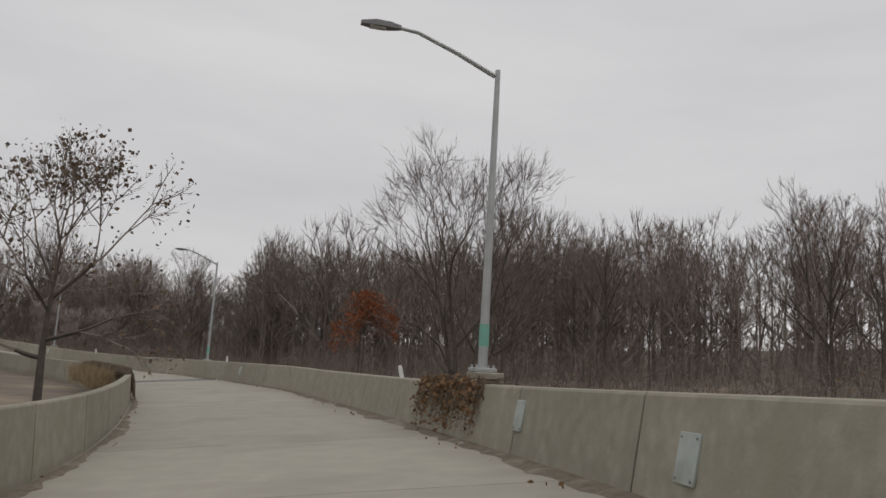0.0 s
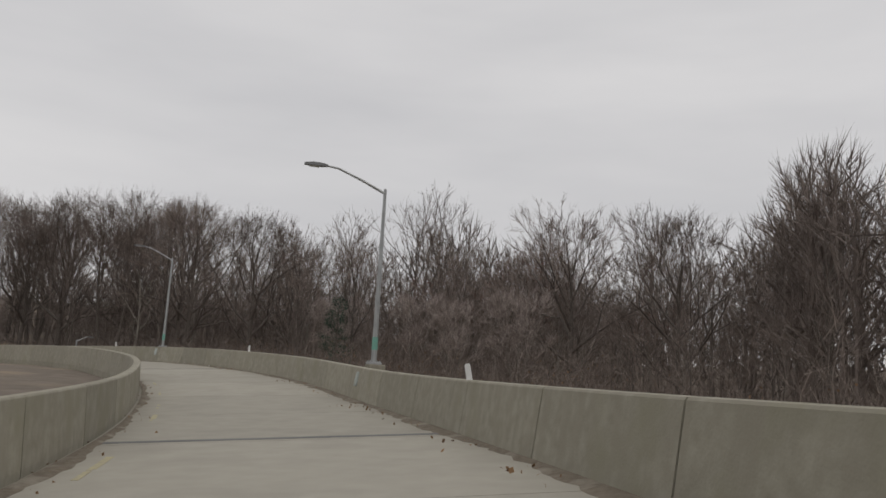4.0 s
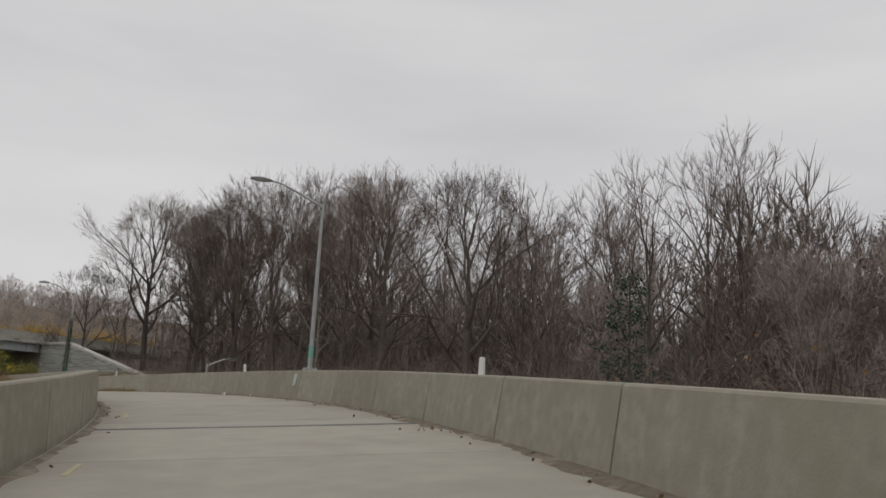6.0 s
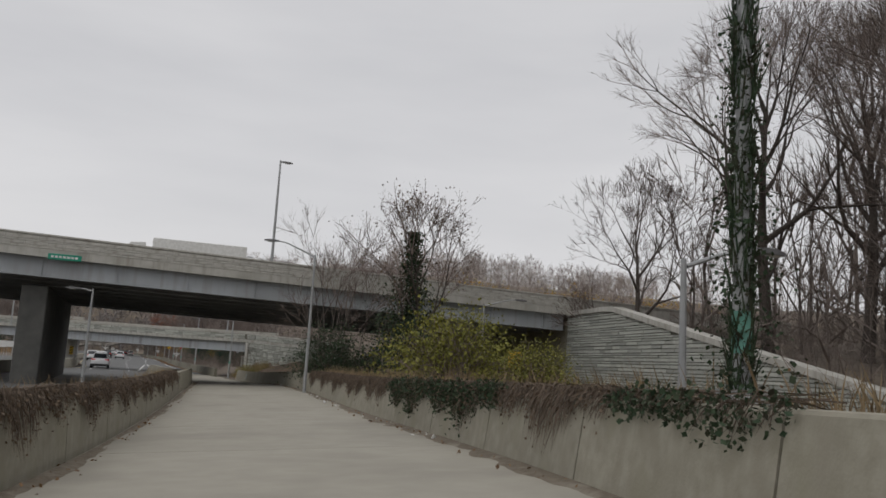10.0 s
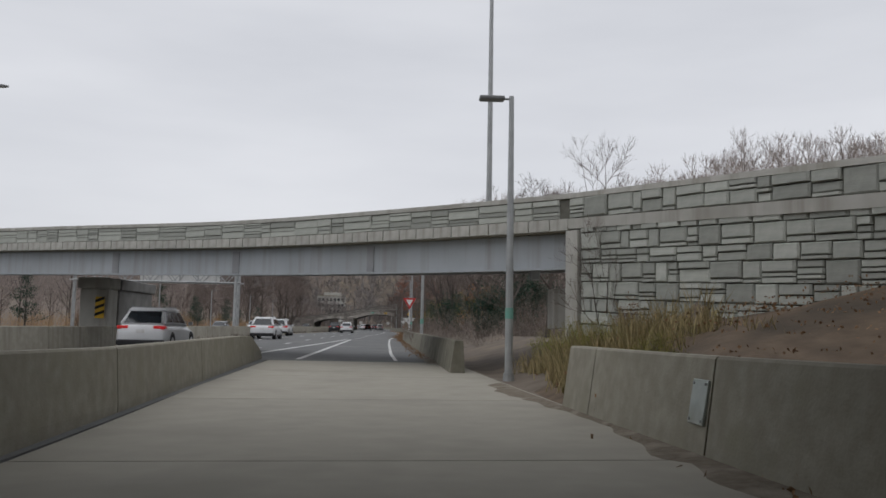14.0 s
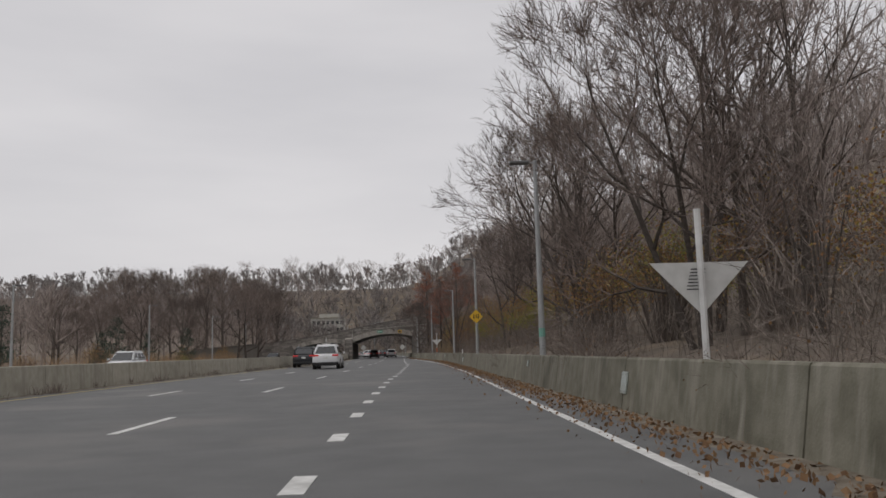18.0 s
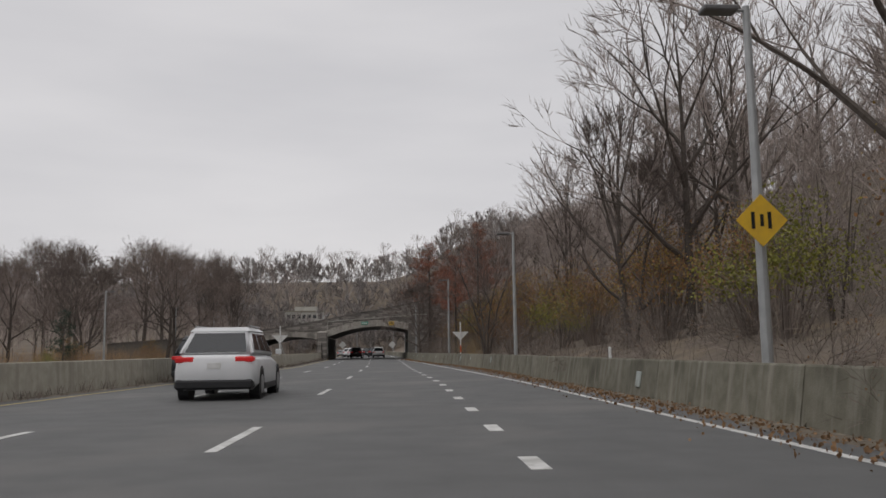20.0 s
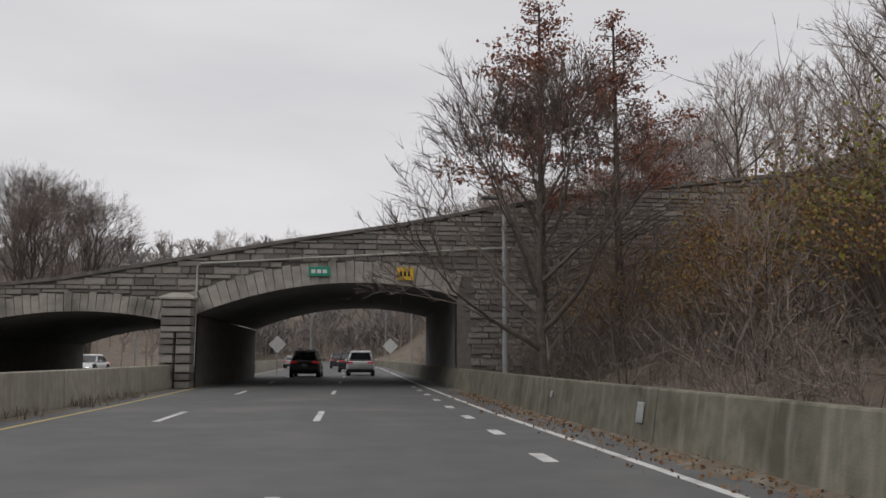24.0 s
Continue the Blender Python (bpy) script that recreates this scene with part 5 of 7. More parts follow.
def ashlar(owner, frame_m, length, z0, z1, rng_, me):
    """Bands of squared rubble: each column of a band holds one tall stone or several thin ones."""
    z = z0
    while z < z1 - 0.06:
        band = min(rng_.uniform(0.3, 0.48), z1 - z)
        if z1 - z - band < 0.12:
            band = z1 - z
        x = 0.0
        while x < length - 0.05:
            w = min(rng_.uniform(0.28, 0.85), length - x)
            cuts = [0.0]
            while cuts[-1] < band - 0.13:
                cuts.append(cuts[-1] + rng_.choice((0.09, 0.13, 0.19, 0.3, 0.42)))
            cuts[-1] = band
            if len(cuts) == 1:
                cuts = [0.0, band]
            for a, b in zip(cuts, cuts[1:]):
                d = 0.08 * rng_.uniform(0.6, 1.35)
                shared("stone", me, owner, frame_m @ Matrix.Translation((x + 0.014, -d, z + a + 0.014)) @ Matrix.Diagonal((w - 0.028, d + 0.06, b - a - 0.026, 1)))
            x += w
        z += band


def face_frame(x0, y0, x1, y1):
    """Along the line from the first to the second point, out of the wall to the right of that way, up."""
    u = Vector((x1 - x0, y1 - y0, 0)).normalized()
    return Matrix(((u.x, -u.y, 0, x0), (u.y, u.x, 0, y0), (0, 0, 1, 0), (0, 0, 0, 1))), (Vector((x1 - x0, y1 - y0, 0))).length


def girder(bm, x0, x1, y, zt, depth, slope=0.0, flange=0.34):
    """An I-girder along x."""
    for (ya, yb, za, zb) in ((y - flange / 2, y + flange / 2, -depth, -depth + 0.05), (y - 0.02, y + 0.02, -depth + 0.05, -0.05), (y - flange / 2, y + flange / 2, -0.05, 0)):
        loft(bm, [[(x, ya, zt + slope * (x - x0) + za), (x, yb, zt + slope * (x - x0) + za), (x, yb, zt + slope * (x - x0) + zb), (x, ya, zt + slope * (x - x0) + zb)][::-1] for x in (x0, x1)])


def top1(x):
    """Parapet top of the first overpass."""
    return 8.25 - 0.02 * (x + 10)


O1_X0, O1_X1, O1_YN, O1_YF = -80.0, 24.0, -6.5, 17.0


def fall(y):
    """Cross fall of its deck."""
    return -0.02 * (y - O1_YN)


ov1 = empty("overpass", label="grey steel-girder highway overpass with stone-faced parapets", category="bridge", kind="structure")
sl = -0.02


def slab(name, x0, x1, ya, yb, dz0, dz1, material, parent=None, label=""):
    bm = bmesh.new()
    fa, fb = fall(ya), fall(yb)
    loft(bm, [[(x, ya, top1(x) + dz0 + fa), (x, yb, top1(x) + dz0 + fb), (x, yb, top1(x) + dz1 + fb), (x, ya, top1(x) + dz1 + fa)][::-1] for x in (x0, x1)])
    return part(name, bm, material, parent or ov1, label)


slab("deck", O1_X0, O1_X1 + 20, O1_YN, O1_YF, -1.02, -0.78, M_CONC, None, "stained concrete deck")
slab("fascia", O1_X0, O1_X1, O1_YN - 0.14, O1_YN - 0.004, -1.1, -0.66, M_CONC_PALE)
slab("fascia", O1_X0, O1_X1, O1_YF + 0.004, O1_YF + 0.14, -1.1, -0.66, M_CONC_PALE)
for ya, yb in ((O1_YN, O1_YN + 0.3), (O1_YF - 0.3, O1_YF)):
    slab("parapet", O1_X0, O1_X1 + 20, ya, yb, -0.776, 0.12, M_CONC_PALE)
    slab("coping", O1_X0, O1_X1 + 20, ya - 0.06, yb + 0.06, 0.124, 0.22, M_CONC_PALE)
for k in range(9):
    bm = bmesh.new()
    y = O1_YN + 0.35 + k * (O1_YF - O1_YN - 0.7) / 8
    girder(bm, O1_X0, O1_X1 - 0.3, y, top1(O1_X0) - 1.04 + fall(y), 1.15, sl)
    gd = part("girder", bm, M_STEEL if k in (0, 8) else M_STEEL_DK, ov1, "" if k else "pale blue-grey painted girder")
    if k == 0:
        for j in range(26):
            xx = O1_X0 + 2 + j * 4.0
            b2 = bmesh.new()
            box(b2, xx, xx + 0.03, y - 0.15, y - 0.021, top1(xx) - 2.1, top1(xx) - 1.1)
            part("stiffener", b2, M_STEEL, gd)
        for xx in (-5.2, -26.0):
            b2 = bmesh.new()
            box(b2, xx, xx + 1.2, y - 0.05, y - 0.0215, top1(xx) - 2.05, top1(xx) - 1.15)
            part("splice_plate", b2, M_STEEL, gd)
for j in range(14):
    xx = O1_X0 + 5 + j * 7.5
    for k in range(8):
        bm = bmesh.new()
        ya = O1_YN + 0.4 + k * (O1_YF - O1_YN - 0.7) / 8
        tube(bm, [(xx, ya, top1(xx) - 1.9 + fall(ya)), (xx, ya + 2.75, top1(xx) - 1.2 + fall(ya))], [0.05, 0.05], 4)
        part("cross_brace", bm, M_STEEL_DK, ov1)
# wall pier's colour is darkened for the shade below the deck
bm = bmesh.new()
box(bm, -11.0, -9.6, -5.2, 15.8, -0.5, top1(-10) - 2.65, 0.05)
part("pier", bm, M_PIER_SHADE, ov1, "dirty wall pier, coloured dark for the deck's shade")
bm = bmesh.new()
box(bm, 24.0, 26.0, -6.4, 16.8, -0.5, top1(24) - 1.5, 0.03)
part("abutment", bm, M_CONC, ov1)
# thin stone courses on the near parapet
rs = random.Random(3)
fm, ln = face_frame(-46, O1_YN - 0.002, O1_X1, O1_YN - 0.002)
courses(ov1, fm @ Matrix(((1, 0, 0, 0), (0, 1, 0, 0), (sl, 0, 1, 0), (0, 0, 0, 1))), ln, top1(-46) - 0.62, lambda v: top1(-46) + 0.11, rs, (0.13, 0.18, 0.2), (0.7, 1.9), BLOCK_PALE, 0.035, 240)

# street name board on the fascia, writing too small to read
sgn = empty("bridge_sign", (-9.7, O1_YN - 0.17, 7.05), 0, "small green name board on the overpass fascia", "sign")
bm = bmesh.new()
box(bm, 0, 1.75, -0.02, 0.02, 0, 0.34, 0.008)
part("panel", bm, M_SIGNGREEN, sgn)
for k in range(7):
    bm = bmesh.new()
    box(bm, 0.15 + k * 0.21, 0.3 + k * 0.21, -0.027, -0.021, 0.11, 0.23)
    part("lettering_bar", bm, M_SIGNWHITE, sgn)

# ---- wing wall of thin stacked stone ----
wing = empty("wing_wall", label="stacked grey stone retaining wall with a sloping top", category="wall", kind="structure")
fm, ln = face_frame(23.9, -6.55, 19.0, -42)


def wing_top(v):
    return 6.4 - 5.5 * max(0.0, v - ln * 0.2) / (ln * 0.8)


bm = bmesh.new()
secs = []
for k in range(13):
    v = ln * k / 12
    secs.append([tuple(fm @ Vector(q)) for q in ((v, 0, -0.6), (v, 0.6, -0.6), (v, 0.6, wing_top(v)), (v, 0, wing_top(v)))])
loft(bm, secs)
part("backing", bm, M_MORTAR, wing, "dark joints")
bm = bmesh.new()
secs = []
for k in range(25):
    v = ln * k / 24
    secs.append([tuple(fm @ Vector(q)) for q in ((v, -0.2, wing_top(v) + 0.004), (v, 0.65, wing_top(v) + 0.004), (v, 0.65, wing_top(v) + 0.3), (v, -0.2, wing_top(v) + 0.3))])
loft(bm, secs)
part("coping", bm, M_CONC_PALE, wing)
courses(wing, fm, ln, 0.3, wing_top, rs, (0.14, 0.17, 0.22), (0.8, 2.4), BLOCK, 0.1, 640, joint=0.03)

# ---- second overpass: curved ramp bridge ----
O2 = [(-48, 62.97, 5.17), (-30, 53.22, 5.17), (-20, 47.8, 5.08), (-12, 43.49, 4.99), (-4.0, 39.18, 4.86), (2.1, 34.19, 4.74), (6.6, 30.15, 4.68)]
o2 = catmull(O2, 1.6)
o2p = np.array(o2)
o2d = np.gradient(o2p[:, :2], axis=0)
o2d /= np.linalg.norm(o2d, axis=1)[:, None]


def o2_at(k, off, dz):
    """Along the near edge, off to the far side (the deck rises that way), above the parapet's top."""
    n = Vector((-o2d[k, 1], o2d[k, 0], 0))
    return (o2p[k, 0] + n.x * off, o2p[k, 1] + n.y * off, o2p[k, 2] + dz + 0.06 * max(0.0, off))


ov2 = empty("curved_overpass", label="curved ramp bridge with pale blue steel girders and stone-patterned parapet", category="bridge", kind="structure")
N2 = len(o2p)


def o2_strip(name, a, b, za, zb, material, label="", k0=0, k1=None):
    bm = bmesh.new()
    loft(bm, [[o2_at(k, a, za), o2_at(k, b, za), o2_at(k, b, zb), o2_at(k, a, zb)] for k in range(k0, k1 or N2)])
    return part(name, bm, material, ov2, label)


o2_strip("deck", 0.0, 5.8, -1.0, -0.72, M_CONC)
o2_strip("fascia", 5.804, 5.92, -1.06, -0.7, M_CONC_PALE)
for a in (0.0, 5.5):
    o2_strip("parapet", a, a + 0.3, -0.716, -0.13, M_MORTAR if a == 0 else M_CONC_PALE)
    o2_strip("coping", a - 0.07, a + 0.37, -0.126, 0.0, M_CONC_PALE)
for a in (0.28, 2.85, 5.3):
    m_ = M_STEEL
    o2_strip("web", a, a + 0.04, -1.91, -1.02, m_, "pale blue-grey painted girder web")
    o2_strip("flange", a - 0.2, a + 0.24, -1.96, -1.911, m_)
for k in range(3, N2 - 1, 3):
    for a, b in ((0.45, 2.8), (2.95, 5.25)):
        for za, zb in ((-1.9, -1.15), (-1.15, -1.9)):
            bm = bmesh.new()
            tube(bm, [o2_at(k, a, za), o2_at(k, b, zb)], [0.05, 0.05], 4)
            part("cross_brace", bm, M_STEEL_DK, ov2)
for k in (N2 - 6, N2 - 10, N2 - 14, N2 - 19):
    bm = bmesh.new()
    loft(bm, [[tuple(Vector(o2_at(k, a, z)).lerp(Vector(o2_at(k + 1, a, z)), f)) for a, z in ((0.24, -1.89), (0.276, -1.89), (0.276, -1.1), (0.24, -1.1))] for f in (0.0, 0.2)])
    part("splice_plate", bm, M_STEEL_DK, ov2, "dark rusted splice plate")
# parapet stones of uneven size and the jointed fascia below them, along the curve
rs = random.Random(9)
o2s = np.concatenate([[0], np.cumsum(np.linalg.norm(np.diff(o2p[:, :2], axis=0), axis=1))])


def o2_along(v):
    return Vector([float(np.interp(v, o2s, o2p[:, i])) for i in range(3)])


def o2_block(v0, v1, za, zb, d, me, name):
    a_, b_ = o2_along(v0), o2_along(v1)
    m_, l_ = face_frame(a_.x, a_.y, b_.x, b_.y)
    m_ = m_ @ Matrix(((1, 0, 0, 0), (0, 1, 0, 0), ((b_.z - a_.z) / l_, 0, 1, 0), (0, 0, 0, 1)))
    shared(name, me, ov2, m_ @ Matrix.Translation((0.01, -d, a_.z + za)) @ Matrix.Diagonal((l_ - 0.02, d + 0.05, zb - za - 0.014, 1)))


v = 10.0
while v < o2s[-1] - 0.3:
    w = min(rs.uniform(0.45, 1.35), o2s[-1] - v)
    cuts = [-0.64]
    while cuts[-1] < -0.2:
        cuts.append(cuts[-1] + rs.choice((0.09, 0.13, 0.17, 0.24)))
    cuts[-1] = -0.135
    for za, zb in zip(cuts, cuts[1:]):
        if zb - za > 0.03:
            o2_block(v, v + w, za, zb, 0.05 * rs.uniform(0.6, 1.5), BLOCK, "stone")
    v += w
v = 4.0
while v < o2s[-1] - 0.1:
    o2_block(v, min(v + 0.66, o2s[-1]), -0.97, -0.645, 0.12, BLOCK_PALE, "fascia_block")
    v += 0.66
# bearing at the abutment: steel post and the concrete seat under it
bm = bmesh.new()
box(bm, 5.85, 6.12, 31.9, 32.15, 2.55, 3.72, 0.01)
part("bearing_stiffener", bm, M_STEEL, ov2, "pale blue steel end post")
bm = bmesh.new()
box(bm, 6.46, 7.25, 31.7, 32.6, 1.2, 2.3, 0.02)
part("bearing_seat", bm, M_CONC_PALE, ov2, "concrete seat block")
# pier's side going away is coloured darker than its pale front column
bm = bmesh.new()
box(bm, -11.45, -10.62, 47.65, 52.6, -0.3, 2.6, 0.04)
part("pier", bm, M_BARREL, ov2, "dark concrete pier")
bm = bmesh.new()
box(bm, -11.6, -10.5, 47.65, 52.8, 2.604, 3.1, 0.04)
part("pier_crosshead", bm, M_BARREL, ov2)
bm = bmesh.new()
box(bm, -11.9, -10.66, 46.4, 47.6, -0.3, 2.6, 0.04)
part("pier_column", bm, M_CONC_PALE, ov2)
bm = bmesh.new()
box(bm, -12.0, -10.56, 46.25, 47.63, 2.604, 3.1, 0.05)
part("pier_cap", bm, M_CONC_PALE, ov2)
haz = empty("hazard_marker", (-11.0, 46.36, 1.3), 0, "yellow and black striped object marker on the pier", "sign")
bm = bmesh.new()
box(bm, -0.2, 0.2, -0.03, 0.0, 0, 0.95)
part("panel", bm, M_SIGNYEL, haz)
for k in range(3):
    bm = bmesh.new()
    loft(bm, [[(-0.2, yy, 0.08 + k * 0.3), (0.2, yy, 0.24 + k * 0.3), (0.2, yy, 0.37 + k * 0.3), (-0.2, yy, 0.21 + k * 0.3)] for yy in (-0.031, -0.037)])
    part("stripe", bm, M_BLACK, haz)

# ---- ashlar retaining wall joined to it ----
aw = empty("ashlar_wall", label="retaining wall of pale grey-green ashlar blocks with a smooth band", category="wall", kind="structure")
fm, ln = face_frame(6.6, 30.15, 13.6, 17.9)


def aw_top(v):
    return 4.68 - 0.045 * v


bm = bmesh.new()
loft(bm, [[tuple(fm @ Vector(q)) for q in ((v, 0, -0.6), (v, 0.5, -0.6), (v, 0.5, aw_top(v) - 0.13), (v, 0, aw_top(v) - 0.13))] for v in (0, ln)])
part("backing", bm, M_MORTAR, aw, "dark joints")
for a, b, za, zb in ((-0.07, 0.6, -0.126, 0.0), (-0.1, 0.02, -0.92, -0.66)):
    bm = bmesh.new()
    loft(bm, [[tuple(fm @ Vector(q)) for q in ((v, a, aw_top(v) + za), (v, b, aw_top(v) + za), (v, b, aw_top(v) + zb), (v, a, aw_top(v) + zb))] for v in (0, ln)])
    part("smooth_band", bm, M_CONC_PALE, aw)
bm = bmesh.new()
loft(bm, [[tuple(fm @ Vector(q)) for q in ((-0.02, -0.14, z), (0.42, -0.14, z), (0.42, 0.5, z), (-0.02, 0.5, z))] for z in (-0.5, 3.7)])
part("pilaster", bm, M_CONC_PALE, aw)
bm = bmesh.new()
loft(bm, [[tuple(fm @ Vector(q)) for q in ((ln + 0.004, -0.16, z), (ln + 0.5, -0.16, z), (ln + 0.5, 0.62, z), (ln + 0.004, 0.62, z))] for z in (-0.5, aw_top(ln) + 0.05)])
part("pilaster", bm, M_CONC_PALE, aw)
shear = Matrix(((1, 0, 0, 0), (0, 1, 0, 0), (-0.045, 0, 1, 0), (0, 0, 0, 1)))
ashlar(aw, fm @ shear, ln, 4.68 - 0.655, 4.68 - 0.13, rs, BLOCK)
ashlar(aw, fm @ Matrix.Translation((0.45, 0, 0)) @ shear, ln - 0.45, 0.3, 4.68 - 0.93, rs, BLOCK)

# ---- old stone arch bridge ----
ab = empty("stone_arch_bridge", label="old grey fieldstone bridge with two segmental arches over the highway", category="bridge", kind="structure")
AY, AL = 237.0, 19.0


def arch_top(x):
    return lerp_table([(-40, 2.6), (-26, 3.4), (-16.4, 4.5), (-11.8, 5.33), (-7.1, 6.22), (-2.3, 7.0), (1.4, 7.75), (5.3, 8.45), (26, 11.0)], x)


def arc(x0, x1, zs, zc, n=18, slope=0.08):
    """Points of a segmental arch from spring to spring, climbing with the bridge."""
    c, r0 = (x0 + x1) / 2, (x1 - x0) / 2
    h = zc - zs
    R = (r0 * r0 + h * h) / (2 * h)
    return [(c + r0 * (2 * k / n - 1), zs + slope * r0 * (2 * k / n - 1) + math.sqrt(max(0, R * R - (r0 * (2 * k / n - 1)) ** 2)) - (R - h)) for k in range(n + 1)]


ARCHES = [(-10.65, 0.4, 3.5, 4.42), (-21.4, -11.85, 2.4, 3.1)]


def wall_between(bm, lower, upper, y0, y1):
    """A solid between two lines of (x, z) with equal x."""
    loft(bm, [[(x, y0, zl), (x, y1, zl), (x, y1, zu), (x, y0, zu)][::-1] for (x, zl), (_, zu) in zip(lower, upper)])


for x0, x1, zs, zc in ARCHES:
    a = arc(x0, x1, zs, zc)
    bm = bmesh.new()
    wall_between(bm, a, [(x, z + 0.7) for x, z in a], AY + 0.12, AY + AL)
    part("soffit", bm, M_BARREL, ab, "dark grey arch soffit")
    # face above the ring
    bm = bmesh.new()
    wall_between(bm, [(x, z + 0.6) for x, z in a], [(x, arch_top(x) - 0.1) for x, z in a], AY + 0.05, AY + 0.6)
    part("spandrel_backing", bm, M_OLDJOINT, ab)
    # ring stones
    n = 30
    a2 = arc(x0, x1, zs, zc, n)
    for (xa, za), (xb, zb) in zip(a2, a2[1:]):
        bm = bmesh.new()
        t = Vector((xb - xa, 0, zb - za)).normalized()
        nn = Vector((-t.z, 0, t.x)) * ((0.92 if x1 > -5 else 0.76) + 0.05 * math.sin(xa * 7))
        g = t * 0.008
        P = [Vector((xa, 0, za)) + g, Vector((xb, 0, zb)) - g, Vector((xb, 0, zb)) - g + nn, Vector((xa, 0, za)) + g + nn]
        loft(bm, [[(p.x, yy, p.z) for p in P] for yy in (AY + 0.5, AY - 0.06)])
        part("ring_stone", bm, M_VOUSS, ab)
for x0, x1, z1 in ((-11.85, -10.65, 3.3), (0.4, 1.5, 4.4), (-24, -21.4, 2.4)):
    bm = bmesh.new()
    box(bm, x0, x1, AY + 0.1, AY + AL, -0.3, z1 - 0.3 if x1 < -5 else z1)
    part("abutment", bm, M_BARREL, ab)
for x0, x1 in ((-11.85, -10.65), (0.4, 26.0), (-40, -21.4)):
    bm = bmesh.new()
    wall_between(bm, [(x0, -0.3), (x1, -0.3)], [(x0, arch_top(x0) - 0.1), (x1, arch_top(x1) - 0.1)], AY + 0.05, AY + 0.6)
    part("backing", bm, M_OLDJOINT, ab)
bm = bmesh.new()
xs_ = [-40, -26, -16.4, -11.8, -7.1, -2.3, 1.4, 5.3, 26]
wall_between(bm, [(x, arch_top(x) - 0.7) for x in xs_], [(x, arch_top(x) - 0.55) for x in xs_], AY + 0.62, AY + AL)
part("roadway", bm, M_ASPH, ab)
for ya, yb in ((AY - 0.1, AY + 0.55), (AY + AL - 0.5, AY + AL)):
    bm = bmesh.new()
    wall_between(bm, [(x, arch_top(x) - 0.096) for x in xs_], [(x, arch_top(x) + 0.06) for x in xs_], ya, yb)
    part("coping", bm, M_OLDSTONE, ab)
bm = bmesh.new()
wall_between(bm, [(x, arch_top(x) - 0.56) for x in xs_], [(x, arch_top(x) - 0.1) for x in xs_], AY + AL - 0.4, AY + AL - 0.05)
part("parapet", bm, M_OLDSTONE, ab)
bm = bmesh.new()
tube(bm, [(-10.62, AY - 0.14, 0.9), (-10.62, AY - 0.14, 5.1), (-10.5, AY - 0.14, 5.2), (-7.1, AY - 0.14, 5.42), (-2.3, AY - 0.14, 5.74), (0.2, AY - 0.14, 5.92), (3.0, AY - 0.14, 6.1)], [0.045] * 7, 6)
part("conduit", bm, M_CONC_PALE, ab, "pale conduit pipe along the face")


def ring_top(x):
    for x0, x1, zs, zc in ARCHES:
        if x0 - 0.3 <= x <= x1 + 0.3:
            a = arc(x0, x1, zs, zc, 24)
            return lerp_table(a, x) + (0.94 if x1 > -5 else 0.78)
    return -0.2


rs = random.Random(12)
z = 0.0
while z < 9.6:
    h = rs.choice((0.18, 0.25, 0.33))
    x = -27.0 - rs.random()
    while x < 16:
        w = rs.uniform(0.35, 1.15)
        zl, zt = max(ring_top(x + w / 2), ring_top(x + 0.05), ring_top(x + w - 0.05)), arch_top(x + w / 2) - 0.1
        za, zb = max(z, zl), min(z + h, zt)
        if zb - za > 0.1 and not (za < 3.9 and -11.9 < x + w / 2 < -10.6):
            d = 0.1 * rs.uniform(0.6, 1.2)
            shared("stone", BLOCK_OLD, ab, Matrix.Translation((x + 0.012, AY + 0.05 - d, za)) @ Matrix.Diagonal((w - 0.024, d + 0.05, zb - za - 0.02, 1)))
        x += w
    z += h
# pillar between the arches
z = 0.0
while z < 3.55:
    h = rs.choice((0.26, 0.32, 0.38))
    for xa, xb in ((-11.95, -11.3), (-11.3, -10.6)) if rs.random() < 0.6 else ((-11.95, -10.6),):
        shared("stone", BLOCK_OLD, ab, Matrix.Translation((xa + 0.01, AY - 0.75, z)) @ Matrix.Diagonal((xb - xa - 0.02, 0.8, h - 0.02, 1)))
    z += h
bm = bmesh.new()
loft(bm, [[(-12.0 + i, AY - 0.8 + i, zz), (-10.55 - i, AY - 0.8 + i, zz), (-10.55 - i, AY + 0.04, zz), (-12.0 + i, AY + 0.04, zz)] for i, zz in ((0, z), (0, z + 0.08), (0.4, z + 0.3))])
part("pillar_cap", bm, M_VOUSS, ab)
# signs on the arch
for x, z, w, h, m_, lab, bars in ((-5.98, 4.72, 0.92, 0.4, M_SIGNGREEN, "small green name board on the stone arch", 4), (-2.22, 4.59, 0.72, 0.54, M_SIGNYEL, "yellow low-clearance sign on the stone arch", 0)):
    sg = empty("bridge_sign", (x, AY - 0.2, z), 0, lab, "sign")
    bm = bmesh.new()
    box(bm, 0, w, -0.02, 0.02, 0, h, 0.008)
    part("panel", bm, m_, sg)
    for k in range(3):
        bm = bmesh.new()
        box(bm, 0.12 + k * (w - 0.2) / 3, 0.05 + (k + 1) * (w - 0.2) / 3, -0.026, -0.021, h * 0.3, h * 0.7)
        part("lettering_bar", bm, M_SIGNWHITE if bars else M_BLACK, sg)
    bm = bmesh.new()
    tube(bm, [(w / 2, 0.02, h * 0.5), (w / 2, 0.2, h * 0.5)], [0.02, 0.02], 5)
    part("bracket", bm, M_GALV, sg)

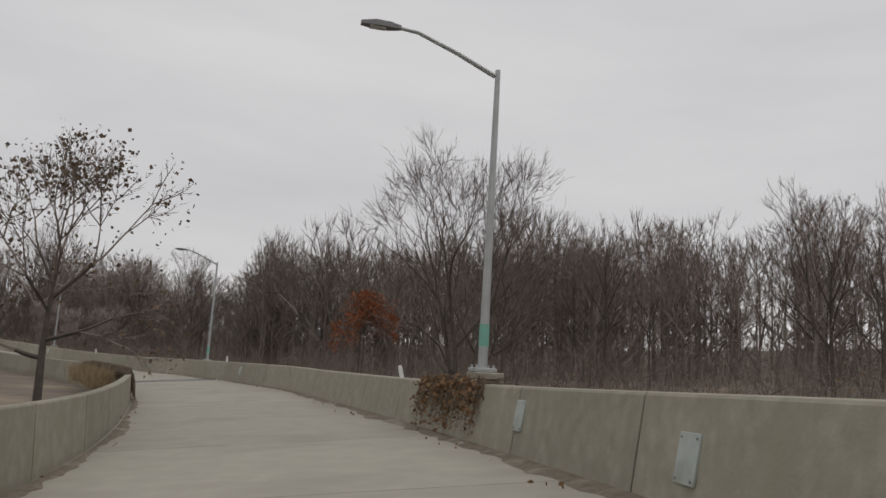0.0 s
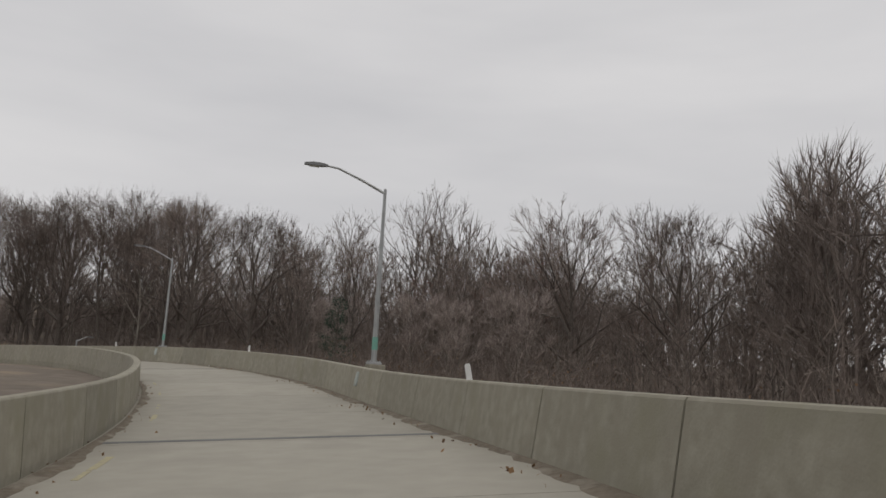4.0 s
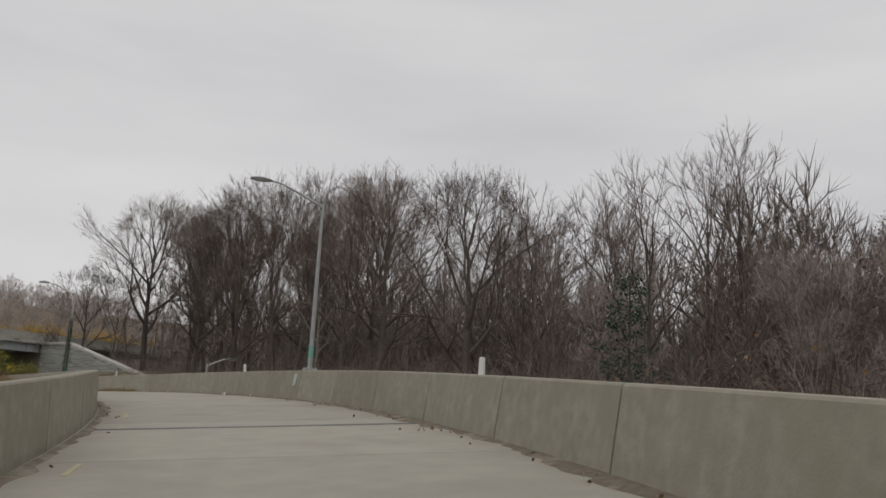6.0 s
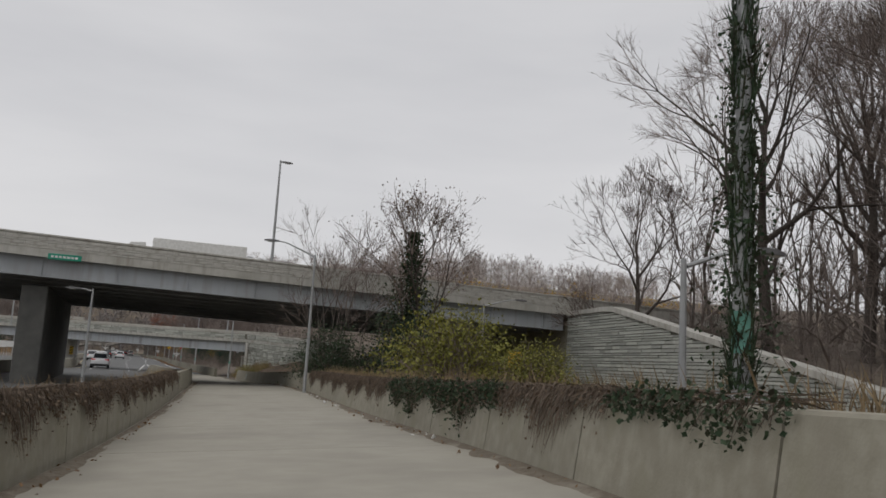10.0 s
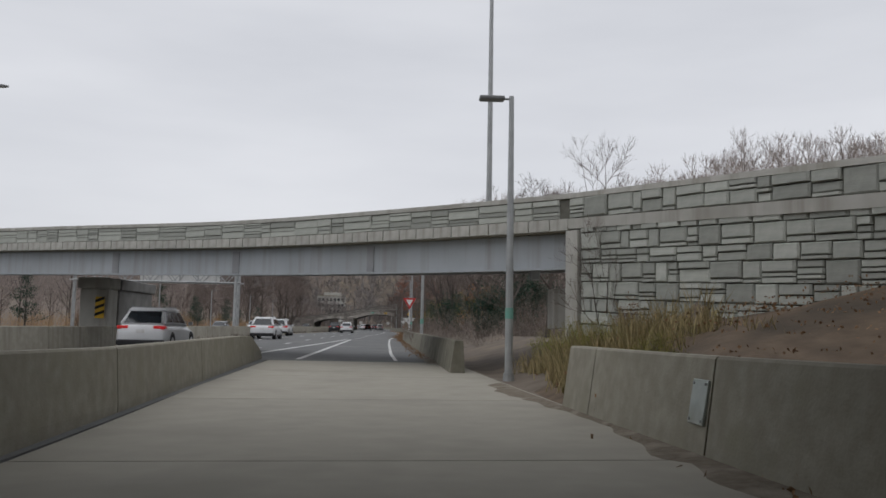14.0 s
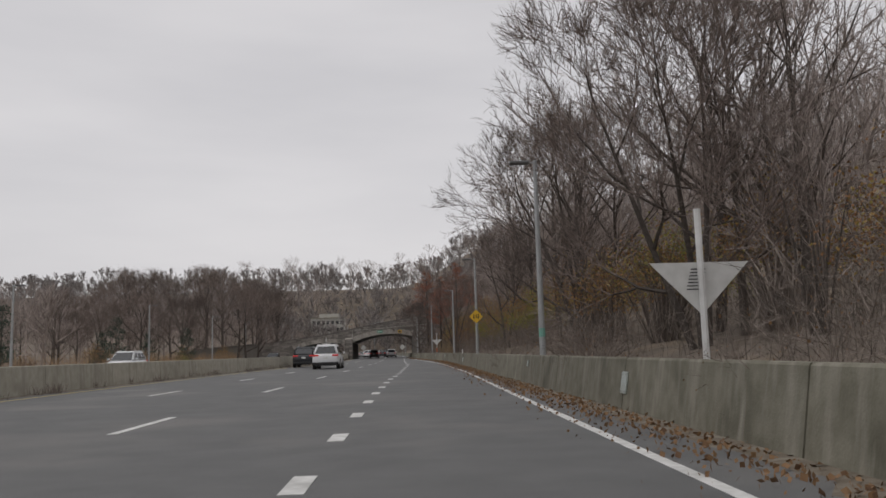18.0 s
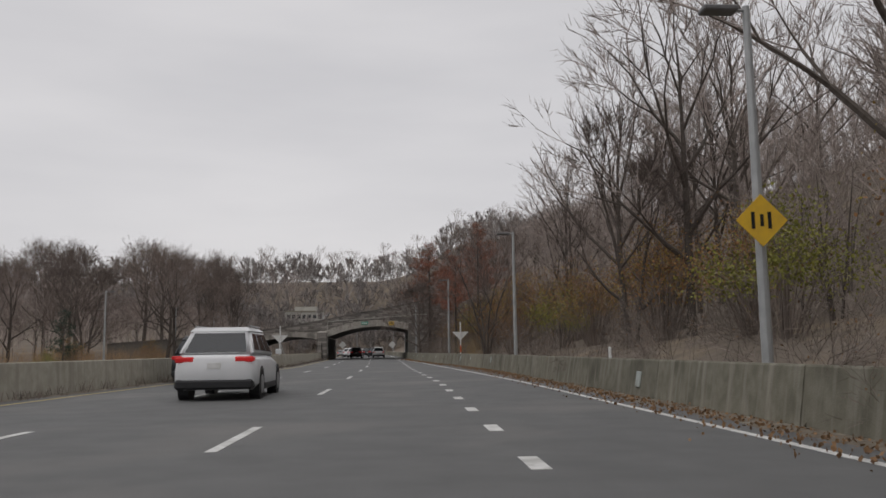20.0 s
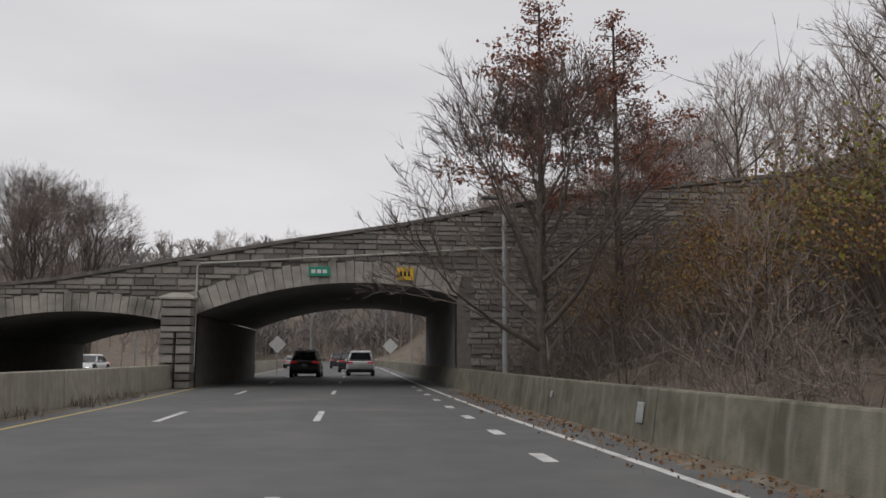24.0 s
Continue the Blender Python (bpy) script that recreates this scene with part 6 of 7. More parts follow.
# ---- street lamps ----
def cobra_lamp(x, y, z0, height, yaw, arm=1.9, rise=0.75, label="tall galvanised street lamp with a curved arm and cobra head", group="", thick=0.088, tag=True):
    """Tapered pole, arm towards yaw, cobra head."""
    ob = empty("street_lamp", (x, y, z0), yaw, label, "street lamp", group)
    bm = bmesh.new()
    tube(bm, [(0, 0, 0), (0, 0, height * 0.5), (0, 0, height)], [thick, thick * 0.8, thick * 0.55], 10)
    part("pole", bm, M_GALV, ob)
    bm = bmesh.new()
    box(bm, -0.2, 0.2, -0.2, 0.2, -0.02, 0.05, 0.01)
    for a, b in ((-0.15, -0.15), (0.15, -0.15), (0.15, 0.15), (-0.15, 0.15)):
        tube(bm, [(a, b, 0.03), (a, b, 0.1)], [0.025, 0.025], 6)
    part("base_plate", bm, M_GALV, ob)
    pts = [(0, 0.05, height - 0.12), (0, arm * 0.4, height - 0.12 + rise * 0.5), (0, arm * 0.8, height - 0.12 + rise * 0.95), (0, arm, height - 0.12 + rise)]
    bm = bmesh.new()
    tube(bm, pts, [0.045, 0.04, 0.033, 0.03], 6)
    part("arm", bm, M_GALV, ob)
    hz = height - 0.12 + rise
    bm = bmesh.new()
    loft(bm, [[(-w, yy, hz + a), (w, yy, hz + a), (w * 0.85, yy, hz + b), (-w * 0.85, yy, hz + b)] for yy, w, a, b in ((arm - 0.06, 0.04, -0.03, 0.04), (arm + 0.14, 0.09, -0.045, 0.06), (arm + 0.4, 0.11, -0.05, 0.06), (arm + 0.66, 0.06, -0.04, 0.02))])
    hd = part("head", bm, M_GALV_DK, ob, "dark lamp head")
    bm = bmesh.new()
    loft(bm, [[(-w, yy, hz + a), (w, yy, hz + a), (w * 0.6, yy, hz - 0.08), (-w * 0.6, yy, hz - 0.08)][::-1] for yy, w, a in ((arm + 0.22, 0.07, -0.049), (arm + 0.5, 0.08, -0.049))])
    part("lens", bm, M_GLASSY, hd)
    if tag:
        bm = bmesh.new()
        tube(bm, [(0, 0, 0.42), (0, 0, 0.8)], [thick * 1.02 + 0.002, thick * 1.0 + 0.002], 10)
        part("number_tag", bm, M_TAG, ob, "faded green band on the pole")
    return ob


def yaw_of(vx, vy):
    return math.degrees(math.atan2(-vx, vy))


for x, y, base, top in ((-95.75, -138.02, 1.02, 6.45), (-60.0, -128.6, 1.04, 6.85), (-33.65, -111.92, 1.6, 7.0), (-12.95, -87.65, 2.58, 8.3), (0.2, -51.5, 2.14, 8.2)):
    p = Vector((x, y, base - 0.93))
    k = int(np.interp(ramp_s(x, y), R_S, np.arange(len(R_S))))
    cobra_lamp(p.x, p.y, base, top - base, yaw_of(-R_NORM[k, 0], -R_NORM[k, 1]), 1.9, 0.62, group="street lamps along the ramp")
    bm = bmesh.new()
    box(bm, -0.3, 0.3, -0.2, 0.3, -1.6, -0.021, 0.02)
    ob = part("pedestal", bm, M_CONC, None, "")
    ob.name = "lamp_pedestal"
    ob.matrix_basis = pose(p.x, p.y, base, 0, 0, yaw_of(R_NORM[k, 0], R_NORM[k, 1]))
    tagged(ob, "concrete pedestal carrying a street lamp behind the barrier", "pedestal", "lamp pedestals")
cobra_lamp(3.3, -17.3, 0.5, 7.0, 90, 1.9, 0.6, "galvanised street lamp with a curved arm, lit", tag=False)
cobra_lamp(3.5, -46.3, -0.1, 4.4, -80, 1.9, 0.5, "street lamp rising from the lower road by the stone wing wall", tag=False)
cobra_lamp(13.6, -15.1, -0.1, 6.1, -90, 2.0, 0.5, "street lamp by the underpass opening", tag=False)
cobra_lamp(-5.4, -73.4, -0.1, 3.2, -75, 1.8, 0.45, "street lamp rising from the lower road", tag=False)
cobra_lamp(-6.9, -12.4, 0.0, 5.2, 90, 0.6, 0.1, "street lamp beside the overpass pier", tag=False)
cobra_lamp(2.85, -6.3, 7.2, 7.5, -90, 0.12, 0.03, "tall slim lamp column standing on the overpass", tag=False, thick=0.1)
cobra_lamp(-22, 12, 7.2, 7.0, 90, 0.9, 0.05, "tall slim lamp column standing on the overpass", tag=False, thick=0.1)
cobra_lamp(4.85, 33.6, 3.96, 12.0 - 3.0, -90, 1.4, 0.25, "tall slim lamp column standing on the curved overpass", tag=False, thick=0.09)
cobra_lamp(-17.5, 46, 4.2, 7.2, -90, 1.4, 0.25, "tall slim lamp column standing on the curved overpass", tag=False, thick=0.09)
for x, y, h, yw in ((-7.5, 262, 7.5, -90), (-13.8, 270, 7.5, -90), (1.0, 285, 7.5, 90), (-1.0, 312, 7.5, 90)):
    cobra_lamp(x, y, 0.0, h, yw, 1.6, 0.3, "street lamp beyond the stone bridge", "street lamps beyond the bridge", tag=False)


def flat_lamp(x, y, z0, top, yaw=90, label="grey street lamp with a flat box head behind the barrier", group="street lamps along the highway", tag=True):
    ob = empty("street_lamp", (x, y, z0), yaw, label, "street lamp", group)
    h = top - z0
    bm = bmesh.new()
    tube(bm, [(0, 0, 0), (0, 0, h * 0.5), (0, 0, h)], [0.1, 0.085, 0.06], 10)
    part("pole", bm, M_GALV, ob)
    bm = bmesh.new()
    tube(bm, [(0, 0, 0), (0, 0, 0.3)], [0.15, 0.13], 10)
    part("base", bm, M_GALV, ob)
    bm = bmesh.new()
    tube(bm, [(0, 0.03, h - 0.07), (0, 0.2, h - 0.07)], [0.03, 0.03], 6)
    part("arm", bm, M_GALV, ob)
    bm = bmesh.new()
    box(bm, -0.15, 0.15, 0.18, 0.8, h - 0.12, h - 0.02, 0.025)
    part("head", bm, M_GALV_DK, ob, "dark flat lamp head")
    bm = bmesh.new()
    tube(bm, [(0, 0, 1.6), (0, 0, 1.86)], [0.099, 0.098], 10)
    if tag:
        part("number_tag", bm, M_TAG, ob, "faded green band on the pole")
    else:
        bm.free()
    return ob


POLES = [(4.9, 29.1), (3.5, 56.0), (3.25, 83.0), (3.4, 110.0), (3.75, 137.0), (3.85, 164.0), (2.6, 191.0), (1.25, 229.6)]
for x, y in POLES:
    flat_lamp(x, y, ground_z(x, y) - 0.1, 6.9, tag=y < 120)
for k in range(9):
    yy = 92 + k * 26
    flat_lamp(left_x(yy) - 16.5, yy, -0.1, 6.6, -90, "grey street lamp beyond the opposite carriageway", "street lamps beyond the highway", False)


# ---- signs ----
def tri(bm, side, y0, y1, dz=0.0, tall=0.866):
    h = side * tall
    loft(bm, [[(-side / 2, yy, dz), (side / 2, yy, dz), (0, yy, dz - h)][::-1] for yy in (y0, y1)])


def yield_sign(x, y, z_top, yaw, post_z=None, label="red and white triangular yield sign on a lamp post", side=1.22):
    ob = empty("yield_sign", (x, y, z_top), yaw, label, "road sign")
    bm = bmesh.new()
    tall = 0.866 if post_z is None else 0.52
    tri(bm, side, -0.012, 0.0, 0.0, tall)
    part("panel", bm, M_SIGNBACK, ob, "bare metal back")
    bm = bmesh.new()
    tri(bm, side * 0.98, -0.018, -0.0125, -0.006, tall)
    part("border", bm, M_RED, ob, "red border")
    bm = bmesh.new()
    tri(bm, side * 0.5, -0.024, -0.0185, -0.17 * tall / 0.866, tall)
    part("centre", bm, M_SIGNWHITE, ob, "white centre")
    if post_z is not None:
        bm = bmesh.new()
        tube(bm, [(0, 0.05, post_z - z_top), (0, 0.05, 0.72)], [0.045, 0.045], 6)
        part("post", bm, M_SIGNWHITE, ob, "pale steel post")
    return ob


yield_sign(3.06, 82.86, 3.77, 0)
b_ = yield_sign(3.2, 95.8, 2.12, 180, 0.2, "yield sign turned away, faded print on its bare back", 1.36)
for k in range(7):
    bm = bmesh.new()
    box(bm, -0.08 + 0.012 * k, 0.12 + 0.012 * k, 0.002, 0.006, -0.1 - 0.045 * k, -0.085 - 0.045 * k)
    part("print_bar", bm, M_DARKPL, b_, "row of unreadable dark print")
r_ = yield_sign(2.95, 184.4, 2.43, 180, 0.2, "yield sign turned away, bare metal back on a post")
bm = bmesh.new()
tube(bm, [(0, 0.05, -1.5), (0, 0.05, -1.0)], [0.055, 0.055], 8)
part("reflector_sleeve", bm, M_SLEEVE, r_, "orange reflective sleeve")
l_ = yield_sign(-10.75, 188.4, 2.43, 180, 0.2, "yield sign turned away behind the median barrier, braced post")
bm = bmesh.new()
tube(bm, [(0, 0.05, -0.5), (-0.65, 0.3, -2.3)], [0.03, 0.03], 6)
part("brace", bm, M_GALV, l_)
yield_sign(-16.8, 29, 3.0, 180, 0.0, "yield sign turned away beyond the median")


def diamond(x, y, z, yaw, material, label, side=0.85, marks=False, post=None):
    ob = empty("warning_sign", (x, y, z), yaw, label, "road sign")
    bm = bmesh.new()
    r = side * 0.707
    loft(bm, [[(-r, yy, 0), (0, yy, -r), (r, yy, 0), (0, yy, r)] for yy in (0.0, -0.015)])
    part("panel", bm, material, ob)
    if marks:
        for dx, h in ((-0.15, 0.28), (0.0, 0.2), (0.13, 0.28)):
            bm = bmesh.new()
            box(bm, dx - 0.03, dx + 0.03, -0.021, -0.0155, -h / 2, h / 2)
            part("symbol_bar", bm, M_BLACK, ob)
    if post is not None:
        bm = bmesh.new()
        tube(bm, [(0, 0.03, post - z), (0, 0.03, 0.3)], [0.035, 0.035], 6)
        part("post", bm, M_GALV, ob)
    return ob


diamond(3.72, 136.85, 3.15, 0, M_SIGNYEL, "yellow lane-merge warning sign on a lamp post", 0.62, True)
diamond(-9.9, 262, 2.2, 0, M_SIGNBACK, "diamond sign turned away on a post beyond the bridge", 0.9, False, 0.0)
diamond(-1.6, 268, 2.2, 0, M_SIGNBACK, "diamond sign turned away on a post beyond the bridge", 0.9, False, 0.0)
ch = empty("chevron_sign", (14.3, -17.9, 2.9), -25, "yellow curve chevron sign by the underpass", "road sign")
bm = bmesh.new()
box(bm, -0.35, 0.35, -0.015, 0.0, -0.45, 0.45)
part("panel", bm, M_SIGNYEL, ch)
bm = bmesh.new()
loft(bm, [[(-0.2, yy, 0.0), (0.12, yy, -0.36), (0.28, yy, -0.36), (-0.02, yy, 0.0), (0.28, yy, 0.36), (0.12, yy, 0.36)] for yy in (-0.016, -0.022)])
part("chevron", bm, M_BLACK, ch)
bm = bmesh.new()
tube(bm, [(0, 0.03, -3.0), (0, 0.03, 0.4)], [0.04, 0.04], 6)
part("post", bm, M_GALV, ch)
for x, y, z in ((-24, 102, 2.0), (-23, 84, 2.0)):
    ob = empty("guide_sign", (x, y, z), 8, "rectangular road sign turned away on two posts", "road sign")
    bm = bmesh.new()
    box(bm, -0.6, 0.6, -0.02, 0.02, -0.5, 0.5)
    part("panel", bm, M_SIGNWHITE, ob)
    for dx in (-0.4, 0.4):
        bm = bmesh.new()
        tube(bm, [(dx, 0.05, -2.1), (dx, 0.05, 0.4)], [0.04, 0.04], 6)
        part("post", bm, M_GALV, ob)

# ---- sign gantry over the opposite carriageway ----
ga = empty("sign_gantry", (-12.75, 87.0, 0.0), 0, "galvanised steel truss gantry with sign boxes seen from behind", "gantry")
GT, GW = 6.25, 1.3
for dy in (-0.7, 0.7):
    bm = bmesh.new()
    tube(bm, [(-0.35, dy, -0.1), (-0.35, dy, GT + 0.2)], [0.17, 0.15], 10)
    part("column", bm, M_GALV, ga)
for k in range(5):
    bm = bmesh.new()
    z0, z1 = 0.6 + k * 1.05, 1.65 + k * 1.05
    tube(bm, [(-0.35, -0.7, z0), (-0.35, 0.7, z1)] if k % 2 else [(-0.35, 0.7, z0), (-0.35, -0.7, z1)], [0.05, 0.05], 5)
    part("column_brace", bm, M_GALV, ga)
for dy in (-0.7, 0.7):
    for dz in (GT - GW, GT):
        bm = bmesh.new()
        tube(bm, [(0.1, dy, dz), (-15.5, dy, dz)], [0.08, 0.08], 6)
        part("chord", bm, M_GALV, ga)
for dy in (-0.7, 0.7):
    for k in range(13):
        bm = bmesh.new()
        a, b = -0.35 - k * 1.15, -0.35 - (k + 1) * 1.15
        tube(bm, [(a, dy, GT - GW if k % 2 else GT), (b, dy, GT if k % 2 else GT - GW)], [0.045, 0.045], 5)
        part("diagonal", bm, M_GALV, ga)
for x0, x1, z0, z1 in ((-9.6, -2.2, GT - GW - 0.1, GT + 0.1), (-8.2, -4.2, GT + 0.12, GT + 0.95)):
    bm = bmesh.new()
    box(bm, x0, x1, 0.82, 0.9, z0, z1, 0.01)
    sb = part("sign_panel", bm, M_SIGNBACK, ga, "grey sign back")
    for k in range(5):
        bm = bmesh.new()
        xx = x0 + 0.3 + k * (x1 - x0 - 0.6) / 4
        box(bm, xx - 0.04, xx + 0.04, 0.74, 0.819, z0, z1)
        part("stiffener", bm, M_GALV, sb)
bm = bmesh.new()
tube(bm, [(-15.3, 0, -0.1), (-15.3, 0, GT)], [0.17, 0.15], 10)
part("column", bm, M_GALV, ga)


# ---- vehicles ----
def car(x, y, z, yaw, paint, kind, label, lit=True, name="car"):
    """A car with its nose to +y: body, windows, wheels, lamps."""
    L, W, H, belt, van = dict(suv=(4.8, 1.94, 1.74, 1.08, 0), van=(5.1, 1.98, 1.76, 1.04, 1), sedan=(4.7, 1.82, 1.45, 0.92, 2), box=(5.6, 2.0, 2.1, 1.15, 1), truck=(7.5, 2.4, 3.2, 1.3, 1))[kind]
    ob = empty(name, (x, y, z), yaw, label, "car", "")
    hw, hl = W / 2, L / 2

    def sec(yy, w, z0, z1):
        c = 0.15
        return [(-w + c, yy, z0), (w - c, yy, z0), (w, yy, z0 + c), (w + 0.0, yy, (z0 + z1) / 2), (w - 0.03, yy, z1 - c), (w - c - 0.03, yy, z1), (-w + c + 0.03, yy, z1), (-w + 0.03, yy, z1 - c), (-w, yy, (z0 + z1) / 2), (-w, yy, z0 + c)]
    bm = bmesh.new()
    hood = belt - 0.06
    loft(bm, [sec(yy, w, z0, z1) for yy, w, z0, z1 in ((-hl, hw - 0.16, 0.42, belt - 0.1), (-hl + 0.08, hw - 0.05, 0.3, belt - 0.01), (-hl + 0.5, hw, 0.24, belt), (0, hw, 0.22, belt), (hl - 1.25, hw, 0.22, hood), (hl - 0.35, hw - 0.05, 0.25, hood - 0.14), (hl, hw - 0.22, 0.36, hood - 0.32))])
    body = part("body", bm, paint, ob)
    body.data.shade_smooth()
    y_r0, y_r1 = (-hl + 0.12, -hl + 0.72) if van == 0 else (-hl + 0.12, -hl + 0.42) if van == 1 else (-hl + 0.75, -hl + 1.35)
    y_f1, y_f0 = (hl - 2.1, hl - 1.2) if van != 2 else (hl - 2.2, hl - 1.35)

    def cab(yy, w, zz):
        return [(-w, yy, zz), (w, yy, zz)]
    tw = hw - 0.27
    bm = bmesh.new()
    lo = [(-hw + 0.07, y_r0, belt - 0.02), (hw - 0.07, y_r0, belt - 0.02), (hw - 0.07, y_f0, belt - 0.08), (-hw + 0.07, y_f0, belt - 0.08)]
    hi = [(-tw, y_r1, H - 0.06), (tw, y_r1, H - 0.06), (tw, y_f1, H - 0.06), (-tw, y_f1, H - 0.06)]
    loft(bm, [lo, hi])
    bmesh.ops.bevel(bm, geom=bm.edges[:], offset=0.07, segments=3, affect="EDGES")
    part("cabin", bm, paint, ob).data.shade_smooth()

    def pane(nm, corners):
        """A pane a little proud of the cabin."""
        c = sum((Vector(q) for q in corners), Vector()) / 4
        nrm = (Vector(corners[1]) - Vector(corners[0])).cross(Vector(corners[3]) - Vector(corners[0])).normalized()
        if nrm.dot(c - Vector((0, (y_r0 + y_f0) / 2, belt))) < 0:
            nrm = -nrm
        b2 = bmesh.new()
        loft(b2, [[tuple(Vector(q) + nrm * o) for q in corners] for o in (-0.01, 0.008)])
        bmesh.ops.recalc_face_normals(b2, faces=b2.faces[:])
        part(nm, b2, M_CARGLASS, ob, "dark tinted glass")

    def mid(a, b, f):
        return tuple(Vector(a).lerp(Vector(b), f))

    def quad(p00, p10, p11, p01, u0, u1, v0, v1):
        return [mid(mid(p00, p10, u), mid(p01, p11, u), v) for u, v in ((u0, v0), (u1, v0), (u1, v1), (u0, v1))]
    pane("rear_window", quad(lo[0], lo[1], hi[1], hi[0], 0.09, 0.91, 0.12, 0.86))
    pane("windscreen", quad(lo[3], lo[2], hi[2], hi[3], 0.06, 0.94, 0.1, 0.92))
    for a, b, c, d in ((lo[0], lo[3], hi[3], hi[0]), (lo[1], lo[2], hi[2], hi[1])):
        for u0, u1 in ((0.07, 0.31), (0.35, 0.63), (0.67, 0.93)):
            pane("side_window", quad(a, b, c, d, u0, u1, 0.2, 0.84))
    bm = bmesh.new()
    loft(bm, [[(-tw - 0.03, y_r1 - 0.05, H - 0.1), (tw + 0.03, y_r1 - 0.05, H - 0.1), (tw + 0.03, y_f1 + 0.02, H - 0.09), (-tw - 0.03, y_f1 + 0.02, H - 0.09)], [(-tw + 0.08, y_r1 + 0.06, H), (tw - 0.08, y_r1 + 0.06, H), (tw - 0.1, y_f1 - 0.12, H), (-tw + 0.1, y_f1 - 0.12, H)]])
    part("roof", bm, paint, ob)
    # wheels
    R = 0.35 if kind != "truck" else 0.48
    for sx in (-1, 1):
        for wy in (-hl + 0.95, hl - 0.95):
            bm = bmesh.new()
            tube(bm, [(sx * (hw - 0.24), wy, R), (sx * (hw + 0.005), wy, R)], [R, R], 18)
            wheel = part("wheel", bm, M_BLACK, ob, "black tyre")
            bm = bmesh.new()
            tube(bm, [(sx * (hw + 0.006), wy, R), (sx * (hw + 0.02), wy, R)], [R * 0.66, R * 0.6], 14)
            part("rim", bm, M_RIM, wheel)
            bm = bmesh.new()
            tube(bm, [(sx * (hw - 0.25), wy, R + 0.02), (sx * (hw + 0.001), wy, R + 0.02)], [R + 0.075, R + 0.075], 20)
            part("wheel_arch", bm, M_DARKPL, ob, "dark wheel arch lining")
        bm = bmesh.new()
        box(bm, min(sx * (hw - 0.12), sx * (hw + 0.012)), max(sx * (hw - 0.12), sx * (hw + 0.012)), -hl + 1.38, hl - 1.38, 0.2, 0.38, 0.03)
        part("sill_cladding", bm, M_DARKPL, ob, "dark lower cladding")
        # lamps
        bm = bmesh.new()
        zt = belt - 0.12
        box(bm, min(sx * (hw - 0.5), sx * (hw - 0.06)), max(sx * (hw - 0.5), sx * (hw - 0.06)), -hl - 0.012, -hl + 0.3, zt - 0.06, zt + 0.07, 0.03)
        part("tail_lamp", bm, M_TAIL, ob, "red tail lamp")
        bm = bmesh.new()
        box(bm, min(sx * (hw - 0.52), sx * (hw - 0.2)), max(sx * (hw - 0.52), sx * (hw - 0.2)), hl - 0.2, hl - 0.02, hood - 0.46, hood - 0.32, 0.02)
        part("head_lamp", bm, M_HEAD if lit else M_GLASSY, ob)
        bm = bmesh.new()
        box(bm, min(sx * (hw + 0.02), sx * (hw + 0.18)), max(sx * (hw + 0.02), sx * (hw + 0.18)), y_f0 - 0.42, y_f0 - 0.3, belt - 0.02, belt + 0.13, 0.02)
        part("mirror", bm, paint, ob)
    bm = bmesh.new()
    box(bm, -hw + 0.06, hw - 0.06, -hl - 0.04, -hl + 0.3, 0.27, 0.5, 0.05)
    part("bumper", bm, M_DARKPL, ob, "dark rear bumper")
    bm = bmesh.new()
    box(bm, -0.16, 0.16, -hl - 0.02, -hl + 0.05, belt - 0.33, belt - 0.19, 0.005)
    part("number_plate", bm, M_SIGNWHITE, ob)
    if kind in ("suv", "van"):
        for sx in (-1, 1):
            bm = bmesh.new()
            tube(bm, [(sx * (tw - 0.05), y_r1 + 0.2, H + 0.03), (sx * (tw - 0.05), y_f1 - 0.2, H + 0.03)], [0.022, 0.022], 5)
            part("roof_rail", bm, M_GALV, ob)
    return ob


CARS = [(-8.5, 76.5, 0, "white", "suv", "white sport utility car past the curved overpass"),
        (-10.6, 99, 0, "white", "van", "white panel van in the far lane"),
        (-9.4, 157, 0, "dark", "suv", "black sport utility car in the middle lane"),
        (-5.0, 276, 1, "dark", "suv", "dark sport utility car in the queue beyond the bridge"),
        (-8.6, 272, 1, "white", "suv", "white sport utility car in the queue beyond the bridge"),
        (-12.2, 300, 2, "silver", "sedan", "silver saloon in the queue beyond the bridge"),
        (-8.2, 330, 3, "white", "suv", "white sport utility car in the queue beyond the bridge"),
        (-12.0, 340, 3, "grey", "sedan", "grey saloon in the queue beyond the bridge"),
        (-3.9, 262, 0, "white", "van", "white minivan under the stone bridge"),
        (-7.4, 257, 0, "grey", "suv", "dark grey sport utility car under the stone bridge"),
        (-10.5, 99, 0, "white", "suv", "white sport utility car in the middle lane"),
        (-6.5, 146, 0, "white", "suv", "white sport utility car with brake lamps lit"),
        (-6.8, 300, 2, "dark", "suv", "dark sport utility car in the queue beyond the bridge"),
        (-10.4, 290, 2, "white", "suv", "white sport utility car in the queue beyond the bridge"),
        (-10.8, 316, 3, "red", "sedan", "dark red saloon in the queue beyond the bridge"),
        (-7.7, 44, 0, "white", "suv", "white compact sport utility car passing the bridge pier"),
        (-19.5, 110, 180, "silver", "sedan", "silver saloon on the opposite carriageway"),
        (-22.5, 150, 180, "white", "suv", "white sport utility car on the opposite carriageway"),
        (-20, 205, 180, "dark", "sedan", "dark saloon on the opposite carriageway"),
        (-23, 262, 180, "white", "sedan", "white saloon on the opposite carriageway")]
for x, y, yw, paint, kind, lab in CARS:
    car(x, y, 0.0, yw, PAINTS[paint], kind, lab)

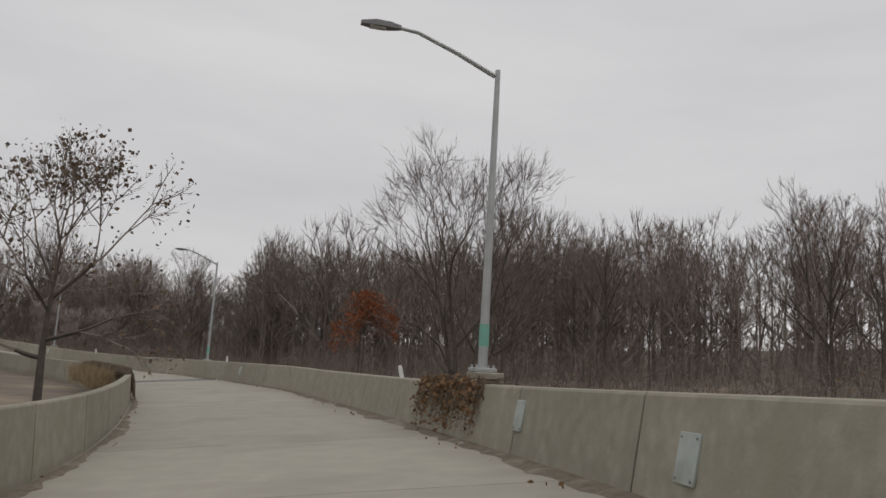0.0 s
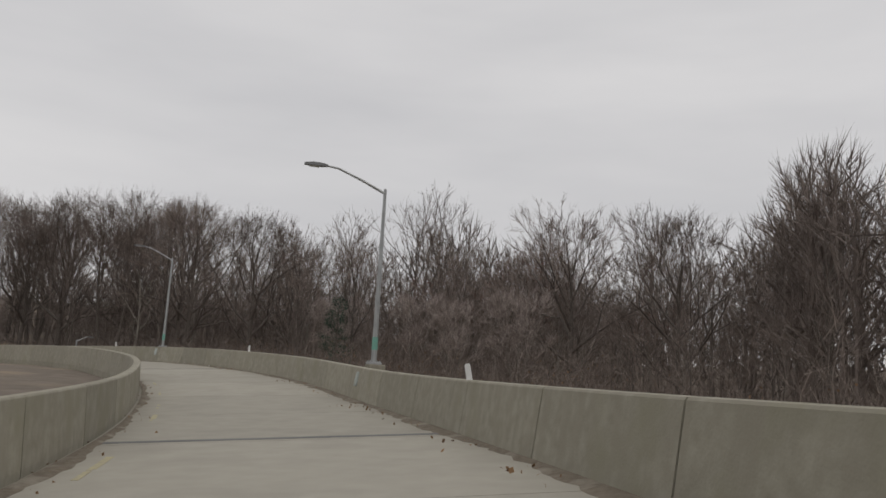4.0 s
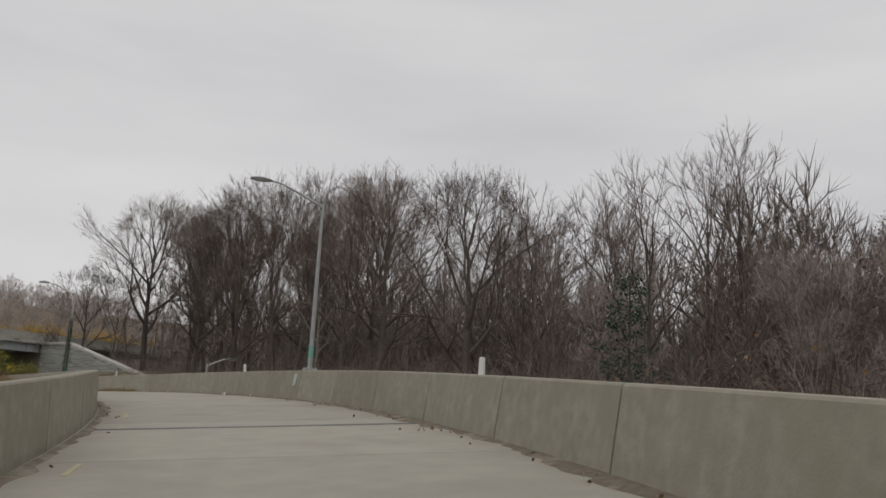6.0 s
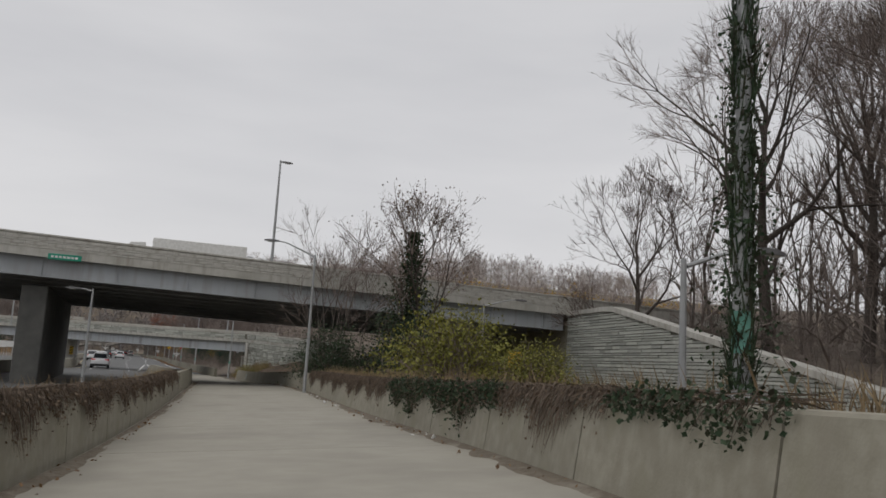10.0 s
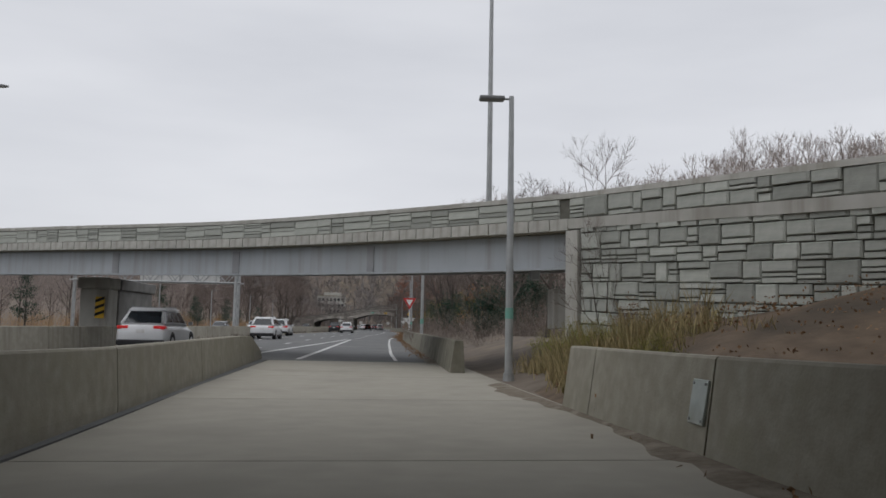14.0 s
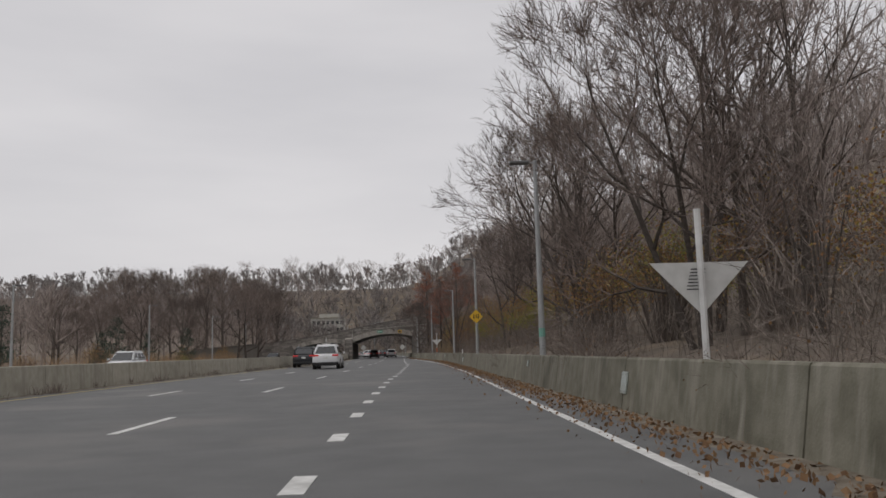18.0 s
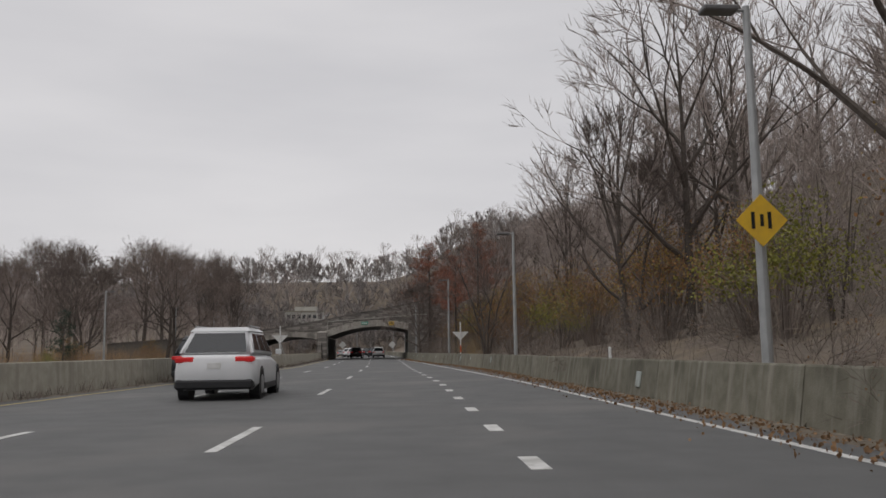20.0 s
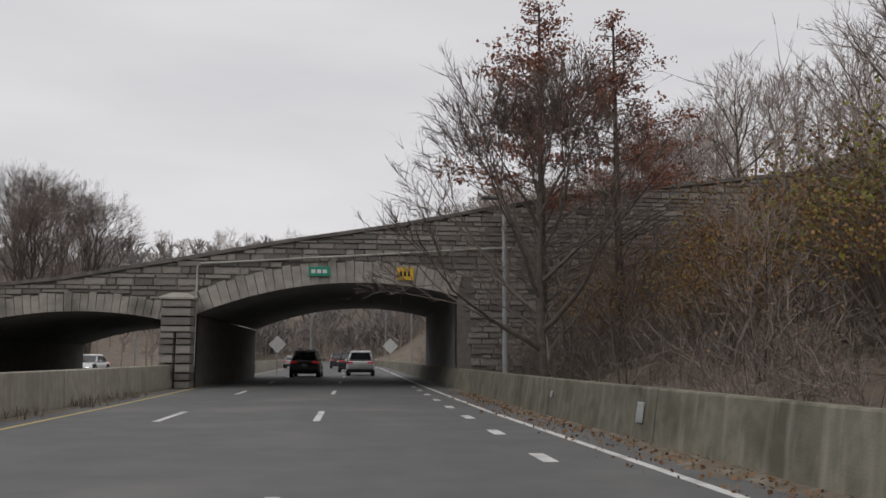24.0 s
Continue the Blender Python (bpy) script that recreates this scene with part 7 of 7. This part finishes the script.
# lorries and cars on the overpasses
def lorry(x, y, z, yaw, label, length=12.0):
    ob = empty("lorry", (x, y, z), yaw, label, "lorry")
    bm = bmesh.new()
    box(bm, -1.25, 1.25, -length, 0, 1.0, 3.7, 0.04)
    part("trailer", bm, M_SIGNWHITE, ob, "white box trailer")
    bm = bmesh.new()
    loft(bm, [[(-1.15, yy, 0.6), (1.15, yy, 0.6), (1.1, yy, zt), (-1.1, yy, zt)] for yy, zt in ((0.5, 3.3), (1.6, 3.2), (2.3, 2.1), (3.2, 1.7))])
    part("cab", bm, M_SIGNWHITE, ob)
    bm = bmesh.new()
    loft(bm, [[(-1.05, yy, zz), (1.05, yy, zz), (1.0, yy + 0.02, zz + 0.75), (-1.0, yy + 0.02, zz + 0.75)] for yy, zz in ((1.62, 2.3), (2.1, 2.2))])
    part("windscreen", bm, M_CARGLASS, ob)
    for wy in (-length + 1.0, -length + 2.2, -0.4, 2.3):
        for sx in (-1, 1):
            bm = bmesh.new()
            tube(bm, [(sx * 0.9, wy, 0.5), (sx * 1.22, wy, 0.5)], [0.5, 0.5], 14)
            part("wheel", bm, M_BLACK, ob, "black tyre")
    return ob


lorry(-4.0, 9.0, top1(2) - 0.92, 90, "white box lorry on the overpass", 7.0)
car(-24, 47.5, 4.25, -100, PAINTS["silver"], "van", "silver van on the curved overpass")

# ---- small things on the barriers ----
def barrier_plate(p, yaw, w, h, label="pale steel access cover on the barrier face", tilt=10):
    ob = empty("access_cover", tuple(p), 0, label, "cover", "access covers on the barriers")
    ob.matrix_basis = pose(*p, -tilt, 0, yaw)
    bm = bmesh.new()
    box(bm, -w / 2, w / 2, -0.02, 0.01, -h / 2, h / 2, 0.006)
    part("plate", bm, M_PLATE, ob)
    for a, b in ((-1, -1), (1, -1), (1, 1), (-1, 1)):
        bm = bmesh.new()
        tube(bm, [(a * (w / 2 - 0.04), -0.02, b * (h / 2 - 0.04)), (a * (w / 2 - 0.04), -0.035, b * (h / 2 - 0.04))], [0.014, 0.014], 6)
        part("bolt", bm, M_GALV, ob)


def on_ramp_wall(x, y, h, w=0.34, hh=0.42):
    s_ = ramp_s(x, y)
    k = int(np.interp(s_, R_S, np.arange(len(R_S))))
    f = 0.24 - (0.24 - 0.11) * h / 0.93
    p = ramp_at(s_, 3.3 - f - 0.006, h)
    barrier_plate(p, yaw_of(R_NORM[k, 0], R_NORM[k, 1]), w, hh)


for x, y, h in ((-103.2, -138.6, 0.42), (-98.6, -138.4, 0.55), (-34.05, -112.1, 0.6), (-13.1, -87.7, 0.62), (-68.5, -131.5, 0.55), (4.67, 17.45, 0.5)):
    on_ramp_wall(x, y, h)
for y, h, w in ((98, 0.45, 0.3), (109, 0.6, 0.15), (142, 0.4, 0.3), (168, 0.55, 0.28), (176.5, 0.55, 0.16), (181, 0.5, 0.3), (195, 0.55, 0.16), (207, 0.5, 0.18), (214.5, 0.45, 0.28), (219.8, 0.5, 0.12), (62, 0.6, 0.2), (18, 0.5, 0.2)):
    if y > 25:
        barrier_plate((right_x(y) + 0.1 - 0.24 + 0.13 * h / 0.9 - 0.006, y, h), -90, w, w * 1.15)


def marker_post(p, lean=0.0, label="white plastic delineator post on the barrier"):
    ob = empty("marker_post", tuple(p), 0, label, "delineator", "delineators on the barriers")
    ob.matrix_basis = pose(*p, 0, 0, 90) @ pose(0, 0, -0.01, 0, lean, 0)
    bm = bmesh.new()
    loft(bm, [[(-w, -0.025, z), (w, -0.025, z), (w, 0.025, z), (-w, 0.025, z)][::-1] for w, z in ((0.05, 0), (0.045, 0.26), (0.03, 0.3))][::-1])
    part("post", bm, M_SIGNWHITE, ob)
    bm = bmesh.new()
    box(bm, -0.035, 0.035, -0.031, -0.026, 0.15, 0.25)
    part("reflector", bm, M_GLASSY, ob)


for x, y, lean in ((-90.3, -137.0, 14), (-65.5, -130.5, 2), (-42, -117.8, 12), (-20.4, -100.1, 0), (-9.7, -81.4, 10), (-2.6, -62, 0)):
    marker_post(ramp_at(ramp_s(x, y), 3.3, 0.93), lean)
marker_post((right_x(145) + 0.1, 145, 0.84))

# tarred joints and scraps of an old yellow edge line on the ramp
def ramp_patch(s0, s1, o0, o1, material, name, z=0.005):
    bm = bmesh.new()
    n = 4
    loft(bm, [[ramp_at(s0 + (s1 - s0) * k / n, o0, z), ramp_at(s0 + (s1 - s0) * k / n, o1, z), ramp_at(s0 + (s1 - s0) * k / n, o1, z - 0.02), ramp_at(s0 + (s1 - s0) * k / n, o0, z - 0.02)] for k in range(n + 1)])
    return part(name, bm, material, ramp_road)


for x_, y_, w_ in ((-66.6, -127.3, 1.5), (-5.2, -57.5, 0.5), (-44, -114.9, 0.25), (-23, -96.2, 0.25)):
    ramp_patch(ramp_s(x_, y_), ramp_s(x_, y_) + w_, -2.7, 2.95, M_ASPH, "tarred_joint")
rp = random.Random(31)
for _ in range(22):
    s_ = rp.uniform(ramp_s(-88, -133.5), ramp_s(-20, -92))
    ramp_patch(s_, s_ + rp.uniform(0.2, 1.4), -2.32, -2.32 + rp.uniform(0.06, 0.11), M_YELLOW_OLD, "edge_line_scrap", 0.004)

# rubbish, leaves and weeds at the foot of the barriers
def leaf_drift(name, places, label, seed, material=None, size=0.09):
    r = random.Random(seed)
    s = Soup()
    for p, nrm, n, spread in places:
        for _ in range(n):
            q = p + Vector((nrm.x * abs(r.gauss(0, spread)) + r.gauss(0, 0.1), nrm.y * abs(r.gauss(0, spread)) + r.gauss(0, 0.35), abs(r.gauss(0, 0.02)) + 0.02))
            if abs(nrm.y) > 0.5:
                q.x += r.gauss(0, 0.35)
            s.leaf(q, size * r.uniform(0.5, 1.4), r)
    me = s.mesh(name, material or M_BROWNL)
    tagged(new(name, me), label, "leaves", kind="stuff")


pl = []
rr = random.Random(4)
for k in range(0, 330):
    y = 40 + k * 0.6
    if y < 232:
        amt = 14 if y < 75 else 46 if 90 < y < 175 else 28
        pl.append((Vector((right_x(y) - 0.2, y, 0.0)), Vector((-1, 0, 0)), amt, 0.22 if y < 90 else 0.48))
for k in range(240):
    s_ = 8 + k * 1.0
    if s_ < S_END - 4:
        p, q = ramp_at(s_, 2.98), ramp_at(s_, 2.0)
        pl.append((p + Vector((0, 0, -0.02)), (q - p).normalized(), rr.choice((0, 2, 3, 9)), 0.14))
        p, q = ramp_at(s_, -2.75), ramp_at(s_, -2.0)
        pl.append((p + Vector((0, 0, -0.02)), (q - p).normalized(), rr.choice((0, 2, 6)), 0.12))
wp = []
for _ in range(60):
    s_ = rr.uniform(6, S_END - 40)
    p, q = ramp_at(s_, 2.95), ramp_at(s_, 2.0)
    wp.append((p, (q - p).normalized(), 1, 0.18))
leaf_drift("roadside_rubbish", wp, "scraps of pale rubbish along the ramp's barrier foot", 26, M_SIGNWHITE, 0.11)
leaf_drift("fallen_leaves", pl, "drifts of brown fallen leaves along the barrier foot", 6, None, 0.056)


def gutter(name, place, s0, s1, label, seed, wide=0.3, step=0.25):
    """A ragged ribbon of dirt at a barrier's foot; place(s, in) gives points."""
    r = random.Random(seed)
    vs, fs = [], []
    n = int((s1 - s0) / step)
    for k in range(n):
        v = s0 + k * step
        w = wide * max(0.12, 0.6 + 0.9 * noise.noise((v * 0.21, seed, 0.0)) + 0.5 * noise.noise((v * 1.3, seed, 2.0)) + r.uniform(-0.12, 0.12))
        a, m, b = place(v, 0.0), place(v, w * 0.5), place(v, w)
        vs += [(a.x, a.y, a.z + 0.03), (m.x, m.y, m.z + 0.016 + 0.012 * r.random()), (b.x, b.y, b.z - 0.004)]
        if k:
            i = 3 * k
            fs += [(i - 3, i, i + 1, i - 2), (i - 2, i + 1, i + 2, i - 1)]
    me = bpy.data.meshes.new(name)
    me.from_pydata(vs, [], fs)
    me.materials.append(M_GRIT)
    tagged(new(name, me), label, "dirt", kind="stuff")


gutter("gutter_dirt", lambda v, w: ramp_at(v, 3.07 - w, 0.004), 4, S_END - 10, "brown dirt and grit along the barrier foot", 1, 0.4)
gutter("gutter_dirt", lambda v, w: ramp_at(v, -2.82 + w, 0.004), 4, S_IN, "brown dirt and grit along the barrier foot", 2, 0.26)
gutter("gutter_dirt", lambda v, w: Vector((right_x(v) - 0.13 - w, v, 0.004)), 36, 236, "brown dirt and leaf mould along the barrier foot", 3, 0.55)
gutter("gutter_dirt", lambda v, w: Vector((left_x(v) - 0.08 + w, v, 0.004)), 36, 236, "brown dirt along the median barrier foot", 4, 0.35)


def weeds(name, spots, label, seed, material, h=0.5, blades=26):
    r = random.Random(seed)
    s = Soup()
    for p, sc in spots:
        for _ in range(blades):
            a = r.random() * math.tau
            b = p + Vector((r.gauss(0, 0.16), r.gauss(0, 0.16), -0.05))
            t = b + Vector((math.cos(a) * h * sc * 0.35, math.sin(a) * h * sc * 0.35, h * sc * r.uniform(0.6, 1.1)))
            s.tube([b, b.lerp(t, 0.55) + Vector((0, 0, 0.08 * sc)), t], [0.008, 0.006, 0], 1)
    tagged(new(name, s.mesh(name, material)), label, "grass", kind="stuff")


sp = []
for k in range(150):
    y = rr.uniform(45, 232)
    sp.append((Vector((left_x(y) + 0.1, y, 0)), rr.uniform(0.4, 0.9)))
weeds("median_weeds", sp, "dry brown weeds at the median barrier's foot", 8, M_BRUSH, 0.5, 18)
sp = [(Vector((x_, y_, land_z(x_, y_))), rr.uniform(1.2, 2.3)) for x_, y_ in ((rr.uniform(5.4, 8.2), rr.uniform(20.5, 30.5)) for _ in range(230))]
sp = [(p, sc * rr.uniform(0.25, 0.8)) for p, sc in sp if p.y > 22.5 + 1.6 * (p.x - 5.4) * rr.random()]
weeds("bank_grass", sp, "rank yellow-green grass on the bank", 9, mat("bank_grass_blades", (0.24, 0.21, 0.1), (0.36, 0.28, 0.15), 3, 0.9, island=0.4), 0.62, 34)
sp = []
for k in range(420):
    s_ = rr.uniform(ramp_s(-6, -62), ramp_s(0.6, -14))
    sp.append((ramp_at(s_, 3.75 + abs(rr.gauss(0, 0.5)), 0.55), rr.uniform(0.8, 1.5)))
    s2_ = rr.uniform(ramp_s(-8, -67), ramp_s(0.6, -14))
    sp.append((ramp_at(s2_, -3.5 - abs(rr.gauss(0, 0.3)), 0.4), rr.uniform(0.8, 1.4)))
for k in range(160):
    s2_ = rr.uniform(ramp_s(-79, -131.6), ramp_s(-66, -127))
    sp.append((ramp_at(s2_, -3.5 - abs(rr.gauss(0, 0.3)), 0.35), rr.uniform(0.9, 1.6)))
for k in range(120):
    s2_ = rr.uniform(ramp_s(-7.5, -66), ramp_s(-5.0, -56))
    sp.append((ramp_at(s2_, 2.9 - abs(rr.gauss(0, 0.1)), 0.0), rr.uniform(0.2, 0.55)))
weeds("barrier_weeds", sp, "dry straw-coloured weeds behind the barriers", 10, M_DRYGRASS, 0.6, 10)
for x_, y_, sc, me_ in ((6.3, 22.5, 0.34, BUSH_OLIVE), (6.6, 26.5, 0.36, BUSH_OLIVE), (6.2, 28.2, 0.45, BUSH_OLIVE),
                        (7.6, 28.0, 0.5, BUSH_BROWN), (6.1, 30.4, 0.4, BUSH_OLIVE)):
    tree_thing(me_, x_, y_, "rank yellow-green weeds on the dirt bank" if me_ is BUSH_OLIVE else "dry brown weeds against the retaining wall", "weeds on the bank", sc * 0.7, category="weeds", name="weed_clump")
pl = [(Vector((x_, y_, land_z(x_, y_))), Vector((-1, 0, 0)), 14, 0.6) for x_, y_ in ((rr.uniform(6.0, 11), rr.uniform(9, 25)) for _ in range(240))]
leaf_drift("bank_litter", pl, "brown leaves and twigs littering the dirt bank", 16, None, 0.05)
pl = [(Vector((x_, y_, land_z(x_, y_) + 0.03)), Vector((-1, 0, 0)), 1, 0.5) for x_, y_ in ((rr.uniform(6.2, 9), rr.uniform(6, 20)) for _ in range(26))]
leaf_drift("bank_rubbish", pl, "scraps of white rubbish on the dirt bank", 17, M_SIGNWHITE, 0.16)
# reeds left of the highway
sp = [(Vector((x_, y_, land_z(x_, y_))), rr.uniform(2.4, 3.6)) for x_, y_ in ((left_x(v) - 19 - 7 * rr.random(), v) for v in (rr.uniform(70, 300) for _ in range(900)))]
weeds("reeds", sp, "tall tawny dry reeds beyond the opposite carriageway", 11, mat("reed_stalks", (0.4, 0.28, 0.16), (0.3, 0.2, 0.12), 2, 0.9), 0.75, 12)


sp = [(Vector((rr.uniform(3.6, 5.6), rr.uniform(190, 196), 0.2)), rr.uniform(0.7, 1.1)) for _ in range(34)]
weeds("dry_canes", sp, "pale dry canes leaning over the barrier", 18, M_DRYGRASS, 2.6, 9)
# vines hanging over the barriers
def hanging_vines(name, runs, label, seed, material, stem_n, leaf_n, size):
    r = random.Random(seed)
    s, lf = Soup(), Soup()
    for s0, s1, off, inward, drop in runs:
        for _ in range(stem_n):
            v = r.uniform(s0, s1)
            a = ramp_at(v, off - inward * 0.35, 0.85 + r.uniform(-0.1, 0.2))
            b = ramp_at(v + r.gauss(0, 0.12), off + inward * 0.1, 0.96 + abs(r.gauss(0, 0.05)))
            w = v + r.gauss(0, 0.1)
            low = max(0.02, 0.93 - drop * r.random() ** 0.6 * (0.25 + 0.75 * abs(math.sin(v * 0.83) + math.sin(v * 2.3 + 1)) / 2 if leaf_n >= 0 and drop < 0.9 else 1))
            mid = (0.95 + low) / 2
            c = ramp_at(w, off + inward * (0.27 - 0.13 * mid / 0.93 + abs(r.gauss(0, 0.03))), mid)
            e = ramp_at(w + r.gauss(0, 0.06), off + inward * (0.28 - 0.13 * low / 0.93 + abs(r.gauss(0, 0.03))), low)
            s.tube([a, b, c, e], [0.005, 0.005, 0.004, 0], 1)
            for _k in range(leaf_n):
                lf.leaf(b.lerp(e, r.random()) + Vector((r.gauss(0, 0.06), r.gauss(0, 0.06), r.gauss(0, 0.05))), size * r.uniform(0.6, 1.3), r)
    tagged(new(name, s.mesh(name, M_VINE)), label, "vines", kind="stuff")
    if leaf_n:
        tagged(new(name.replace("stems", "leaves"), lf.mesh(name, material)), label, "vines", kind="stuff")


hanging_vines("brown_vine_stems", [(ramp_s(-97.5, -134.7), ramp_s(-92.8, -134.3), 3.3, -1, 0.95)], "brown tangled vines spilling over the barrier", 3, M_BROWNL, 260, 5, 0.07)
hanging_vines("matted_vine_stems", [(ramp_s(-80, -131.8), ramp_s(-64, -126.5), -3.05, 1, 0.98)], "mat of dry straw-brown vines hiding the barrier", 4, M_BROWNL, 6000, 0, 0.06)
hanging_vines("dry_vine_stems", [(ramp_s(-6, -62), ramp_s(0, -22), -3.05, 1, 0.7), (ramp_s(-3.5, -50), ramp_s(0.5, -16), 3.3, -1, 0.8)], "dry brown vines hanging over the barrier", 14, M_DEADL, 4600, 1, 0.04)
hanging_vines("ivy_stems", [(ramp_s(-2.8, -46), ramp_s(-1.8, -37), 3.3, -1, 0.8)], "dark green ivy hanging over the barrier", 5, M_IVY, 520, 12, 0.055)
hanging_vines("pole_ivy_stems", [(ramp_s(-3.9, -53.0), ramp_s(-3.4, -49.6), 3.3, -1, 0.35)], "dark green ivy on the barrier below a lamp pole", 25, M_IVY, 120, 9, 0.05)

# ivy-clad lamp pole and ivy-clad tree by the overpass
iv = Soup()
r = random.Random(21)
pe = Vector((0.2, -51.5, 2.14))
for _ in range(1900):
    a, h = r.random() * math.tau, 4.3 * r.random() ** 1.4
    rad = 0.08 + abs(r.gauss(0, 0.09 * (1.5 - h / 6) + 0.14 * max(0, 1 - h / 3)))
    iv.leaf(pe + Vector((math.cos(a) * rad, math.sin(a) * rad, h - 0.8)), 0.045 * r.uniform(0.6, 1.3), r)
for _ in range(1500):
    a, h = r.random() * math.tau, 4.8 * r.random()
    q = pe + Vector((math.cos(a) * 0.1, math.sin(a) * 0.1, h - 0.8))
    iv.tube([q, q + Vector((r.gauss(0, 0.07), r.gauss(0, 0.07), r.uniform(-0.1, 0.5)))], [0.009, 0], 1)
tagged(new("pole_ivy", iv.mesh("pole_ivy", M_IVY)), "dark ivy and dead vines climbing a lamp pole", "vines", kind="stuff")
ivt = fork_tree(95, 9.0, 0.3, 0.42, 8, 4, 0.016, twigs=2, sprays=1, droop=0.1, leaves=(M_DEADL, 800, 0.09, 0.35))
tree_thing(ivt, 10.2, -12.0, "ivy-covered tree with hanging pods by the overpass", scale=1.4)
iv = Soup()
for _ in range(9500):
    a, h = r.random() * math.tau, 9.8 * r.random() ** 1.35
    rad = abs(r.gauss(0.3, 0.12 + 0.2 * (1.4 - h / 10) + 0.8 * math.exp(-((h - 5.0) / 1.9) ** 2)))
    iv.leaf(Vector((10.2 + math.cos(a) * rad, -12 + math.sin(a) * rad, ground_z(10.2, -12) + h)), 0.15 * r.uniform(0.6, 1.3), r)
tagged(new("tree_ivy", iv.mesh("tree_ivy", M_IVY)), "dark ivy wrapped round a tree trunk", "vines", kind="stuff")
# yellow autumn hedge beyond the overpass
for k in range(12):
    xx = 25 + k * 2.9
    tree_thing(BUSH_YEL, xx, 18.6 + 0.5 * math.sin(k * 2.0), "yellow autumn shrub beyond the overpass", "yellow hedge", 1.35 + 0.25 * math.sin(k * 1.7), z=max(6.2, ground_z(xx, 18.6)), category="bush", name="bush")
# building on the hill far ahead
bl = empty("office_building", (-34.5, 446, 6.5), 4, "long pale flat-roofed building beyond the stone bridge", "building")
bm = bmesh.new()
box(bm, -7.5, 7.5, 0, 9, -0.5, 10.2)
part("wall", bm, M_CONC_PALE, bl)
bm = bmesh.new()
box(bm, -7.8, 7.8, -0.3, 9.3, 10.204, 10.6)
part("roof", bm, M_CONC, bl)
bm = bmesh.new()
box(bm, -4, 5, 2, 8, 10.604, 12.3)
part("upper_storey", bm, M_CONC_PALE, bl)
for k in range(7):
    for z_ in (1.6, 4.6, 7.6):
        bm = bmesh.new()
        box(bm, -6.9 + k * 2.0, -5.6 + k * 2.0, -0.05, 0.0, z_, z_ + 1.5)
        part("window", bm, M_CARGLASS, bl)
